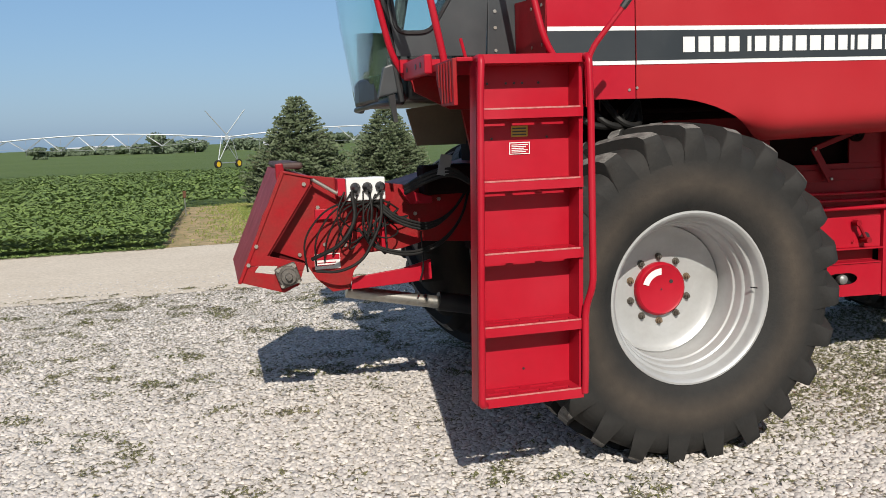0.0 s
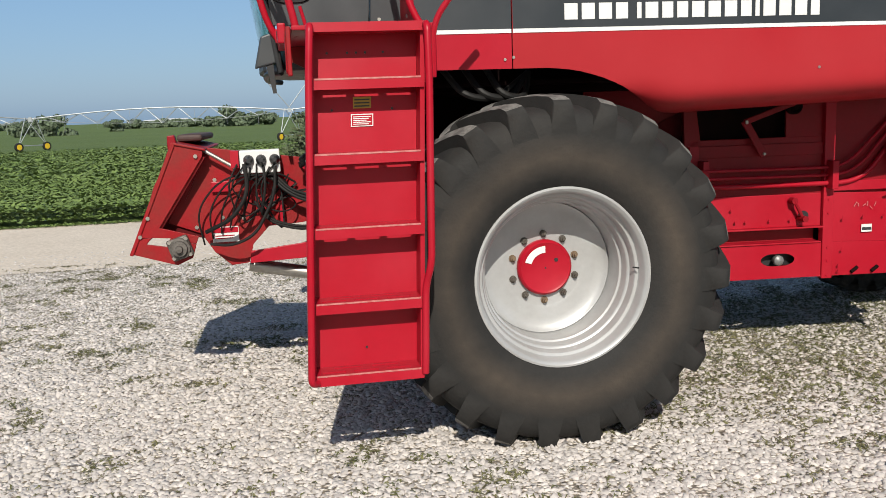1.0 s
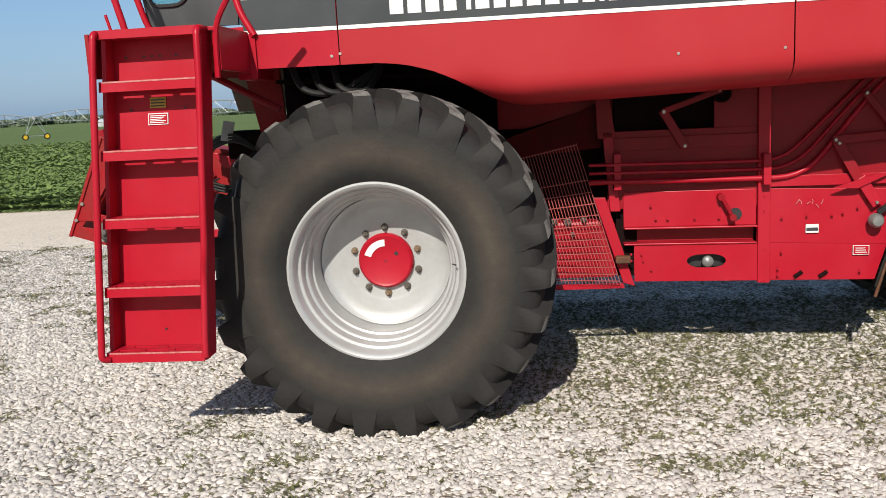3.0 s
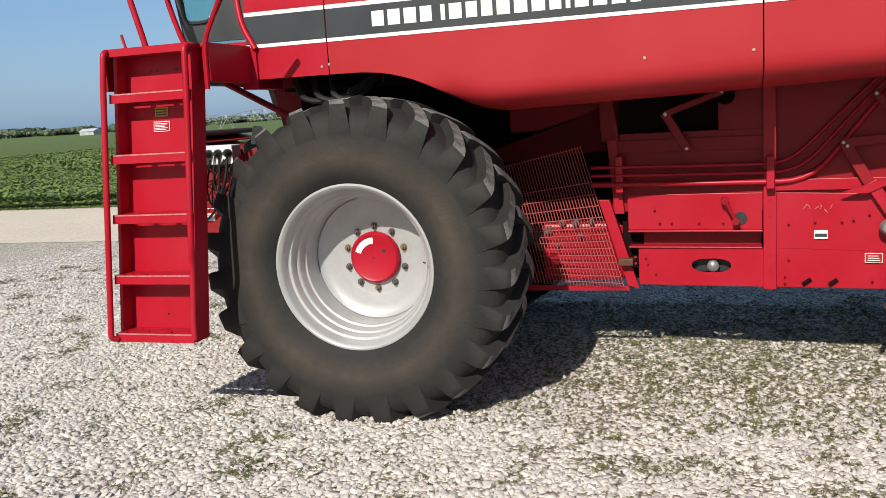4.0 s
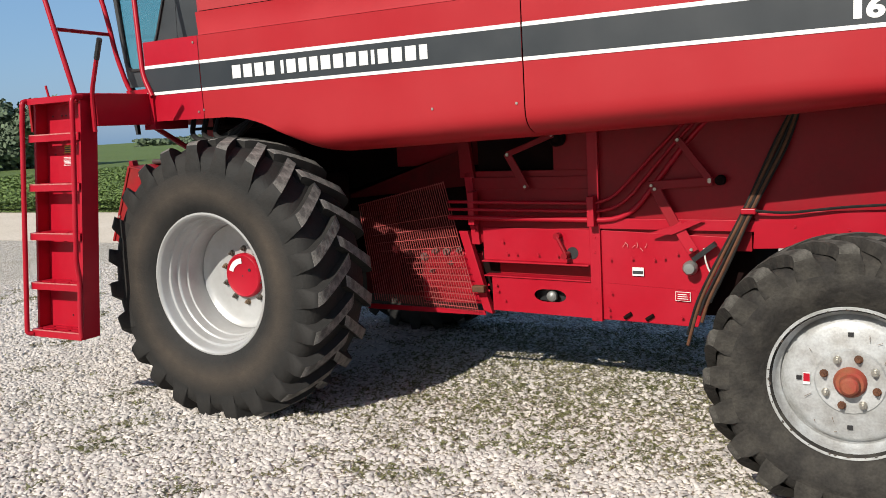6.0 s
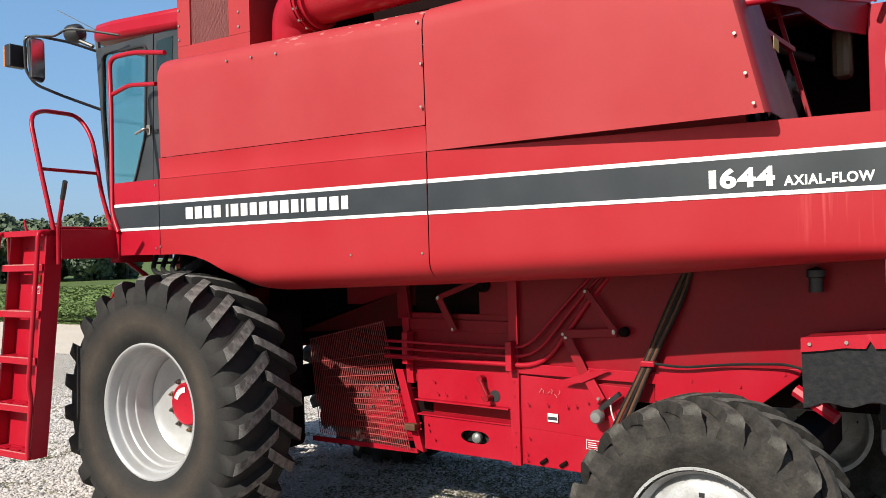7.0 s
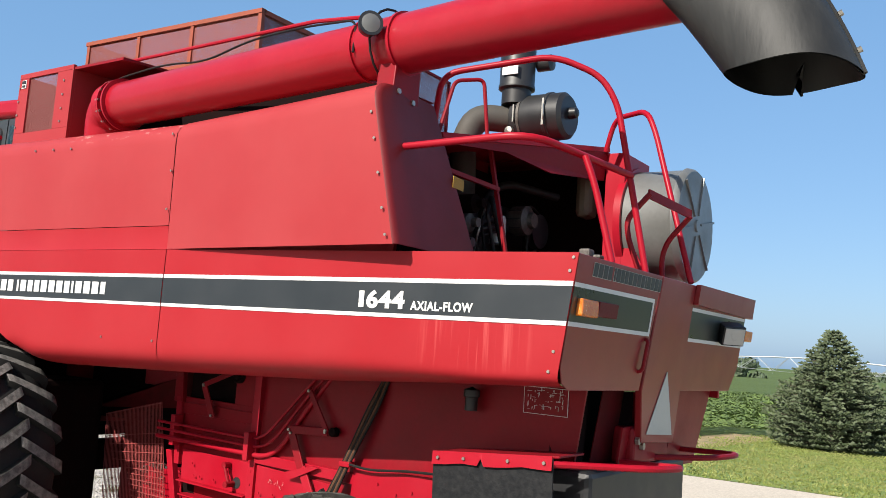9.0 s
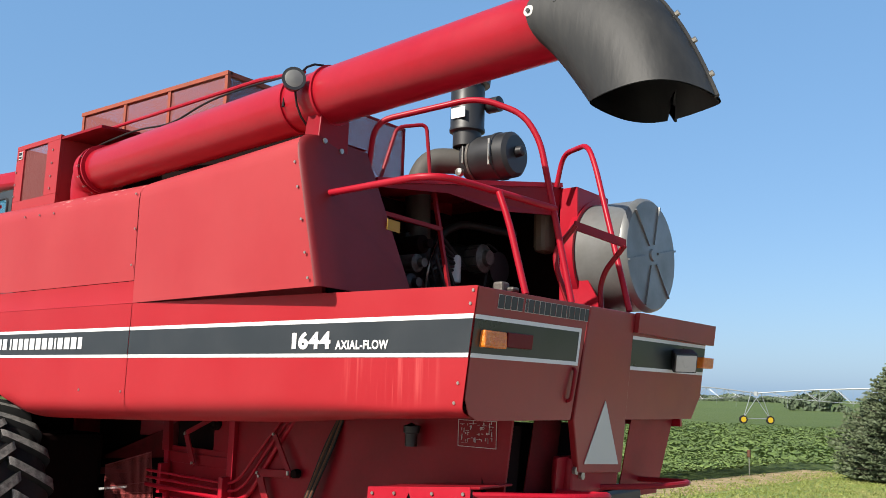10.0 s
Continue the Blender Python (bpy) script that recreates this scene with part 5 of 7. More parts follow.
bolts("plate_bolt", [(x, FY0 - 0.002, z) for x, z in ((-1.78, 1.37), (-1.74, 1.33), (-1.20, 1.30), (-1.05, 1.38), (-1.75, 1.15), (-1.63, 1.14), (-1.90, 1.10))] + [(-2.15, 0.713, 1.18), (-2.20, 0.713, 1.077), (-1.865, 0.713, 1.515)], (0, -1, 0), 0.012, 0.010, STEEL, fh)
fh.scale = (1.042, 1.042, 1.042)
fh.location = Vector((-2.345, -4.27, 1.745)) * -0.042
bx = part("coupler_box", boxes((-1.625, -1.40, FY0 - 0.14, FY0 - 0.02, 1.405, 1.535)), WHITE, fh, "white electric coupler box with three sockets", bevel=0.006)
for x in (-1.575, -1.505, -1.43):
    part("socket", lathe([(0.0, 0.03), (-0.02, 0.028), (-0.04, 0.018), (-0.06, 0.012), (-0.06, 0.0)], (x, FY0 - 0.14, 1.48), n=14), BLACK, bx, smooth=True)
part("red_tag", boxes((-1.675, -1.63, FY0 - 0.14, FY0 - 0.02, 1.44, 1.535)), RED, fh)
part("drive_motor", lathe([(0.0, 0.058), (-0.03, 0.058), (-0.031, 0.045), (-0.05, 0.043), (-0.051, 0.022), (-0.075, 0.018), (-0.075, 0.0)], (-1.985, 0.685, 1.005), n=18), MOTOR, fh, "dirty cast hydraulic motor", smooth=True)
mf = part("motor_flange", boxes((-0.062, 0.062, 0.675, 0.712, -0.062, 0.062)), MOTOR, fh, bevel=0.012)
mf.matrix_basis = Matrix.Translation((-1.985, 0, 1.005)) @ Matrix.Rotation(radians(-18), 4, "Y")
bolts("motor_bolt", [(-1.985 + a, 0.675, 1.005 + b) for a, b in ((-0.055, 0.035), (0.035, 0.055), (0.055, -0.035), (-0.035, -0.055))], (0, -1, 0), 0.012, 0.012, STEEL, fh)
part("warning_label", boxes((-1.815, -1.665, FY0 - 0.006, FY0 - 0.002, 1.005, 1.095)), WHITE, fh, "white warning label with red header")
part("label_bar", boxes((-1.812, -1.668, FY0 - 0.009, FY0 - 0.0055, 1.06, 1.09), (-1.80, -1.70, FY0 - 0.009, FY0 - 0.0055, 1.025, 1.03), (-1.80, -1.69, FY0 - 0.009, FY0 - 0.0055, 1.04, 1.045)), RED, fh)
part("lift_cylinder", tube([(-1.62, FY0 + 0.12, 0.84), (-0.55, FY0 + 0.12, 0.62)], 0.04, 0, 14), STEEL, fh, "bright steel lift cylinder", smooth=True)
part("lift_cylinder", tube([(-1.05, FY0 + 0.12, 0.73), (-0.4, FY0 + 0.12, 0.60)], 0.06, 0, 14), BLACK, fh, smooth=True)
rng = random.Random(11)
for i in range(7):
    # short loops hanging from the coupler box and sweeping back
    x = -1.64 + 0.036 * i
    a = (x, FY0 - 0.15, 1.46 - 0.01 * (i % 3))
    mid = (x + rng.uniform(-0.16, 0.06), FY0 - 0.16 - 0.06 * rng.random(), rng.uniform(1.20, 1.36))
    low = (x + rng.uniform(-0.12, 0.12), FY0 - 0.08 - 0.08 * rng.random(), rng.uniform(1.0, 1.20))
    end = (rng.uniform(-1.50, -1.22), FY0 - 0.09, rng.uniform(1.12, 1.40))
    part("hose", tube([a, mid, low, end, (rng.uniform(-1.45, -1.30), FY0 - 0.03, rng.uniform(1.25, 1.42))], 0.0045 + 0.0035 * rng.random(), 0.14, 7), HOSE, fh, smooth=True)
for i in range(3):
    part("hose", tube([(-1.48 + 0.02 * i, FY0 - 0.10, 1.40), (-1.36, FY0 - 0.15, 1.27 + 0.018 * i), (-1.16, FY0 - 0.15, 1.20 + 0.018 * i), (-1.0, FY0 - 0.13, 1.30), (-0.88, FY0 - 0.1, 1.46), (-0.80, FY0, 1.60)], 0.0085, 0.15, 8), HOSE, fh, smooth=True)
for i in range(2):
    part("hose", tube([(-1.56 + 0.03 * i, FY0 - 0.08, 1.24), (-1.48, FY0 - 0.14, 1.12 + 0.014 * i), (-1.28, FY0 - 0.15, 1.06 + 0.016 * i), (-1.08, FY0 - 0.14, 1.11 + 0.016 * i), (-0.94, FY0 - 0.12, 1.26), (-0.82, FY0, 1.56)], 0.008, 0.16, 8), HOSE, fh, smooth=True)
for i in range(5):
    x = -1.86 + 0.05 * i
    part("cable", tube([(x, FY0 - 0.03, 1.00 + 0.03 * i), (x - 0.03 + 0.02 * i, FY0 - 0.10, 1.20), (x + 0.10, FY0 - 0.13, 1.36), (x + 0.24, FY0 - 0.14, 1.41), (x + 0.34, FY0 - 0.10, 1.34)], 0.0055, 0.12, 6), HOSE, fh, smooth=True)
part("cable", tube([(-1.60, FY0 - 0.16, 1.46), (-1.585, FY0 - 0.2, 1.30), (-1.68, FY0 - 0.2, 1.16), (-1.84, FY0 - 0.1, 1.08)], 0.012, 0.15, 8), HOSE, fh, smooth=True)
part("cable", tube([(-1.43, FY0 - 0.16, 1.44), (-1.44, FY0 - 0.2, 1.28), (-1.56, FY0 - 0.2, 1.06), (-1.70, FY0 - 0.16, 1.0), (-1.82, FY0 - 0.1, 1.01)], 0.009, 0.15, 8), HOSE, fh, smooth=True)
part("cable", tube([(-1.19, FY0 - 0.1, 1.20), (-1.185, FY0 - 0.11, 0.98), (-1.21, FY0 - 0.1, 0.90)], 0.005, 0.1, 6), HOSE, fh, smooth=True)
part("tilt_rod", tube([(-1.83, 0.76, 1.55), (-1.65, 0.76, 1.435)], 0.011, 0, 8), STEEL, fh, "bare steel tilt rod")
part("step_panel", prism([(-1.10, 1.70), (-0.78, 1.70), (-0.74, 1.98), (-1.16, 1.93)], "y", 1.13, 1.15), TAN, combine, "dusty tan underbody panel")
part("support_leg", prism([(-0.92, 1.95), (-0.70, 1.95), (-0.66, 1.30), (-0.80, 1.35)], "y", 0.74, 0.77), DIRTSHADE, combine)
part("label", prism([(-1.09, 1.53), (-1.02, 1.52), (-0.99, 1.64), (-1.06, 1.65)], "y", 0.70, 0.705), GALV, combine, "dusty grey plate")
# near-black box added for the open shaded space behind the hoses
part("shade_box", boxes((-1.12, -0.80, 0.90, 1.1, 1.40, 1.58)), DARK, combine, bevel=0.02)
for i in range(3):
    part("hose", tube([(-1.24, 0.9, 1.42 + 0.02 * i), (-1.16, 0.74, 1.49 + 0.02 * i), (-1.0, 0.70, 1.54 + 0.02 * i), (-0.85, 0.72, 1.45)], 0.013, 0.1, 7), HOSE, combine, smooth=True)
bmd = bmesh.new()
# shade behind the feeder house, put in as a near-black wall
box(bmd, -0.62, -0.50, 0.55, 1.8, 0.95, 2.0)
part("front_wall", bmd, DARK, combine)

# ---- grain tank and unloading auger ----
tank = part("tank_extension", boxes((-0.16, 0.56, 0.19, 0.22, 3.20, 3.40)), FADED, combine, "red grain tank extension box", bevel=0.003)
for spec in ((-0.16, -0.03, 0.19, 0.22, 3.40, 3.845), (0.36, 0.56, 0.19, 0.22, 3.40, 3.845), (-0.16, 0.56, 0.19, 0.22, 3.845, 3.885), (0.54, 0.558, 0.22, 0.72, 3.28, 3.86), (-0.16, -0.14, 0.22, 1.9, 3.28, 3.88)):
    part("tank_panel", boxes(spec), FADED, tank, bevel=0.003)
part("tank_window", boxes((-0.03, 0.36, 0.205, 0.208, 3.40, 3.845)), SCREEN, tank, "perforated tank window")
part("tank_label", boxes((-0.115, -0.055, 0.185, 0.189, 3.765, 3.83)), WHITE, tank, "small black and white label")
part("label_bar", boxes((-0.11, -0.06, 0.182, 0.1855, 3.80, 3.825), (-0.105, -0.065, 0.182, 0.1855, 3.772, 3.79)), BLACK, tank)
part("tank_lip", prism([(0.20, 3.845), (0.20, 3.865), (0.74, 3.90), (0.74, 3.88)], "x", 0.50, 1.15), MAROON, tank)
# shade between auger and hood is put in as a near-black sheet
part("tank_back", boxes((-0.14, 3.2, 0.72, 0.74, 3.26, 3.95)), DARK, tank)
part("tank_back", boxes((3.18, 3.2, 0.74, 1.95, 3.20, 3.34)), MAROON, tank)
bolts("tank_bolt", [(x, 0.188, z) for x in (0.46, -0.14) for z in (3.45, 3.55, 3.66, 3.77)], (0, -1, 0), 0.009, 0.006, STEEL, tank)
# screens along the top of the tank: (x, z) corners
SC = ((-0.14, 4.315), (0.54, 4.297), (1.19, 4.287), (1.93, 4.277))
scr = part("screen_frame", boxes(*[(x - 0.018, x + 0.018, 0.735, 0.765, 3.95, z) for x, z in SC], (-0.16, 1.95, 0.73, 0.77, 3.95, 3.98)), ORANGE, combine, "rusty orange tank screen frame")
part("screen_rail", prism([(-0.17, 4.305), (1.95, 4.267), (1.95, 4.300), (-0.17, 4.338)], "y", 0.73, 0.775), ORANGE, scr)
for (a, za), (b, zb) in zip(SC, SC[1:]):
    part("screen_panel", prism([(a + 0.018, 3.98), (b - 0.018, 3.98), (b - 0.018, zb - 0.02), (a + 0.018, za - 0.02)], "y", 0.748, 0.751), SCREEN, scr, "perforated screen panel")
part("screen_panel", prism([(0.765, 3.98), (1.95, 3.98), (1.95, 4.258), (0.765, 4.258)], "x", 1.928, 1.931), SCREEN, scr)
part("screen_rail", boxes((1.91, 1.95, 0.76, 1.97, 4.262, 4.297), (1.91, 1.95, 1.93, 1.97, 3.9, 4.275), (-0.17, 1.95, 1.93, 1.97, 4.265, 4.30), (-0.16, -0.12, 0.76, 1.97, 4.295, 4.33)), ORANGE, scr)
part("screen_panel", boxes((-0.14, 1.93, 1.948, 1.951, 3.95, 4.29)), SCREEN, scr)
part("screen_panel", boxes((-0.141, -0.138, 0.77, 1.93, 3.95, 4.33)), SCREEN, scr)
scr2 = part("screen_frame", boxes((3.18, 3.20, 0.74, 0.755, 3.34, 3.79), (3.18, 3.20, 1.365, 1.38, 3.34, 3.79), (3.18, 3.20, 0.74, 1.38, 3.775, 3.79)), MAROON, combine, "thin dark red rear screen frame")
part("screen_panel", boxes((3.188, 3.192, 0.755, 1.365, 3.34, 3.775)), SCREEN, scr2)

# auger: straight pipe lying along the tank
A0, A1 = Vector((0.95, 0.29, 3.534)), Vector((5.18, 0.02, 3.575))
AR = 0.161


def on_auger(t):
    return A0.lerp(A1, t)


auger = part("unloading_auger", tube([A0, on_auger(0.25), on_auger(0.5), on_auger(0.75), A1 + (A1 - A0) * 0.065], AR, 0, 40), ENAMEL, combine, "long red unloading auger pipe folded back", smooth=True)
for t, r, w in ((0.0, 0.172, 0.05), (0.022, 0.190, 0.004), (0.036, 0.190, 0.004), (0.60, 0.174, 0.006), (0.665, 0.174, 0.006)):
    d = (A1 - A0).normalized()
    part("auger_flange", tube([on_auger(t), on_auger(t) + d * (w + 0.012)], r, 0, 36), RED, auger, smooth=True)
d = (A1 - A0).normalized()
for k in range(14):
    th = 2 * math.pi * k / 14
    p = on_auger(0.030) + Vector((0, math.cos(th), math.sin(th))) * 0.180
    bolts("flange_bolt", (p - d * 0.02,), -d, 0.010, 0.04, STEEL, auger)
elbow = part("auger_elbow", tube([A0 + Vector((0.03, 0, 0)), A0 + Vector((-0.10, 0.05, -0.06)), A0 + Vector((-0.16, 0.10, -0.35))], 0.163, 0.14, 28), RED, auger, smooth=True)
part("auger_cradle", prism([(-0.02, 2.98), (0.24, 2.96), (0.24, 3.44), (0.02, 3.44)], "x", 3.66, 3.78), MAROON, combine, "dark red auger cradle bracket", bevel=0.006)
bolts("cradle_bolt", [(3.78, y, z) for y, z in ((0.05, 3.15), (0.18, 3.15), (0.05, 3.28), (0.18, 3.25), (0.10, 3.04))], (1, 0, 0), 0.016, 0.012, STEEL, combine)
part("support_rod", tube([(0.75, 0.35, 3.90), (0.95, 0.36, 3.90), (3.0, 0.20, 3.84), (3.55, 0.08, 3.74)], 0.013, 0.05, 8), RED, auger, smooth=True)
part("lamp_cable", tube([(0.85, 0.25, 3.55), (1.0, 0.24, 3.72), (1.5, 0.3, 3.80), (1.9, 0.3, 3.76), (2.4, 0.25, 3.83), (2.9, 0.2, 3.82), (3.5, 0.0, 3.70), (3.52, -0.04, 3.5)], 0.007, 0.2, 6), HOSE, auger, smooth=True)
lamp = part("auger_lamp", lathe([(0.085, 0.025), (0.06, 0.054), (0.0, 0.066), (-0.012, 0.066), (-0.012, 0.056)], (3.705, -0.13, 3.60), "x", 24), BLACK, auger, "round black work lamp on the auger", smooth=True)
lamp.matrix_basis = Matrix.Translation((3.705, -0.13, 3.60)) @ Matrix.Rotation(math.pi, 4, "Z") @ Matrix.Rotation(radians(-38), 4, "Z") @ Matrix.Translation((-3.705, 0.13, -3.60))
part("lamp_lens", lathe([(-0.010, 0.056), (-0.016, 0.038), (-0.018, 0.0)], (3.705, -0.13, 3.60), "x", 24), GALV, lamp, smooth=True)
part("lamp_hoop", tube([on_auger(0.64) + Vector((0, 0.02 + 0.21 * math.cos(t), 0.21 * math.sin(t))) for t in [radians(40 + 18 * i) for i in range(14)]], 0.007, 0, 6), HOSE, auger, smooth=True)

# grey rubber spout: sleeve cut on the slant, hanging down to a round mouth
rows = []
N = 160
TEAR = 156
for s in range(15):
    u = s / 14
    row = []
    for k in range(N + 1):
        th = 2 * math.pi * k / N
        up = math.sin(th)
        start = Vector((5.245 + (0.23 * up ** 2 if up > 0 else 0.09 * up ** 2), 0.02 + 0.182 * math.cos(th), 3.58 + 0.182 * up))
        end = Vector((5.785 + 0.250 * up, -0.05 + 0.235 * math.cos(th), 3.095 - 0.015 * up + 0.012 * math.sin(3 * th)))
        h = max(0.0, 0.5 + 0.5 * up) ** 1.4
        c = start.lerp(end, 0.5).lerp(Vector((5.80, start.y * 0.6 + end.y * 0.4, 3.70)), h)
        p = (1 - u) ** 2 * start + 2 * u * (1 - u) * c + u * u * end
        if s == 14 and k == TEAR:
            p = p + Vector((0.035, 0, 0.13))
        if s == 14 and k in (TEAR + 1, TEAR + 2):
            p = p + Vector((0.012, 0, -0.012))
        row.append(tuple(p))
    rows.append(row)
part("rubber_spout", ribbon(rows), SPOUT, auger, "grey rubber spout with a torn lip", smooth="all", solid=0.008)
for p in (Vector((5.262, -0.172, 3.575)), Vector((5.40, -0.176, 3.585))):
    washer = part("spout_washer", lathe([(0.012, 0.0), (0.012, 0.026), (-0.002, 0.026), (-0.004, 0.024), (-0.004, 0.0)], tuple(p), n=20), CLEAR, auger, "pale flat washer")
    part("spout_bolt", lathe([(0.0, 0.010), (-0.012, 0.010), (-0.012, 0.0)], tuple(p), n=6), BLACK, washer)
seam = [Vector(r[N // 4]) + Vector((0.008, 0, 0.005)) for r in rows[3:]]
part("spout_seam", tube([tuple(q) for q in seam], 0.011, 0, 6), SPOUT, auger, "bolted seam strip")
for q in seam[2::2]:
    bolts("seam_bolt", (tuple(q + Vector((0.008, -0.004, 0.004))),), (0.9, 0, 0.4), 0.012, 0.016, STEEL, auger)

# ---- engine deck ----
FYC = 1.60
part("filter_body", lathe([(0.0, 0.0), (0.0, 0.10), (0.04, 0.152), (0.10, 0.160), (0.28, 0.160), (0.285, 0.167), (0.31, 0.167), (0.315, 0.160), (0.395, 0.157), (0.42, 0.13), (0.42, 0.0)], (3.60, FYC, 3.535), "x", 32), BLACK, combine, "black round air cleaner", smooth=True)
part("filter_cap", lathe([(0.0, 0.04), (0.05, 0.035), (0.06, 0.02), (0.06, 0.0)], (4.02, FYC, 3.55), "x", 14), BLACK, combine, smooth=True)
part("filter_clip", boxes((3.90, 3.915, FYC - 0.174, FYC - 0.158, 3.44, 3.62)), STEEL, combine)
part("filter_clip", boxes((3.68, 3.69, FYC - 0.172, FYC - 0.156, 3.48, 3.60)), STEEL, combine)
part("filter_band", lathe([(0.0, 0.162), (0.0, 0.166), (0.018, 0.166), (0.018, 0.162)], (3.70, FYC, 3.535), "x", 32, close=True), MOTOR, combine, smooth=True)
part("filter_clip", tube([(3.905, FYC - 0.165, 3.46), (3.92, FYC - 0.185, 3.50), (3.915, FYC - 0.18, 3.56), (3.905, FYC - 0.165, 3.60)], 0.004, 0.01, 6), STEEL, combine)
part("service_gauge", lathe([(0.0, 0.0), (0.0, 0.030), (-0.03, 0.028), (-0.035, 0.0)], (3.66, FYC - 0.15, 3.42), n=14), STEEL, combine, smooth=True)
stack = part("air_intake", lathe([(0.0, 0.10), (0.10, 0.10), (0.11, 0.125), (0.13, 0.125), (0.14, 0.12), (0.44, 0.12), (0.445, 0.115), (0.45, 0.155), (0.50, 0.16), (0.55, 0.13), (0.56, 0.0)], (3.645, 1.53, 3.62), "z", 28), BLACK, combine, "black intake stack with precleaner", smooth=True)
part("stack_label", prism([(3.60, 3.80), (3.72, 3.80), (3.72, 3.875), (3.60, 3.875)], "y", 1.400, 1.405), WHITE, stack, "white label")
part("stack_muffler", lathe([(-0.05, 0.0), (-0.05, 0.055), (0.05, 0.055), (0.06, 0.0)], (3.80, 1.63, 3.93), "x", 18), BLACK, stack, smooth=True)
part("intake_elbow", tube([(3.60, FYC - 0.05, 3.53), (3.42, FYC - 0.2, 3.53), (3.36, FYC - 0.25, 3.36), (3.38, FYC - 0.25, 2.8)], 0.09, 0.14, 18), material("dusty_elbow_rubber", (0.075, 0.068, 0.058), 0.7, vary=0.3, scale=10), combine, "dusty rubber intake elbow", smooth=True)
RL, RR = Vector((3.765, 0.50, 3.145)), Vector((4.13, 2.0, 3.37))
bm = bmesh.new()
q = [RL, RR, RR + Vector((-0.02, 0, -0.20)), RL.lerp(RR, 0.62) + Vector((0, 0, -0.17)), RL.lerp(RR, 0.35) + Vector((0, 0, -0.06)), RL + Vector((0, 0, -0.03))]
bm.faces.new([bm.verts.new(p) for p in q])
part("engine_frame", bm, MAROON, combine, "dark red engine bay frame", solid=0.02)
part("engine_roof", tube([RL + Vector((0, 0, 0.01)), RR + Vector((0, 0, 0.015))], 0.022, 0, 4), RED, combine, "red engine cover edge")
bm = bmesh.new()
bm.faces.new([bm.verts.new(p) for p in (RL + Vector((0, 0, 0.012)), RR + Vector((0, 0, 0.012)), (2.81, 2.1, 3.365), (2.81, 0.62, 3.23))])
part("engine_cover", bm, RED, combine, solid=0.01)
# extra cover piece added so no sky shows through the bay
part("engine_cover", prism([(2.80, 1.98), (4.14, 1.98), (4.14, 2.36), (2.80, 2.36)], "z", 3.35, 3.365), MAROON, combine)
part("engine_frame", tube([(3.81, 0.44, 2.955), (3.865, 1.00, 2.93)], 0.018, 0, 4), MAROON, combine)
part("engine_frame", tube([(3.765, 1.02, 3.25), (3.975, 0.99, 2.42)], 0.016, 0, 4), MAROON, combine)
part("warning_label", prism([(0.49, 2.845), (0.60, 2.84), (0.60, 2.905), (0.49, 2.91)], "x", 3.872, 3.875), YELLOW, combine, "yellow warning label")
part("engine_block", boxes((2.9, 3.40, 1.2, 2.2, 2.41, 3.0)), BLACK, combine, bevel=0.03)
# near-black walls and floor carry the engine bay's shade in their colour
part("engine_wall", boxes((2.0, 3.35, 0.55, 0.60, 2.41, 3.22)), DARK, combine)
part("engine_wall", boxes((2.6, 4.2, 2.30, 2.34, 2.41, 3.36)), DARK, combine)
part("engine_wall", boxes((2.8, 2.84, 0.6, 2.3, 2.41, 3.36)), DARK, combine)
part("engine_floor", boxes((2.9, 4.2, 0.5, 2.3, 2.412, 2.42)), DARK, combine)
for i in range(6):
    part("engine_pipe", tube([(3.50 + 0.05 * i, 1.15 + 0.05 * i, 2.42), (3.56 + 0.04 * i, 1.12, 2.62 + 0.05 * i), (3.66, 1.25, 2.70 + 0.05 * i), (3.60, 1.6, 2.78)], 0.009 + 0.004 * (i % 3), 0.08, 8), (HOSE, BLACK, HOSE)[i % 3], combine, smooth=True)
for i in range(3):
    part("engine_cylinder", lathe([(-0.14, 0.0), (-0.14, 0.05), (-0.05, 0.06), (0.08, 0.06), (0.1, 0.03), (0.14, 0.03), (0.14, 0.0)], (3.60, 0.95 + 0.05 * i, 2.60 + 0.13 * i), "x", 14), (BLACK, MOTOR, DARK)[i], combine, smooth=True)
part("alternator", lathe([(-0.10, 0.0), (-0.10, 0.07), (-0.05, 0.10), (0.05, 0.10), (0.07, 0.06), (0.10, 0.05), (0.10, 0.0)], (3.66, 1.68, 2.85), "x", 22), MOTOR, combine, "grey alternator", smooth=True)
part("pulley", lathe([(0.0, 0.0), (0.0, 0.12), (0.03, 0.10), (0.06, 0.12), (0.06, 0.0)], (3.66, 1.85, 2.80), "x", 22), BLACK, combine, smooth=True)
part("oil_filter", lathe([(0.0, 0.050), (0.005, 0.054), (0.17, 0.054), (0.19, 0.045), (0.20, 0.0)], (3.60, 1.47, 2.66), "z", 18), CLEAR, combine, "white spin-on filter", smooth=True)
for k in range(10):
    th = 2 * math.pi * k / 10
    part("cooling_fin", boxes((3.60, 3.70, 1.68 + 0.098 * math.cos(th) - 0.004, 1.68 + 0.098 * math.cos(th) + 0.004, 2.85 + 0.098 * math.sin(th) - 0.006, 2.85 + 0.098 * math.sin(th) + 0.006)), BLACK, combine)
part("fan_belt", tube([(3.69, 1.85 + 0.115 * math.cos(t) - 0.10 * math.sin(t) ** 2, 2.80 + 0.16 * math.sin(t)) for t in [2 * math.pi * q / 20 for q in range(21)]], 0.009, 0, 5), HOSE, combine, smooth=True)
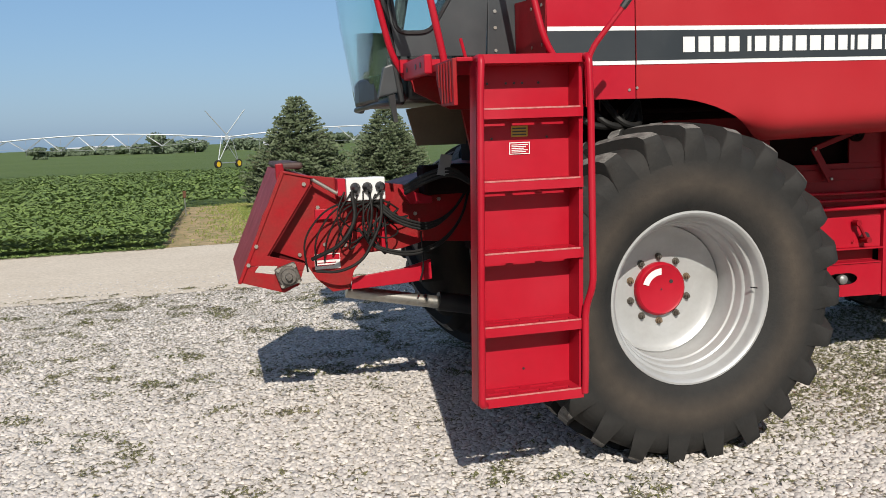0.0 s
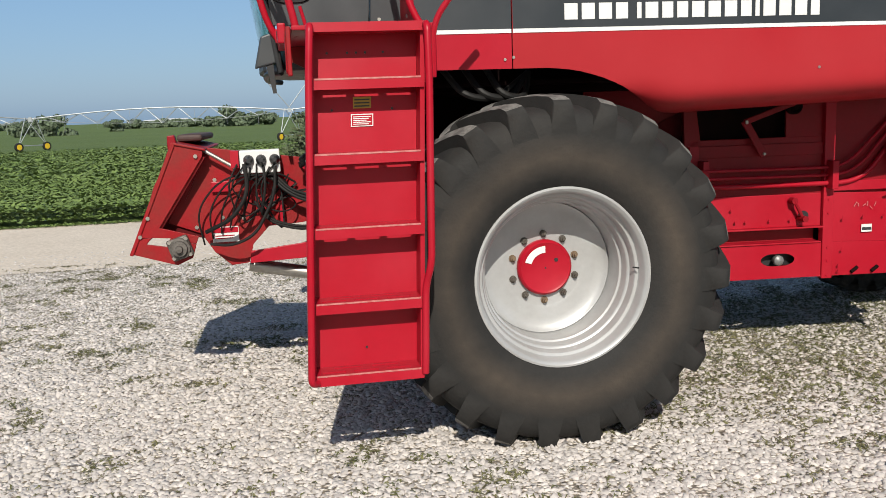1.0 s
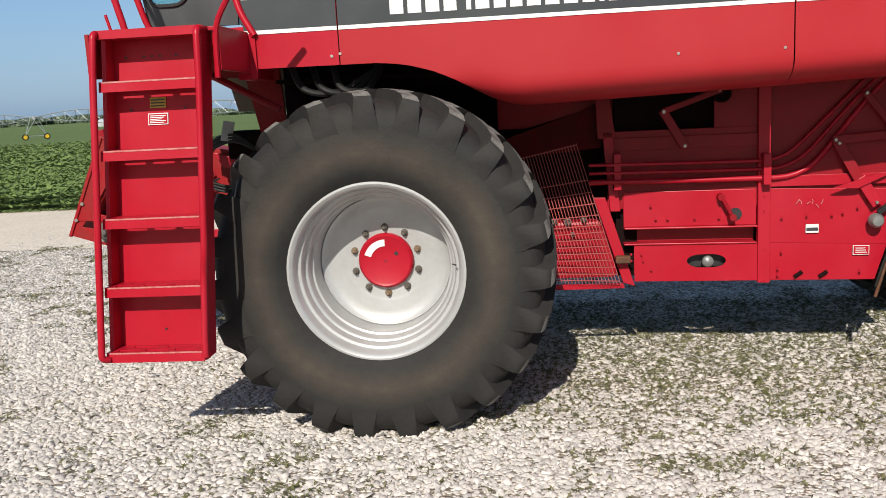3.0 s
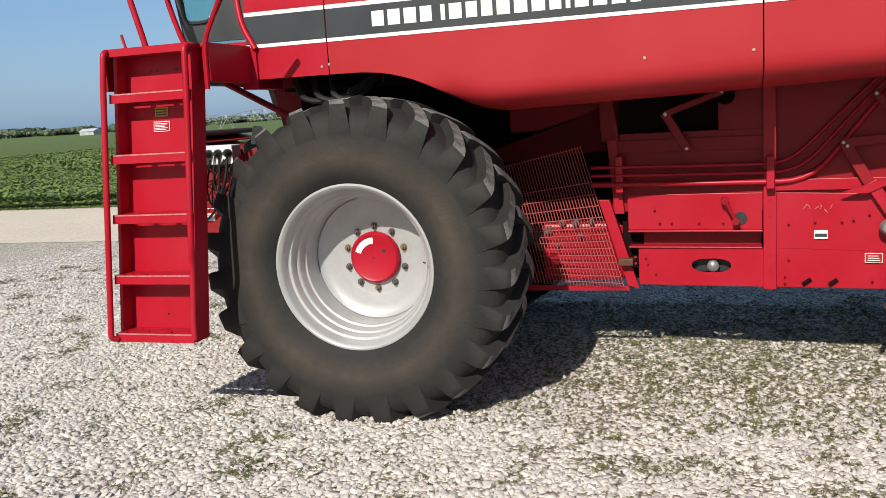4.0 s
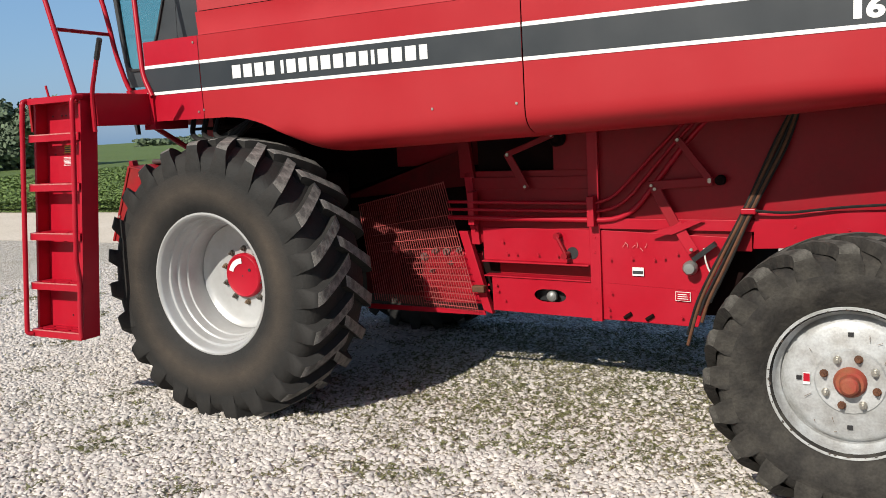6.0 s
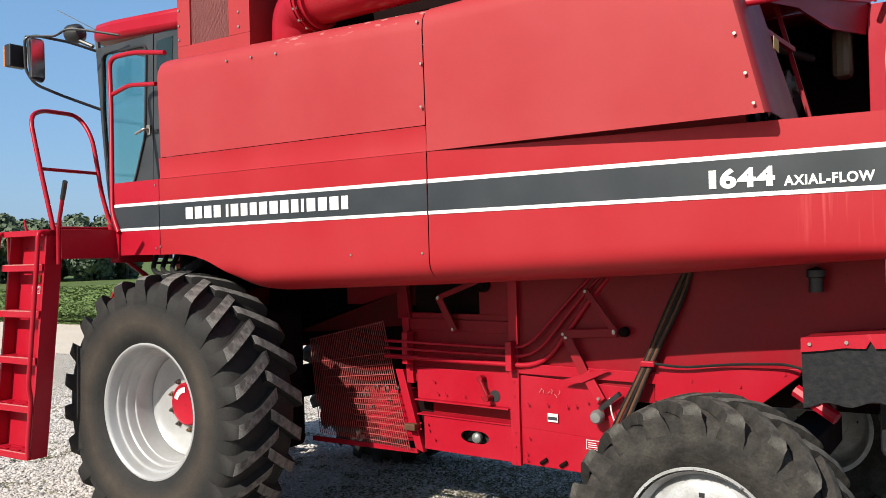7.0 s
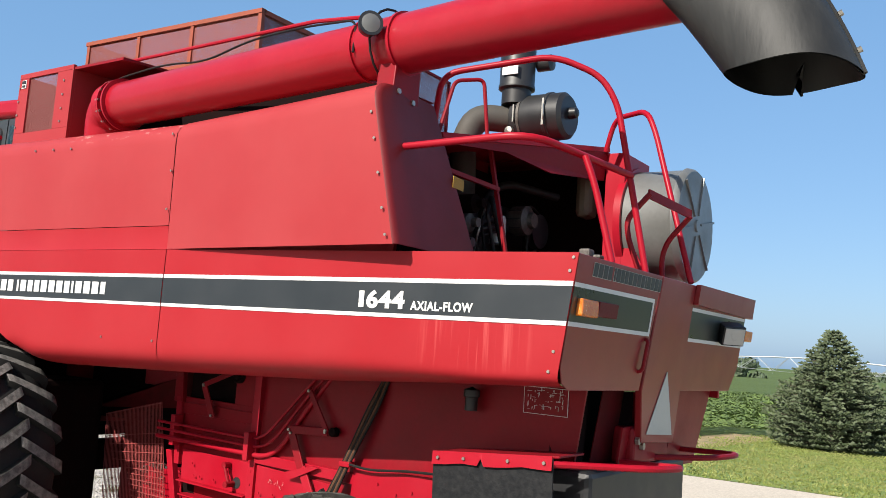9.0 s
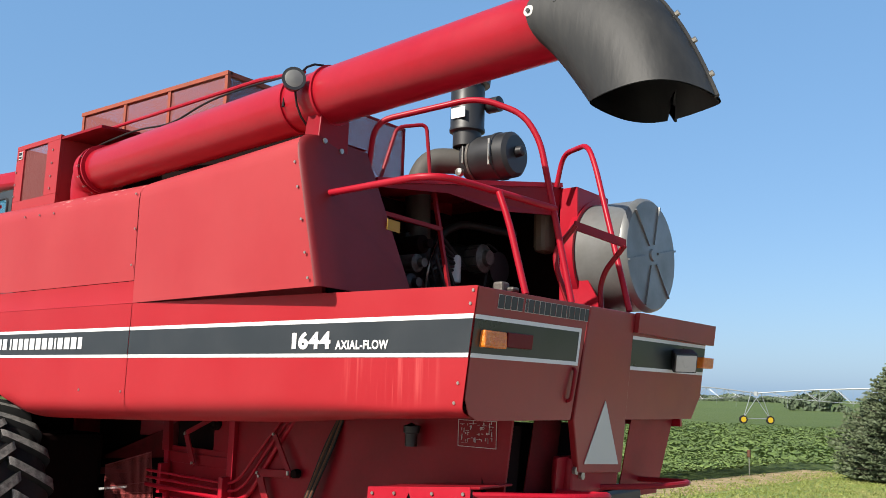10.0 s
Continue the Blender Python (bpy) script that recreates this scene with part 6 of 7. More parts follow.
part("coolant_hose", tube([(3.55, 1.30, 2.62), (3.60, 1.28, 2.95), (3.62, 1.50, 3.08), (3.80, 1.92, 3.05)], 0.028, 0.12, 10), HOSE, combine, smooth=True)
part("fuel_line", tube([(3.58, 1.20, 2.50), (3.68, 1.10, 2.70), (3.64, 1.25, 2.92), (3.50, 1.45, 3.0)], 0.007, 0.1, 6), STEEL, combine, smooth=True)
part("fuel_valve", boxes((4.72, 4.78, 0.36, 0.43, 2.42, 2.48), (4.74, 4.82, 0.40, 0.46, 2.43, 2.455)), MOTOR, combine, "metal valve on the deck", bevel=0.012)
part("coolant_bottle", boxes((3.90, 4.02, 1.98, 2.14, 2.92, 3.24)), TAN, combine, "translucent coolant bottle", bevel=0.04)
part("radiator_box", boxes((4.12, 4.26, 2.0, 2.45, 2.42, 3.36)), RED, combine, "red radiator box", bevel=0.004)
part("radiator_gusset", prism([(4.26, 2.42), (4.50, 2.42), (4.26, 2.85)], "y", 2.0, 2.015), RED, combine)
DC = (2.33, 2.895)
part("screen_ring", lathe([(0.0, 0.39), (0.0, 0.415), (0.05, 0.415), (0.05, 0.39)], (4.22, *DC), "x", 48, close=True), RED, combine, "red screen ring", smooth=True)
drum = part("air_screen_drum", lathe([(0.0, 0.0), (0.0, 0.375), (0.05, 0.384), (0.36, 0.384), (0.38, 0.396), (0.41, 0.388), (0.425, 0.372), (0.43, 0.0)], (4.23, *DC), "x", 64), GALV, combine, "round galvanised rotary air screen", smooth=True)
for k in range(6):
    th = radians(60 * k + 12)
    p, q = Vector((4.662, DC[0] + 0.08 * math.cos(th), DC[1] + 0.08 * math.sin(th))), Vector((4.662, DC[0] + 0.37 * math.cos(th), DC[1] + 0.37 * math.sin(th)))
    part("rib", tube([p, q], 0.010, 0, 4), GALV, drum)
part("drum_boss", lathe([(0.0, 0.045), (0.012, 0.04), (0.012, 0.0)], (4.66, *DC), "x", 20), GALV, drum)

# deck rails
part("deck_rail", tube([(3.785, 0.045, 2.975), (4.59, 0.045, 2.985), (4.77, 0.87, 2.94)], 0.019, 0.17, 10), RED, combine, "red tubular deck rail", smooth=True)
part("rail_foot", boxes((3.765, 3.79, 0.02, 0.075, 2.90, 2.985)), MAROON, combine, bevel=0.006)
part("deck_rail", tube([(4.70, 0.43, 2.955), (4.76, 0.435, 2.80), (4.86, 0.45, 2.42)], 0.018, 0.1, 10), RED, combine, smooth=True)
part("deck_rail", tube([(3.745, 0.44, 3.15), (3.765, 0.465, 3.505), (4.36, 0.69, 3.605), (4.59, 0.81, 3.50), (4.68, 0.85, 3.34), (4.865, 0.89, 2.42)], 0.018, 0.11, 10), RED, combine, "red tubular hoop rail", smooth=True)
part("deck_rail", tube([(3.585, 0.72, 3.22), (3.595, 0.85, 3.60), (3.70, 1.02, 3.645), (3.765, 1.00, 3.25)], 0.0125, 0.05, 8), MAROON, combine, smooth=True)
part("deck_rail", tube([(4.17, 1.87, 3.34), (4.24, 1.84, 3.555), (4.54, 1.64, 3.53), (4.62, 1.595, 3.37), (4.925, 1.45, 2.42)], 0.018, 0.10, 10), RED, combine, "red tubular hoop rail", smooth=True)
bm = bmesh.new()
q = [Vector((4.835, 0.98, 2.885)), Vector((4.935, 1.39, 2.835)), Vector((4.935, 1.39, 2.785)), Vector((4.835, 0.98, 2.835))]
bm.faces.new([bm.verts.new(p) for p in q])
part("ladder_step", bm, MAROON, combine, "folded dark red step plate", solid=0.012)
part("deck_rail", tube([(4.835, 0.985, 2.86), (4.72, 0.955, 2.72), (4.73, 0.955, 2.62), (4.80, 0.97, 2.42)], 0.016, 0.05, 8), MAROON, combine, smooth=True)
part("deck_rail", tube([(4.93, 1.385, 2.80), (4.80, 1.39, 2.66), (4.765, 1.39, 2.56), (4.78, 1.38, 2.42)], 0.016, 0.05, 8), MAROON, combine, smooth=True)

# ---- rear end ----
def rx(y, z):
    """Rear face, slanting forward towards its foot."""
    return 4.90 + 0.03 * y - 0.135 * (2.42 - z)


def rear_sheet(name, outline, depth, mat, label="", parent=None, bevel=0.0, t=0.006):
    bm = bmesh.new()
    lo = [bm.verts.new((rx(y, z) + depth, y, z)) for y, z in outline]
    hi = [bm.verts.new((rx(y, z) + depth - t, y, z)) for y, z in outline]
    bm.faces.new(lo)
    bm.faces.new(hi[::-1])
    for i in range(len(lo)):
        j = (i + 1) % len(lo)
        bm.faces.new((lo[i], lo[j], hi[j], hi[i]))
    return part(name, bm, mat, parent or combine, label, bevel=bevel)


rp = rear_sheet("rear_panel", [(0.004, 2.41), (0.98, 2.41), (0.92, 1.80), (0.12, 1.80), (0.05, 1.83), (0.012, 1.90)], 0, REARPAINT, "glossy red rear panel with shade in its colour", bevel=0.003)
rear_sheet("rear_stripe", [(0.006, 2.106), (0.90, 2.106), (0.905, 2.262), (0.006, 2.262)], 0.002, OLIVE, "dark stripe", rp, t=0.001)
for z0, z1 in ((2.262, 2.282), (2.086, 2.106)):
    rear_sheet("pinstripe", [(0.006, z0), (0.92, z0), (0.92, z1), (0.006, z1)], 0.003, WHITE, "white pinstripe", rp, t=0.001)
rear_sheet("pinstripe", [(0.90, 2.086), (0.92, 2.086), (0.92, 2.282), (0.90, 2.282)], 0.0035, WHITE, "", rp, t=0.001)
k = (0.975 - 0.16) / sum(LETTERS)
y = 0.16
for w in LETTERS:
    if w > 0.35:
        a, b = y + 0.05 * k, y + (w - 0.05) * k
        rear_sheet("mark", [(a, 2.322), (b, 2.322), (b, 2.388), (a, 2.388)], 0.002, BRUSHED, "", rp, t=0.0015)
        rear_sheet("mark", [(a + 0.0018, 2.3238), (b - 0.0018, 2.3238), (b - 0.0018, 2.3862), (a + 0.0018, 2.3862)], 0.0032, BLACK, "", rp, t=0.001)
    y += w * k
part("indicator_lamp", boxes((4.86, 4.90, 0.06, 0.24, 2.135, 2.215)), AMBER, combine, "amber indicator lamp", bevel=0.008)
rear_sheet("reflector", [(0.25, 2.145), (0.46, 2.145), (0.46, 2.215), (0.25, 2.215)], 0.02, REDLENS, "dark red reflector", bevel=0.004, t=0.02)
rear_sheet("rear_column", [(0.985, 2.41), (1.48, 2.41), (1.53, 1.50), (1.06, 1.52), (0.95, 1.80)], 0.004, REARPAINT, "red centre column with shade in its colour", bevel=0.006, t=0.04)
rp2 = rear_sheet("rear_panel", [(1.49, 2.41), (2.52, 2.41), (2.50, 2.30), (2.50, 1.95), (2.40, 1.80), (1.46, 1.80)], 0, REARPAINT, "glossy red rear panel with shade in its colour", bevel=0.003)
rear_sheet("rear_stripe", [(1.49, 2.106), (2.49, 2.106), (2.49, 2.262), (1.49, 2.262)], 0.002, OLIVE, "dark stripe", rp2, t=0.001)
for z0, z1 in ((2.262, 2.282), (2.086, 2.106)):
    rear_sheet("pinstripe", [(1.49, z0), (2.49, z0), (2.49, z1), (1.49, z1)], 0.003, WHITE, "white pinstripe", rp2, t=0.001)
rear_sheet("rear_lip", [(1.49, 2.415), (2.56, 2.415), (2.56, 2.285), (1.49, 2.30)], 0.03, REARPAINT, "", rp2, t=0.03)
rear_sheet("indicator_lamp", [(2.36, 2.13), (2.52, 2.13), (2.52, 2.20), (2.36, 2.20)], 0.06, AMBER, "amber indicator lamp", bevel=0.008, t=0.06)
lm = part("rear_work_lamp", prism([(0.075, -0.045), (0.05, -0.062), (-0.060, -0.062), (-0.060, 0.062), (0.05, 0.062), (0.075, 0.045)], "x", -0.072, 0.072), BLACK, combine, "black rear work lamp tilted towards the ground", bevel=0.008)
lm.matrix_basis = pose(4.985, 2.06, 2.165, 20, 0, 40)
part("lamp_lens", boxes((-0.062, 0.062, -0.068, -0.0605, -0.052, 0.052)), CLEAR, lm, "ribbed clear lens", bevel=0.002)
part("lamp_foot", boxes((-0.10, -0.05, 0.03, 0.07, -0.03, 0.03)), BLACK, lm)
rear_sheet("slow_sign", [(1.25, 1.905), (1.10, 1.565), (1.475, 1.548)], 0.010, BRUSHED, "pale weathered triangle sign", t=0.004)
part("latch_handle", tube([(4.845, 0.90, 2.07), (4.90, 0.88, 2.07), (4.88, 0.86, 1.90), (4.83, 0.86, 1.90)], 0.010, 0.03, 8), MAROON, combine, "dark red door latch handle", smooth=True)
part("latch", boxes((4.83, 4.86, 0.80, 0.86, 1.985, 2.02)), RUST, combine, bevel=0.004)
part("tow_hook", boxes((4.66, 4.79, 1.02, 1.56, 1.40, 1.60)), MAROON, combine, bevel=0.02)
bolts("hook_bolt", ((4.79, 1.12, 1.50), (4.79, 1.05, 1.53)), (1, 0, 0), 0.022, 0.02, STEEL, combine)
part("straw_side", prism([(0.62, 1.76), (0.80, 1.76), (0.74, 1.30), (0.60, 1.30)], "x", 4.50, 4.62), DARK, combine)
part("straw_back", boxes((4.45, 4.50, 0.70, 2.0, 1.25, 1.76)), DARK, combine)
rear_sheet("straw_panel", [(1.76, 1.80), (2.32, 1.80), (2.20, 1.33), (1.70, 1.33)], -0.09, MAROON, "dark red straw hood panel")
# left straw panel takes its shade from the darkened red
rear_sheet("straw_panel", [(0.80, 1.80), (1.06, 1.80), (1.06, 1.33), (0.78, 1.33)], -0.14, SHADERED)
rear_sheet("hook_plate", [(0.93, 1.60), (1.60, 1.62), (1.60, 1.42), (0.94, 1.40)], -0.055, MAROON, "dark red hook plate", t=0.012)
part("straw_side", prism([(4.20, 1.76), (4.72, 1.76), (4.60, 1.30), (4.2, 1.20)], "y", 1.72, 1.74), MAROON, combine)
# spreader guard with black rubber flap
def flap_y(x):
    return 0.26 + 0.06 * (4.70 - x)


def flap_top(x):
    return lerp(((4.0, 1.415), (4.70, 1.475)), x)


part("guard_rail", prism([(4.0, 1.41), (4.70, 1.47), (4.70, 1.482), (4.0, 1.422)], "y", 0.32, 0.60), MAROON, combine, "red spreader guard edge", bevel=0.004)
rows = [[(x, flap_y(x) + 0.004 * k, flap_top(x) - 0.062 * k + (0.012 * math.sin(31 * x) if k == 5 else 0)) for k in range(6)] for x in steps(4.0, 4.70, 0.03)]
part("rubber_flap", ribbon(rows), MUD, combine, "mud-spattered black rubber flap", solid=0.008)
rows = [[(x, flap_y(x) - 0.012, flap_top(x) + 0.012), (x, flap_y(x) - 0.016, flap_top(x) - 0.045 + (0.035 if abs(x - 4.30) < 0.012 else 0) - 0.01 * abs(math.sin(9 * x)))] for x in steps(4.0, 4.70, 0.02)]
part("flap_strip", ribbon(rows), RED, combine, "red flap strip with a torn notch", solid=0.004)
bolts("flap_bolt", [(x, flap_y(x) - 0.02, flap_top(x) - 0.02) for x in (4.04, 4.20, 4.46, 4.66)], (0, -1, 0), 0.009, 0.008, STEEL, combine)
part("tail_loop", tube([(4.64, 0.30, 1.44), (5.05, 0.62, 1.445), (5.13, 0.88, 1.44), (4.75, 0.95, 1.42)], 0.017, 0.10, 8), RED, combine, "red tubular spreader guard loop", smooth=True)
part("tail_loop", tube([(4.70, 1.30, 1.42), (5.06, 1.55, 1.44), (5.14, 1.85, 1.45), (4.70, 1.95, 1.43)], 0.016, 0.12, 8), MAROON, combine, smooth=True)
part("spreader_box", boxes((4.30, 4.78, 0.50, 1.90, 0.85, 1.40)), BLACK, combine, bevel=0.03)
part("spreader_disc", lathe([(0.0, 0.0), (0.0, 0.28), (0.03, 0.28), (0.04, 0.05), (0.20, 0.05), (0.2, 0.0)], (4.55, 0.72, 1.0), "z", 24), BLACK, combine, smooth=True)

# ---- land ----
def grid_sheet(name, xs, ys, mat, lift=0.0, label="", rough=0.0, seed=1):
    rng = random.Random(seed)
    bm = bmesh.new()
    g = [[bm.verts.new((x, y, ground_z(x, y) + lift + rng.uniform(-rough, rough))) for y in ys] for x in xs]
    for a, b in zip(g, g[1:]):
        for i in range(len(a) - 1):
            bm.faces.new((a[i], b[i], b[i + 1], a[i + 1]))
    ob = part(name, bm, mat, smooth="all")
    return tagged(ob, label, name, kind="structure")


def node_material(name):
    m = bpy.data.materials.new(name)
    m.use_nodes = True
    n, l = m.node_tree.nodes, m.node_tree.links
    return m, n, l, n["Principled BSDF"], n.new("ShaderNodeTexCoord").outputs["Object"]


def noise_node(n, l, src, scale, detail=4, rough=0.55):
    t = n.new("ShaderNodeTexNoise")
    t.inputs["Scale"].default_value, t.inputs["Detail"].default_value, t.inputs["Roughness"].default_value = scale, detail, rough
    l.new(src, t.inputs["Vector"])
    return t.outputs["Fac"]


def ramp_node(n, l, src, stops):
    r = n.new("ShaderNodeValToRGB")
    e = r.color_ramp.elements
    while len(e) < len(stops):
        e.new(0.5)
    for el, (p, c) in zip(e, stops):
        el.position, el.color = p, (*c[:3], 1)
    l.new(src, r.inputs["Fac"])
    return r.outputs["Color"]


def mix_node(n, l, fac, a, b):
    m = n.new("ShaderNodeMix")
    m.data_type = "RGBA"
    if isinstance(fac, float):
        m.inputs["Factor"].default_value = fac
    else:
        l.new(fac, m.inputs["Factor"])
    for key, v in (("A", a), ("B", b)):
        if isinstance(v, tuple):
            m.inputs[key].default_value = (*v[:3], 1)
        else:
            l.new(v, m.inputs[key])
    return m.outputs["Result"]


def gravel_material():
    m, n, l, b, co = node_material("white_limestone_gravel")
    vo = n.new("ShaderNodeTexVoronoi")
    vo.inputs["Scale"].default_value = 40
    l.new(co, vo.inputs["Vector"])
    stone = ramp_node(n, l, vo.outputs["Color"], ((0.0, (0.50, 0.445, 0.38)), (0.5, (0.66, 0.60, 0.52)), (1.0, (0.78, 0.72, 0.64))))
    gap = ramp_node(n, l, vo.outputs["Distance"], ((0.40, (0, 0, 0)), (0.62, (1, 1, 1))))
    c = mix_node(n, l, gap, stone, (0.20, 0.17, 0.13))
    patch = noise_node(n, l, co, 0.9, 6, 0.65)
    soil = ramp_node(n, l, patch, ((0.56, (0, 0, 0)), (0.74, (0.5, 0.5, 0.5))))
    c = mix_node(n, l, soil, c, (0.26, 0.225, 0.16))
    l.new(c, b.inputs["Base Color"])
    b.inputs["Roughness"].default_value = 0.9
    bp = n.new("ShaderNodeBump")
    bp.inputs["Strength"].default_value, bp.inputs["Distance"].default_value = 0.9, 0.02
    bp.invert = True
    l.new(vo.outputs["Distance"], bp.inputs["Height"])
    l.new(bp.outputs["Normal"], b.inputs["Normal"])
    return m


def road_material():
    m, n, l, b, co = node_material("packed_limestone_dust")
    c1 = ramp_node(n, l, noise_node(n, l, co, 0.6, 6, 0.6), ((0.35, (0.54, 0.46, 0.365)), (0.65, (0.62, 0.54, 0.44))))
    c2 = ramp_node(n, l, noise_node(n, l, co, 17, 5, 0.75), ((0.36, (0.34, 0.285, 0.215)), (0.64, (0.69, 0.60, 0.495))))
    l.new(mix_node(n, l, 0.5, c1, c2), b.inputs["Base Color"])
    b.inputs["Roughness"].default_value = 0.95
    bp = n.new("ShaderNodeBump")
    bp.inputs["Strength"].default_value, bp.inputs["Distance"].default_value = 0.35, 0.01
    l.new(noise_node(n, l, co, 40, 4), bp.inputs["Height"])
    l.new(bp.outputs["Normal"], b.inputs["Normal"])
    return m


def field_material():
    m, n, l, b, co = node_material("soybean_field")
    c1 = ramp_node(n, l, noise_node(n, l, co, 0.02, 6, 0.6), ((0.35, (0.088, 0.128, 0.040)), (0.65, (0.125, 0.168, 0.054))))
    c2 = ramp_node(n, l, noise_node(n, l, co, 2.2, 6, 0.7), ((0.35, (0.050, 0.080, 0.022)), (0.7, (0.150, 0.195, 0.062))))
    l.new(mix_node(n, l, 0.5, c1, c2), b.inputs["Base Color"])
    b.inputs["Roughness"].default_value = 0.8
    bp = n.new("ShaderNodeBump")
    bp.inputs["Strength"].default_value, bp.inputs["Distance"].default_value = 1.0, 0.15
    l.new(noise_node(n, l, co, 4, 6, 0.7), bp.inputs["Height"])
    l.new(bp.outputs["Normal"], b.inputs["Normal"])
    b.inputs["Specular IOR Level"].default_value = 0.15
    return m


def lawn_material():
    m, n, l, b, co = node_material("mown_lawn")
    c1 = ramp_node(n, l, noise_node(n, l, co, 0.35, 5, 0.6), ((0.35, (0.14, 0.21, 0.035)), (0.68, (0.22, 0.26, 0.06))))
    c2 = ramp_node(n, l, noise_node(n, l, co, 9, 6, 0.75), ((0.35, (0.08, 0.15, 0.025)), (0.7, (0.23, 0.28, 0.07))))
    l.new(mix_node(n, l, 0.5, c1, c2), b.inputs["Base Color"])
    b.inputs["Roughness"].default_value = 0.85
    return m


def dry_material():
    m, n, l, b, co = node_material("dry_grass_strip")
    c1 = ramp_node(n, l, noise_node(n, l, co, 2.6, 8, 0.75), ((0.38, (0.15, 0.16, 0.05)), (0.52, (0.34, 0.24, 0.12)), (0.66, (0.46, 0.34, 0.19))))
    l.new(c1, b.inputs["Base Color"])
    b.inputs["Roughness"].default_value = 0.9
    return m


FIELDM, GRAVELM, ROADM, LAWNM, DRYM = field_material(), gravel_material(), road_material(), lawn_material(), dry_material()
far_x = [-4000, -1500, -600, -250, -120, -60, -30, -12, 0, 12, 30, 60, 120, 250, 600, 1500, 4000]
far_y = [-4000, -1000, -200, -50, -10, 1.2, 2.5, 5, 9, 14.5, 20, 28, 36, 48, 60, 100, 150, 220, 300, 400, 600, 1000, 1800, 4000]
grid_sheet("ground", far_x, far_y, FIELDM, -0.03, "green soybean field reaching the horizon")
yard_y = steps(-30, 1.2, 3) + [2.5, 3.5, 5, 7, 9, 10.5, 12, 13.2, 14.2]
grid_sheet("gravel_yard", [-70, -45, -25, -12, -6, -3, 0, 3, 6, 12, 25, 45, 70], yard_y, GRAVELM, 0.0, "white crushed limestone yard with weeds")
grid_sheet("road", [-70, -45, -25, -12, -6, -3, 0, 3, 6, 12, 25, 45, 70], [7.5, 9, 10.5, 12, 13.2, 14.6], ROADM, 0.006, "packed pale limestone driveway")
grid_sheet("lawn", [-1.5, 0, 2, 6, 12, 25, 60], [14.6, 17, 20, 24, 28, 32.6], LAWNM, 0.012, "mown green lawn beside the drive")
grid_sheet("verge", [-3.5, -2.9, -2.2, -1.5], [14.6, 17, 20, 24, 28, 33], DRYM, 0.010, "strip of dry trampled grass")
grid_sheet("verge", [-2.0, 0, 3, 10, 30], [31.6, 33.6], DRYM, 0.018, "strip of dry trampled grass")


def scatter(name, count, area, shape, mat, label, category, size, seed, keep=None, lift=0.0, up=True, jag=0.0, tilt=0.25):
    """Many small copies of a shape (vertices, faces) merged into one stuff mesh."""
    rg = np.random.default_rng(seed)
    sv, sf = np.array(shape[0], float), shape[1]
    x = rg.uniform(area[0], area[1], count)
    y = rg.uniform(area[2], area[3], count)
    if keep is not None:
        ok = keep(x, y, rg)
        x, y = x[ok], y[ok]
    n = len(x)
    s = rg.uniform(size[0], size[1], (n, 1, 1)) * rg.uniform(0.75, 1.25, (n, 1, 3))
    if up:
        s[:, :, 2] *= 0.8
    a = rg.uniform(0, 2 * np.pi, n)
    ca, sa = np.cos(a)[:, None], np.sin(a)[:, None]
    v = sv[None] * s * (1 + rg.uniform(-0.22, 0.22, (n, len(sv), 1))) + rg.uniform(-jag, jag, (n, len(sv), 3)) * s
    tx, ty = rg.normal(0, tilt, (n, 1)), rg.normal(0, tilt, (n, 1))
    vx = v[:, :, 0] * ca - v[:, :, 1] * sa
    vy = v[:, :, 0] * sa + v[:, :, 1] * ca
    vz = v[:, :, 2] + vx * tx + vy * ty
    gz = np.array([ground_z(p, q) for p, q in zip(x, y)])
    co = np.stack([vx + x[:, None], vy + y[:, None], vz + gz[:, None] + lift], axis=2).reshape(-1, 3)
    faces = []
    k = len(sv)
    base = np.arange(n) * k
    fa = np.array(sf)
    allf = (fa[None] + base[:, None, None]).reshape(-1, fa.shape[1])
    me = bpy.data.meshes.new(name)
    me.vertices.add(len(co))
    me.vertices.foreach_set("co", co.ravel())
    w = fa.shape[1]
    me.loops.add(allf.size)
    me.loops.foreach_set("vertex_index", allf.ravel())
    me.polygons.add(len(allf))
    me.polygons.foreach_set("loop_start", np.arange(len(allf)) * w)
    me.update(calc_edges=True)
    me.validate()
    me.materials.append(mat)
    return tagged(new(name, me), label, category, kind="stuff")


STONE = ([(-1, -0.7, 0), (0.8, -0.9, 0), (1.1, 0.6, 0), (-0.6, 0.9, 0), (-0.55, -0.45, 0.75), (0.6, -0.4, 0.7), (0.5, 0.45, 0.8), (-0.5, 0.4, 0.65)],
         [(4, 5, 6, 7), (0, 1, 5, 4), (1, 2, 6, 5), (2, 3, 7, 6), (3, 0, 4, 7)])
STONEM = material("limestone_pebbles", (0.63, 0.585, 0.55), 0.9, vary=0.25, scale=30, second=(0.50, 0.46, 0.425), amount=0.5, island=0.4, spec=0.25)


def weedy(x, y):
    """Patchiness of the weeds over the yard."""
    v = np.array([noise.fractal(Vector((p * 1.1, q * 1.1, 3.7)), 0.6, 2.2, 4) for p, q in zip(x, y)])
    return v


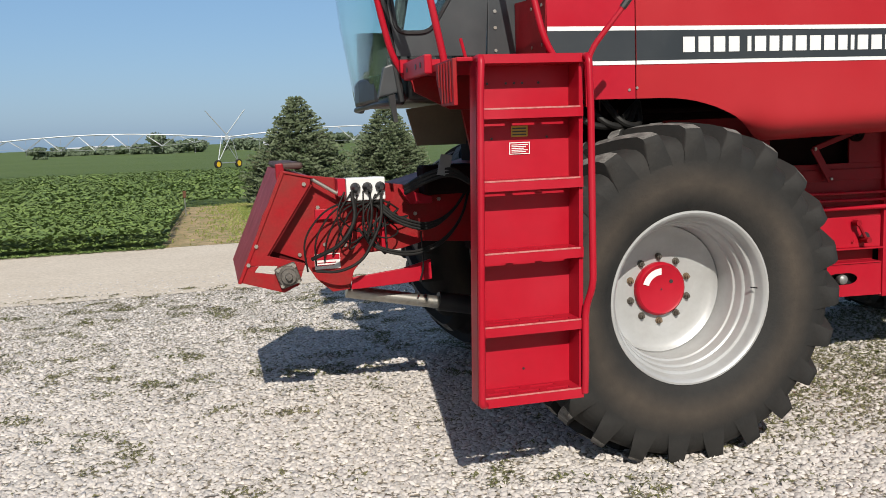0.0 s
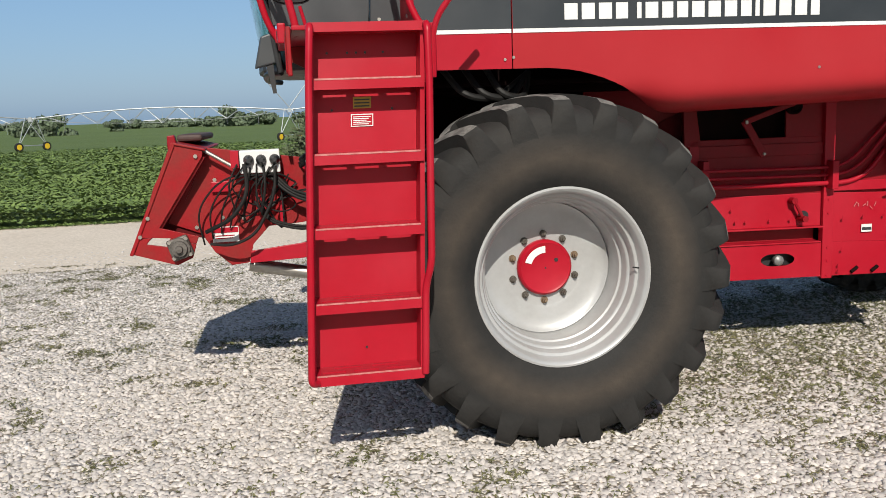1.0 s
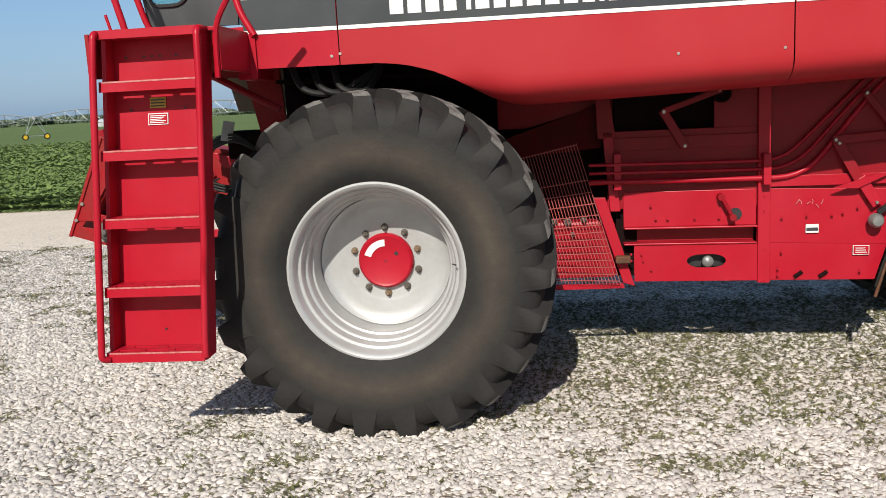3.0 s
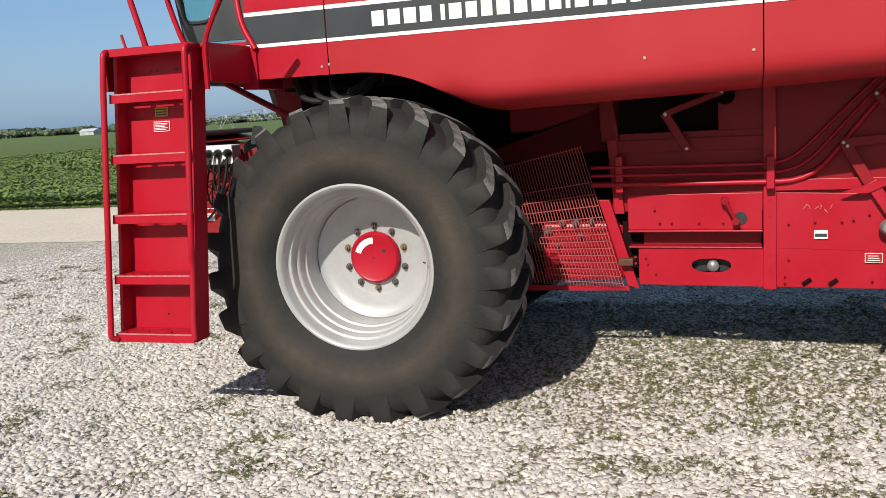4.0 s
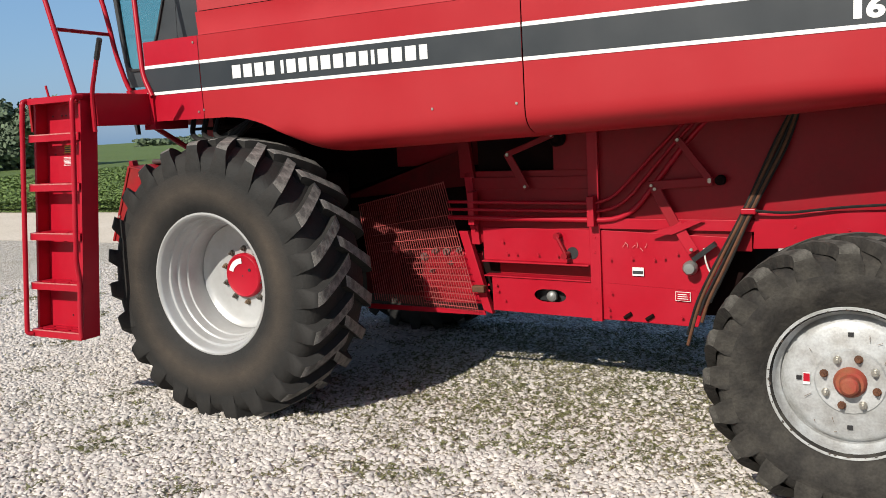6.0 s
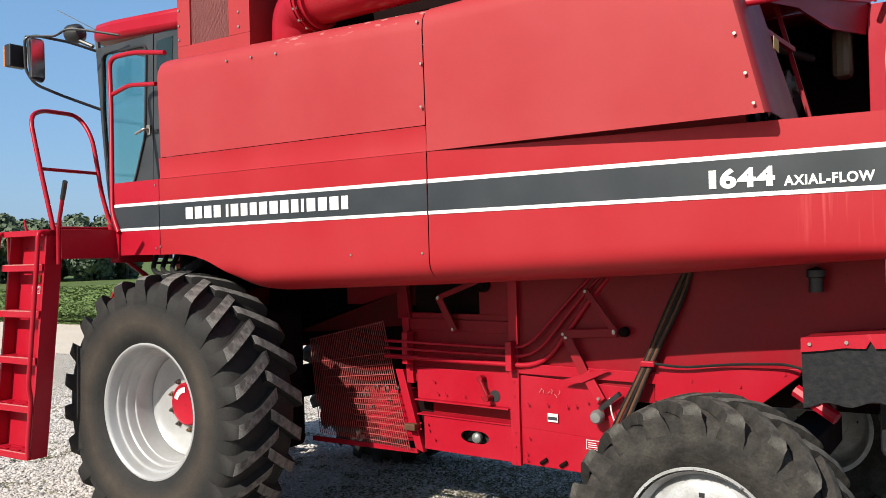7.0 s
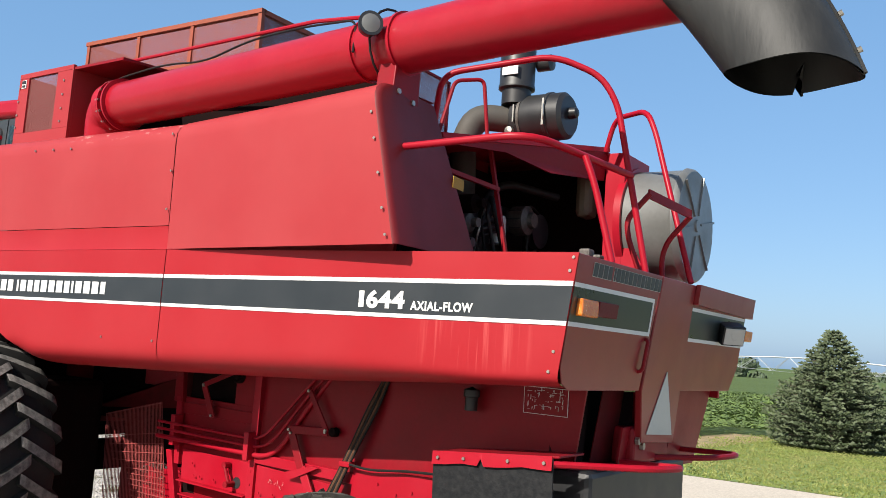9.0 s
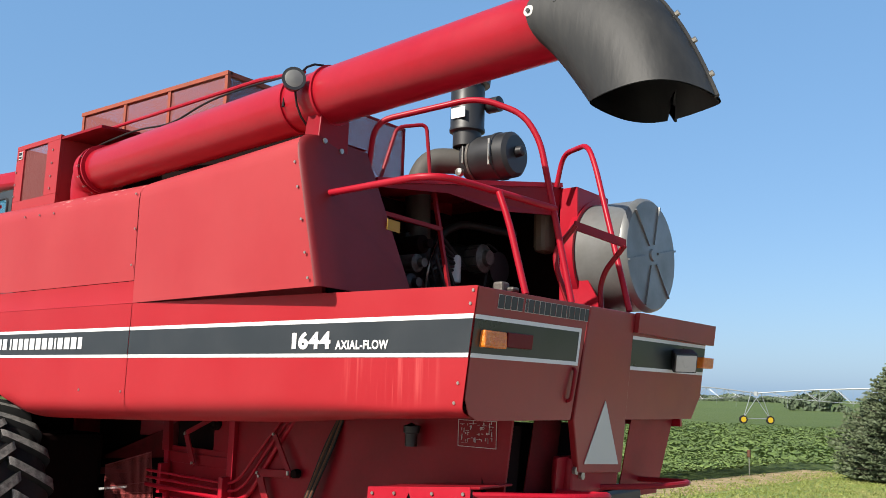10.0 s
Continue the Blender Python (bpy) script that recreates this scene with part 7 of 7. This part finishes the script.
def stone_keep(x, y, rg):
    d = np.interp(y, (-2.1, 1.0, 3.0, 5.5, 9.5), (1.0, 1.0, 0.42, 0.16, 0.07))
    d = d * np.clip((x + 6.2 + 0.45 * y) / 2.0, 0, 1) * np.clip((5.6 - x) / 1.6, 0, 1) * np.clip(1 + np.minimum(y + 0.6, 0) * np.maximum(np.maximum(-2.0 - x, x - 3.2), 0) * 2, 0, 1)
    d = d * np.clip((y + 2.1) / 0.35, 0, 1)
    # stones thinned in the weeds under the machine, which also deepens its shadow
    under = (x > 0.9) & (x < 5.2) & (y > 0.35) & (y < 3.2)
    return rg.uniform(0, 1, len(x)) < d * np.where(weedy(x, y) > 0.22, 0.75, 1.0) * np.where(under, 0.5, 1.0)


scatter("gravel_stones", 320000, (-7.6, 5.8, -2.2, 9.5), STONE, STONEM, "loose white crushed limestone pieces", "gravel", (0.0095, 0.0235), 3, stone_keep, -0.004, jag=0.20, tilt=0.28)
BLADE = ([(-0.5, 0, 0), (0.5, 0, 0), (0.35, 0.35, 0.9), (-0.25, 0.3, 1.0), (-0.3, 0.0, 0.0), (0.3, 0.25, 0.0), (0.6, -0.35, 0.8), (0.2, -0.45, 0.9)], [(0, 1, 2, 3), (4, 5, 6, 7)])
# small leaves and trailing stems of low weeds
STEM = ([(-0.55, -0.05, 0.1), (-0.50, 0.12, 0.14), (0.15, 0.16, 0.55), (0.2, -0.06, 0.5), (0.1, -0.6, 0.1), (0.26, -0.55, 0.1), (0.16, 0.2, 0.7), (-0.04, 0.18, 0.62), (0.0, 0.0, 0.3), (0.45, 0.30, 0.25), (0.52, 0.48, 0.3), (0.0, 0.16, 0.42)], [(0, 1, 2, 3), (4, 5, 6, 7), (8, 9, 10, 11)])
WEEDM = material("low_weed_leaves", (0.140, 0.145, 0.060), 0.8, vary=0.3, scale=1.2, second=(0.215, 0.190, 0.105), amount=0.8, island=0.6, spec=0.2)


def weed_keep(x, y, rg):
    near = np.clip((x - 0.4) / 2.4, 0, 1) * np.clip((y + 2.4) / 1.4, 0, 1)
    # weeds under the machine, thickened to darken its shadow as well
    under = (x > 0.2) & (x < 5.2) & (y > -0.25) & (y < 2.6)
    p = 0.05 + 0.12 * near + np.clip(weedy(x, y) - 0.04 + 0.18 * near, 0, 0.5) * 1.9
    tuft = np.array([noise.noise(Vector((a * 3.6, b * 3.6, 9.1))) for a, b in zip(x, y)])
    p = p * np.clip(0.25 + 6.0 * tuft, 0.04, 5.0) * np.where((y > 3) | (x < -2.5), 0.6, 1.0) + np.where(under, 0.55, 0.0)
    return rg.uniform(0, 1, len(x)) < np.clip(p, 0, 0.95)


scatter("yard_weeds", 290000, (-6.5, 7.5, -1.6, 8.0), [[(x, y, 0.6 * z) for x, y, z in STEM[0]], STEM[1]], WEEDM, "thin low weeds growing through the gravel", "weeds", (0.014, 0.038), 9, weed_keep, 0.006)
LEAF = ([(0, 0, 0), (0.5, 0.35, 0.25), (0, 1.1, 0.1), (-0.5, 0.35, 0.3), (0, 0, -0.2), (0.45, -0.4, 0.05), (0.0, -1.0, 0.15), (-0.5, -0.3, 0.0)], [(0, 1, 2, 3), (4, 5, 6, 7)])
SOYM = material("soybean_leaves", (0.135, 0.200, 0.052), 0.6, vary=0.3, scale=0.35, second=(0.205, 0.270, 0.092), amount=0.6, island=0.6, spec=0.3)


def soy_keep(x, y, rg):
    ok = (x < -3.3) & (rg.uniform(0, 1, len(x)) < np.clip(1.25 - (y - 14.8) / 22, 0.08, 1))
    return ok


def far_soy_keep(x, y, rg):
    lawn = (x > -3.6) & (y < 33.6)
    return ~lawn & (rg.uniform(0, 1, len(x)) < np.clip(1.15 - (y - 20) / 75, 0.05, 1))


scatter("soybean_plants", 88000, (-34, -3.4, 14.7, 34), LEAF, SOYM, "leafy soybean plants along the field edge", "soybeans", (0.05, 0.115), 5, soy_keep, 0.34)
scatter("soybean_plants", 24000, (-60, -3.4, 14.6, 17), LEAF, SOYM, "leafy soybean plants along the field edge", "soybeans", (0.05, 0.10), 6, soy_keep, 0.14)
scatter("soybean_plants", 16000, (-60, -3.4, 14.35, 14.9), LEAF, SOYM, "low soybean leaves and grass at the field edge", "soybeans", (0.025, 0.06), 16, None, 0.03)
scatter("soybean_plants", 120000, (-75, 14, 17, 95), LEAF, SOYM, "leafy soybean plants across the field", "soybeans", (0.10, 0.22), 7, far_soy_keep, 0.26)
GRASSM = material("grass_blades", (0.24, 0.29, 0.065), 0.7, vary=0.3, scale=1.2, second=(0.40, 0.36, 0.15), amount=0.6, island=0.4)


def lawn_keep(x, y, rg):
    ragged = np.array([noise.noise(Vector((p * 1.6, q * 0.8, 2.0))) for p, q in zip(x, y)])
    return rg.uniform(0, 1, len(x)) < np.clip((x + 2.9 + 1.1 * ragged) / 1.9, 0.05, 1)


scatter("lawn_grass", 56000, (-3.5, 12.5, 14.6, 34), BLADE, GRASSM, "short mown lawn grass", "grass", (0.022, 0.055), 8, lawn_keep, 0.01)

# ---- spruce trees ----
NEEDLE = material("spruce_needles", (0.076, 0.104, 0.046), 0.7, vary=0.4, scale=2.5, second=(0.125, 0.152, 0.075), amount=0.7, island=0.45)
BARK = material("spruce_bark", (0.07, 0.05, 0.035), 0.9, vary=0.4, scale=8)


def spruce(x, y, height, radius, seed, label):
    rg = random.Random(seed)
    z0 = ground_z(x, y)
    tree = tagged(new("spruce_tree"), label, "tree", group="spruces behind the lawn")
    tree.location = (x, y, z0)
    part("trunk", tube([(0, 0, -0.1), (0, 0, height * 0.5), (0, 0, height * 0.97)], lambda t: 0.11 * (1 - t) + 0.01, 0, 8), BARK, tree, smooth=True)
    verts, faces = [], []
    limbs = bmesh.new()
    z = 0.12
    while z < height * 0.985:
        f = z / height
        rad = radius * min(1.0, ((1 - f) / 0.72)) ** 0.85 * (0.84 + 0.16 * min(1, f * 6)) + 0.06
        count = max(5, int(20 * (1 - f) + 6))
        for k in range(count):
            th = 2 * math.pi * (k + rg.random()) / count
            rr = rad * rg.uniform(0.80, 1.10)
            c, s = math.cos(th), math.sin(th)
            if k % 3 == 0:
                tube([(0, 0, z), (c * rr * 0.9, s * rr * 0.9, z + rr * 0.10)], 0.010, 0, 3, limbs, False)
            n = max(5, int(rr / 0.075))
            for j in range(n):
                u = (j + 1) / n
                if u < 0.35:
                    continue
                d = rr * u
                zz = z - 0.10 * rr * u + 0.16 * rr * u * u + rg.uniform(-0.03, 0.03)
                spread = 0.10 * rr * (1.1 - u) + 0.05
                for side in (-1, 0, 1):
                    px = c * d - s * side * spread + rg.uniform(-0.03, 0.03)
                    py = s * d + c * side * spread + rg.uniform(-0.03, 0.03)
                    ln = rg.uniform(0.09, 0.17)
                    yaw = th + side * 0.8 + rg.uniform(-0.5, 0.5)
                    ux, uy = math.cos(yaw), math.sin(yaw)
                    up = rg.uniform(-0.02, 0.07)
                    w = ln * 0.24
                    b = len(verts)
                    verts += [(px - uy * w, py + ux * w, zz), (px + uy * w, py - ux * w, zz), (px + ux * ln, py + uy * ln, zz + up), (px + ux * ln * 0.4, py + uy * ln * 0.4, zz + 0.05 + up)]
                    faces += [(b, b + 1, b + 2), (b, b + 3, b + 2), (b + 1, b + 3, b + 2)]
        z += 0.17 * (1.0 - 0.45 * f)
    me = bpy.data.meshes.new("crown")
    me.from_pydata(verts, [], faces)
    me.materials.append(NEEDLE)
    ob = new("crown", me)
    ob.parent = tree
    part("branchwork", limbs, BARK, tree)
    return tree


spruce(0.86, 29.2, 4.05, 2.05, 1, "dense green spruce tree with branches to the ground")
spruce(5.1, 33.5, 3.95, 1.95, 2, "bluish green spruce tree beside another spruce")

# ---- far things ----
# distance haze is put into these lighter leaf colours
CROWN = material("haze_lightened_foliage", (0.10, 0.14, 0.08), 0.8, vary=0.4, scale=0.4, second=(0.14, 0.18, 0.11), amount=0.6, island=0.6)


def clump_tree(name, x, y, h, w, seed, label, trunk=True, zoff=0.0):
    rg = random.Random(seed)
    t = tagged(new(name), label, "tree")
    t.location = (x, y, ground_z(x, y) + zoff)
    if trunk:
        part("trunk", tube([(0, 0, -0.3), (0.1, 0, h * 0.35), (0, 0.1, h * 0.7)], lambda u: h * 0.03 * (1 - 0.7 * u), 0, 7), BARK, t)
    verts, faces = [], []
    lobes = [(rg.gauss(0, w * 0.26), rg.gauss(0, w * 0.26), h * rg.uniform(0.14, 0.76), w * rg.uniform(0.18, 0.30)) for _ in range(13)]
    for lx, ly, lz, lr in lobes:
        for _ in range(480 if trunk else 170):
            v = Vector((rg.gauss(0, 1), rg.gauss(0, 1), rg.gauss(0, 1))).normalized() * lr * rg.uniform(0.75, 1.08)
            v.z *= min(1.0, 0.9 * h / w)
            p = Vector((lx, ly, lz)) + v * (1 if v.z > 0 else 0.8)
            s = max(h, 0.62 * w) * rg.uniform(0.045, 0.08) * (0.55 if trunk else 1.0)
            a = Vector((rg.gauss(0, 1), rg.gauss(0, 1), rg.gauss(0, 1))).normalized() * s
            b = v.normalized().cross(a).normalized() * s
            k = len(verts)
            verts += [tuple(p + a), tuple(p + b), tuple(p - a * 0.8), tuple(p - b)]
            faces.append((k, k + 1, k + 2, k + 3))
    me = bpy.data.meshes.new("crown")
    me.from_pydata(verts, [], faces)
    me.materials.append(CROWN)
    ob = new("crown", me)
    ob.parent = t
    return t


def along(az, d, ex=0.0, ey=-4.0):
    return ex + d * math.sin(radians(az)), ey + d * math.cos(radians(az))


rg = random.Random(21)
# dark belt on the far side of the field
for i in range(11):
    x, y = along(-64 + 1.1 * i + rg.uniform(-0.3, 0.3), rg.uniform(140, 165), 4.3)
    clump_tree("deciduous_tree", x, y, rg.uniform(7.5, 10.5), rg.uniform(8, 11), 100 + i, "dark green broadleaf tree in a field belt")
# low tree line along the horizon, with a few taller clumps
FAR = [(-2.7, 400, 11, 13), (-1.6, 410, 8, 12), (-3.9, 420, 6.5, 12), (1.2, 430, 8, 12), (2.4, 420, 8, 9), (-13.9, 322, 9.5, 12), (-10.2, 380, 6, 7)]
FAR += [(-9.4 + 0.95 * i, rg.uniform(430, 480), rg.uniform(4.5, 6.5), rg.uniform(11, 15)) for i in range(7)]
FAR += [(-14.8 - 1.5 * i, rg.uniform(650, 720), rg.uniform(5, 7), rg.uniform(20, 28)) for i in range(8)]
FAR += [(-28.0 - 2.1 * i, rg.uniform(640, 720), rg.uniform(5, 7), rg.uniform(26, 40)) for i in range(10)]
FAR += [(3.5 + 2.4 * i, 560, rg.uniform(7, 9), 26) for i in range(4)]
for i, (az, d, h, w) in enumerate(FAR):
    x, y = along(az, d)
    clump_tree("far_tree", x, y, h, w, 1000 + i, "hazy green broadleaf tree on the horizon", False, -0.16 * h)

SHEDW = material("white_shed_wall", (0.50, 0.51, 0.52), 0.6, vary=0.1, scale=0.5)
SHEDR = material("pale_metal_roof", (0.66, 0.68, 0.70), 0.45, metal=0.2, vary=0.1, scale=0.3)


def shed(az, d, w, dep, h, rise, label):
    x, y = along(az, d)
    s = tagged(new("farm_shed"), label, "building")
    s.location = (x, y, ground_z(x, y))
    part("wall", boxes((-w / 2, w / 2, -dep / 2, dep / 2, -1, h)), SHEDW, s)
    part("roof", prism([(-dep / 2 - 0.4, h), (dep / 2 + 0.4, h), (0, h + rise)], "x", -w / 2 - 0.4, w / 2 + 0.4), SHEDR, s)
    for k in (-0.25, 0.25):
        part("door", boxes((w * k - 1.2, w * k + 1.2, -dep / 2 - 0.08, -dep / 2 - 0.02, 0, h * 0.75)), material("shed_door", (0.4, 0.42, 0.44), 0.6) if "shed_door" not in bpy.data.materials else bpy.data.materials["shed_door"], s)
    return s


shed(-6.6, 620, 16, 9, 1.6, 2.6, "long white farm shed with pale roof")
shed(-7.9, 640, 12, 8, 1.6, 2.2, "white farm shed with pale roof")
shed(-26.0, 400, 8, 6, 2.0, 1.2, "white farm shed at the field edge")
shed(-38.5, 520, 9, 7, 2.0, 1.5, "white farm house on the horizon")
shed(3.6, 430, 8, 6, 2.0, 1.5, "white farm shed behind spruces")

# ---- centre pivot irrigation ----
TOWERS = [(30.0, 103.0), (-0.3, 104.0), (-30.0, 105.1), (-55.0, 118.6), (-80.0, 134.0), (-106.0, 150.0)]


def pivot_tower(x, y, d):
    t = tagged(new("irrigation_tower"), "galvanised centre pivot tower on two yellow-rimmed wheels", "irrigation tower", group="pivot towers")
    n = Vector((0.72, 0.69, 0))  # the wheels stand turned to the line
    t.location = (x, y, ground_z(x, y))
    top = Vector((0, 0, 3.9))
    for s in (-1, 1):
        foot = n * 1.7 * s + Vector((0, 0, 0.65))
        for k in (-1, 1):
            part("leg", tube([foot, top + d * 0.55 * k], 0.05, 0, 6), PIVOT, t)
        c = n * 1.7 * s + Vector((0, 0, 0.52))
        rot = Matrix.Translation(c) @ Matrix.Rotation(math.atan2(n.y, n.x) + math.pi / 2, 4, "Z") @ Matrix.Rotation(math.pi, 4, "Y")
        wh = part("wheel", lathe([(-0.12, 0.0), (-0.13, 0.24), (-0.10, 0.34), (0.10, 0.34), (0.13, 0.24), (0.12, 0.0)], (0, 0, 0), "x", 24), WHEELYEL, t, "yellow wheel")
        wh.matrix_basis = rot
        ty = part("tyre", lathe([(-0.14, 0.34), (-0.17, 0.43), (-0.13, 0.50), (0.13, 0.50), (0.17, 0.43), (0.14, 0.34)], (0, 0, 0), "x", 28, close=True), RUBBER, wh)
    part("base_beam", tube([n * 1.7 + Vector((0, 0, 0.65)), n * -1.7 + Vector((0, 0, 0.65))], 0.06, 0, 6), PIVOT, t)
    part("control_box", boxes((-0.2, 0.2, -0.15, 0.15, 3.4, 3.9)), PIVOT, t)
    return t


def pivot_span(a, b):
    """One arched pipe with its truss below."""
    A, B = Vector((*a, ground_z(*a) + 3.7)), Vector((*b, ground_z(*b) + 3.7))
    s = tagged(new("irrigation_span"), "arched galvanised irrigation pipe with truss rods", "irrigation pipe", group="pivot spans")
    s.location = A
    D = B - A
    d = D.normalized()
    n = Vector((-d.y, d.x, 0)).normalized()
    N = 8
    top = [D * (i / N) + Vector((0, 0, 0.8 * math.sin(math.pi * i / N))) for i in range(N + 1)]
    part("pipe", tube(top, 0.075, 0, 8), PIVOT, s, smooth=True)
    for i in range(1, N):
        c = top[i]
        k = 1.5 * math.sin(math.pi * i / N) + 0.25
        lo = [c + n * 0.7 * e + Vector((0, 0, -k)) for e in (-1, 1)]
        for q in lo:
            for foot in (0.5, -0.5):
                part("truss_strut", tube([c + (top[i + 1] - top[i]) * foot, q], 0.032, 0, 5), PIVOT, s)
        part("truss_strut", tube(lo, 0.03, 0, 5), PIVOT, s)
        part("drop_hose", tube([c, c + Vector((0, 0, -2.0))], 0.016, 0, 5), PIVOT, s)
    for e in (-1, 1):
        low = [top[0]] + [top[i] + n * 0.7 * e + Vector((0, 0, -1.5 * math.sin(math.pi * i / N) - 0.25)) for i in range(1, N)] + [top[N]]
        part("truss_rod", tube(low, 0.02, 0, 5), PIVOT, s)
    return s


pd = (Vector((*TOWERS[2], 0)) - Vector((*TOWERS[1], 0))).normalized()
for x, y in TOWERS:
    pivot_tower(x, y, pd)
for a, b in zip(TOWERS, TOWERS[1:]):
    pivot_span(a, b)
horn = tagged(new("irrigation_boom"), "pair of raised galvanised poles on the pivot tower", "irrigation boom")
horn.location = (*TOWERS[1], ground_z(*TOWERS[1]) + 4.0)
for e in (-1, 1):
    part("pole", tube([(0, 0, 0), (2.3 * e, 0.3, 2.9)], 0.06, 0, 6), PIVOT, horn)

# marker post at the lawn's edge
post = tagged(new("marker_post"), "thin steel marker post with a rusty red top", "post")
post.location = (-3.3, 26.6, ground_z(-3.3, 26.6))
part("stake", tube([(0, 0, -0.1), (0, 0, 0.75)], 0.02, 0, 6), STEEL, post)
part("post_cap", boxes((-0.055, 0.055, -0.04, 0.04, 0.62, 0.86)), RUST, post, "rusty red cap", bevel=0.02)
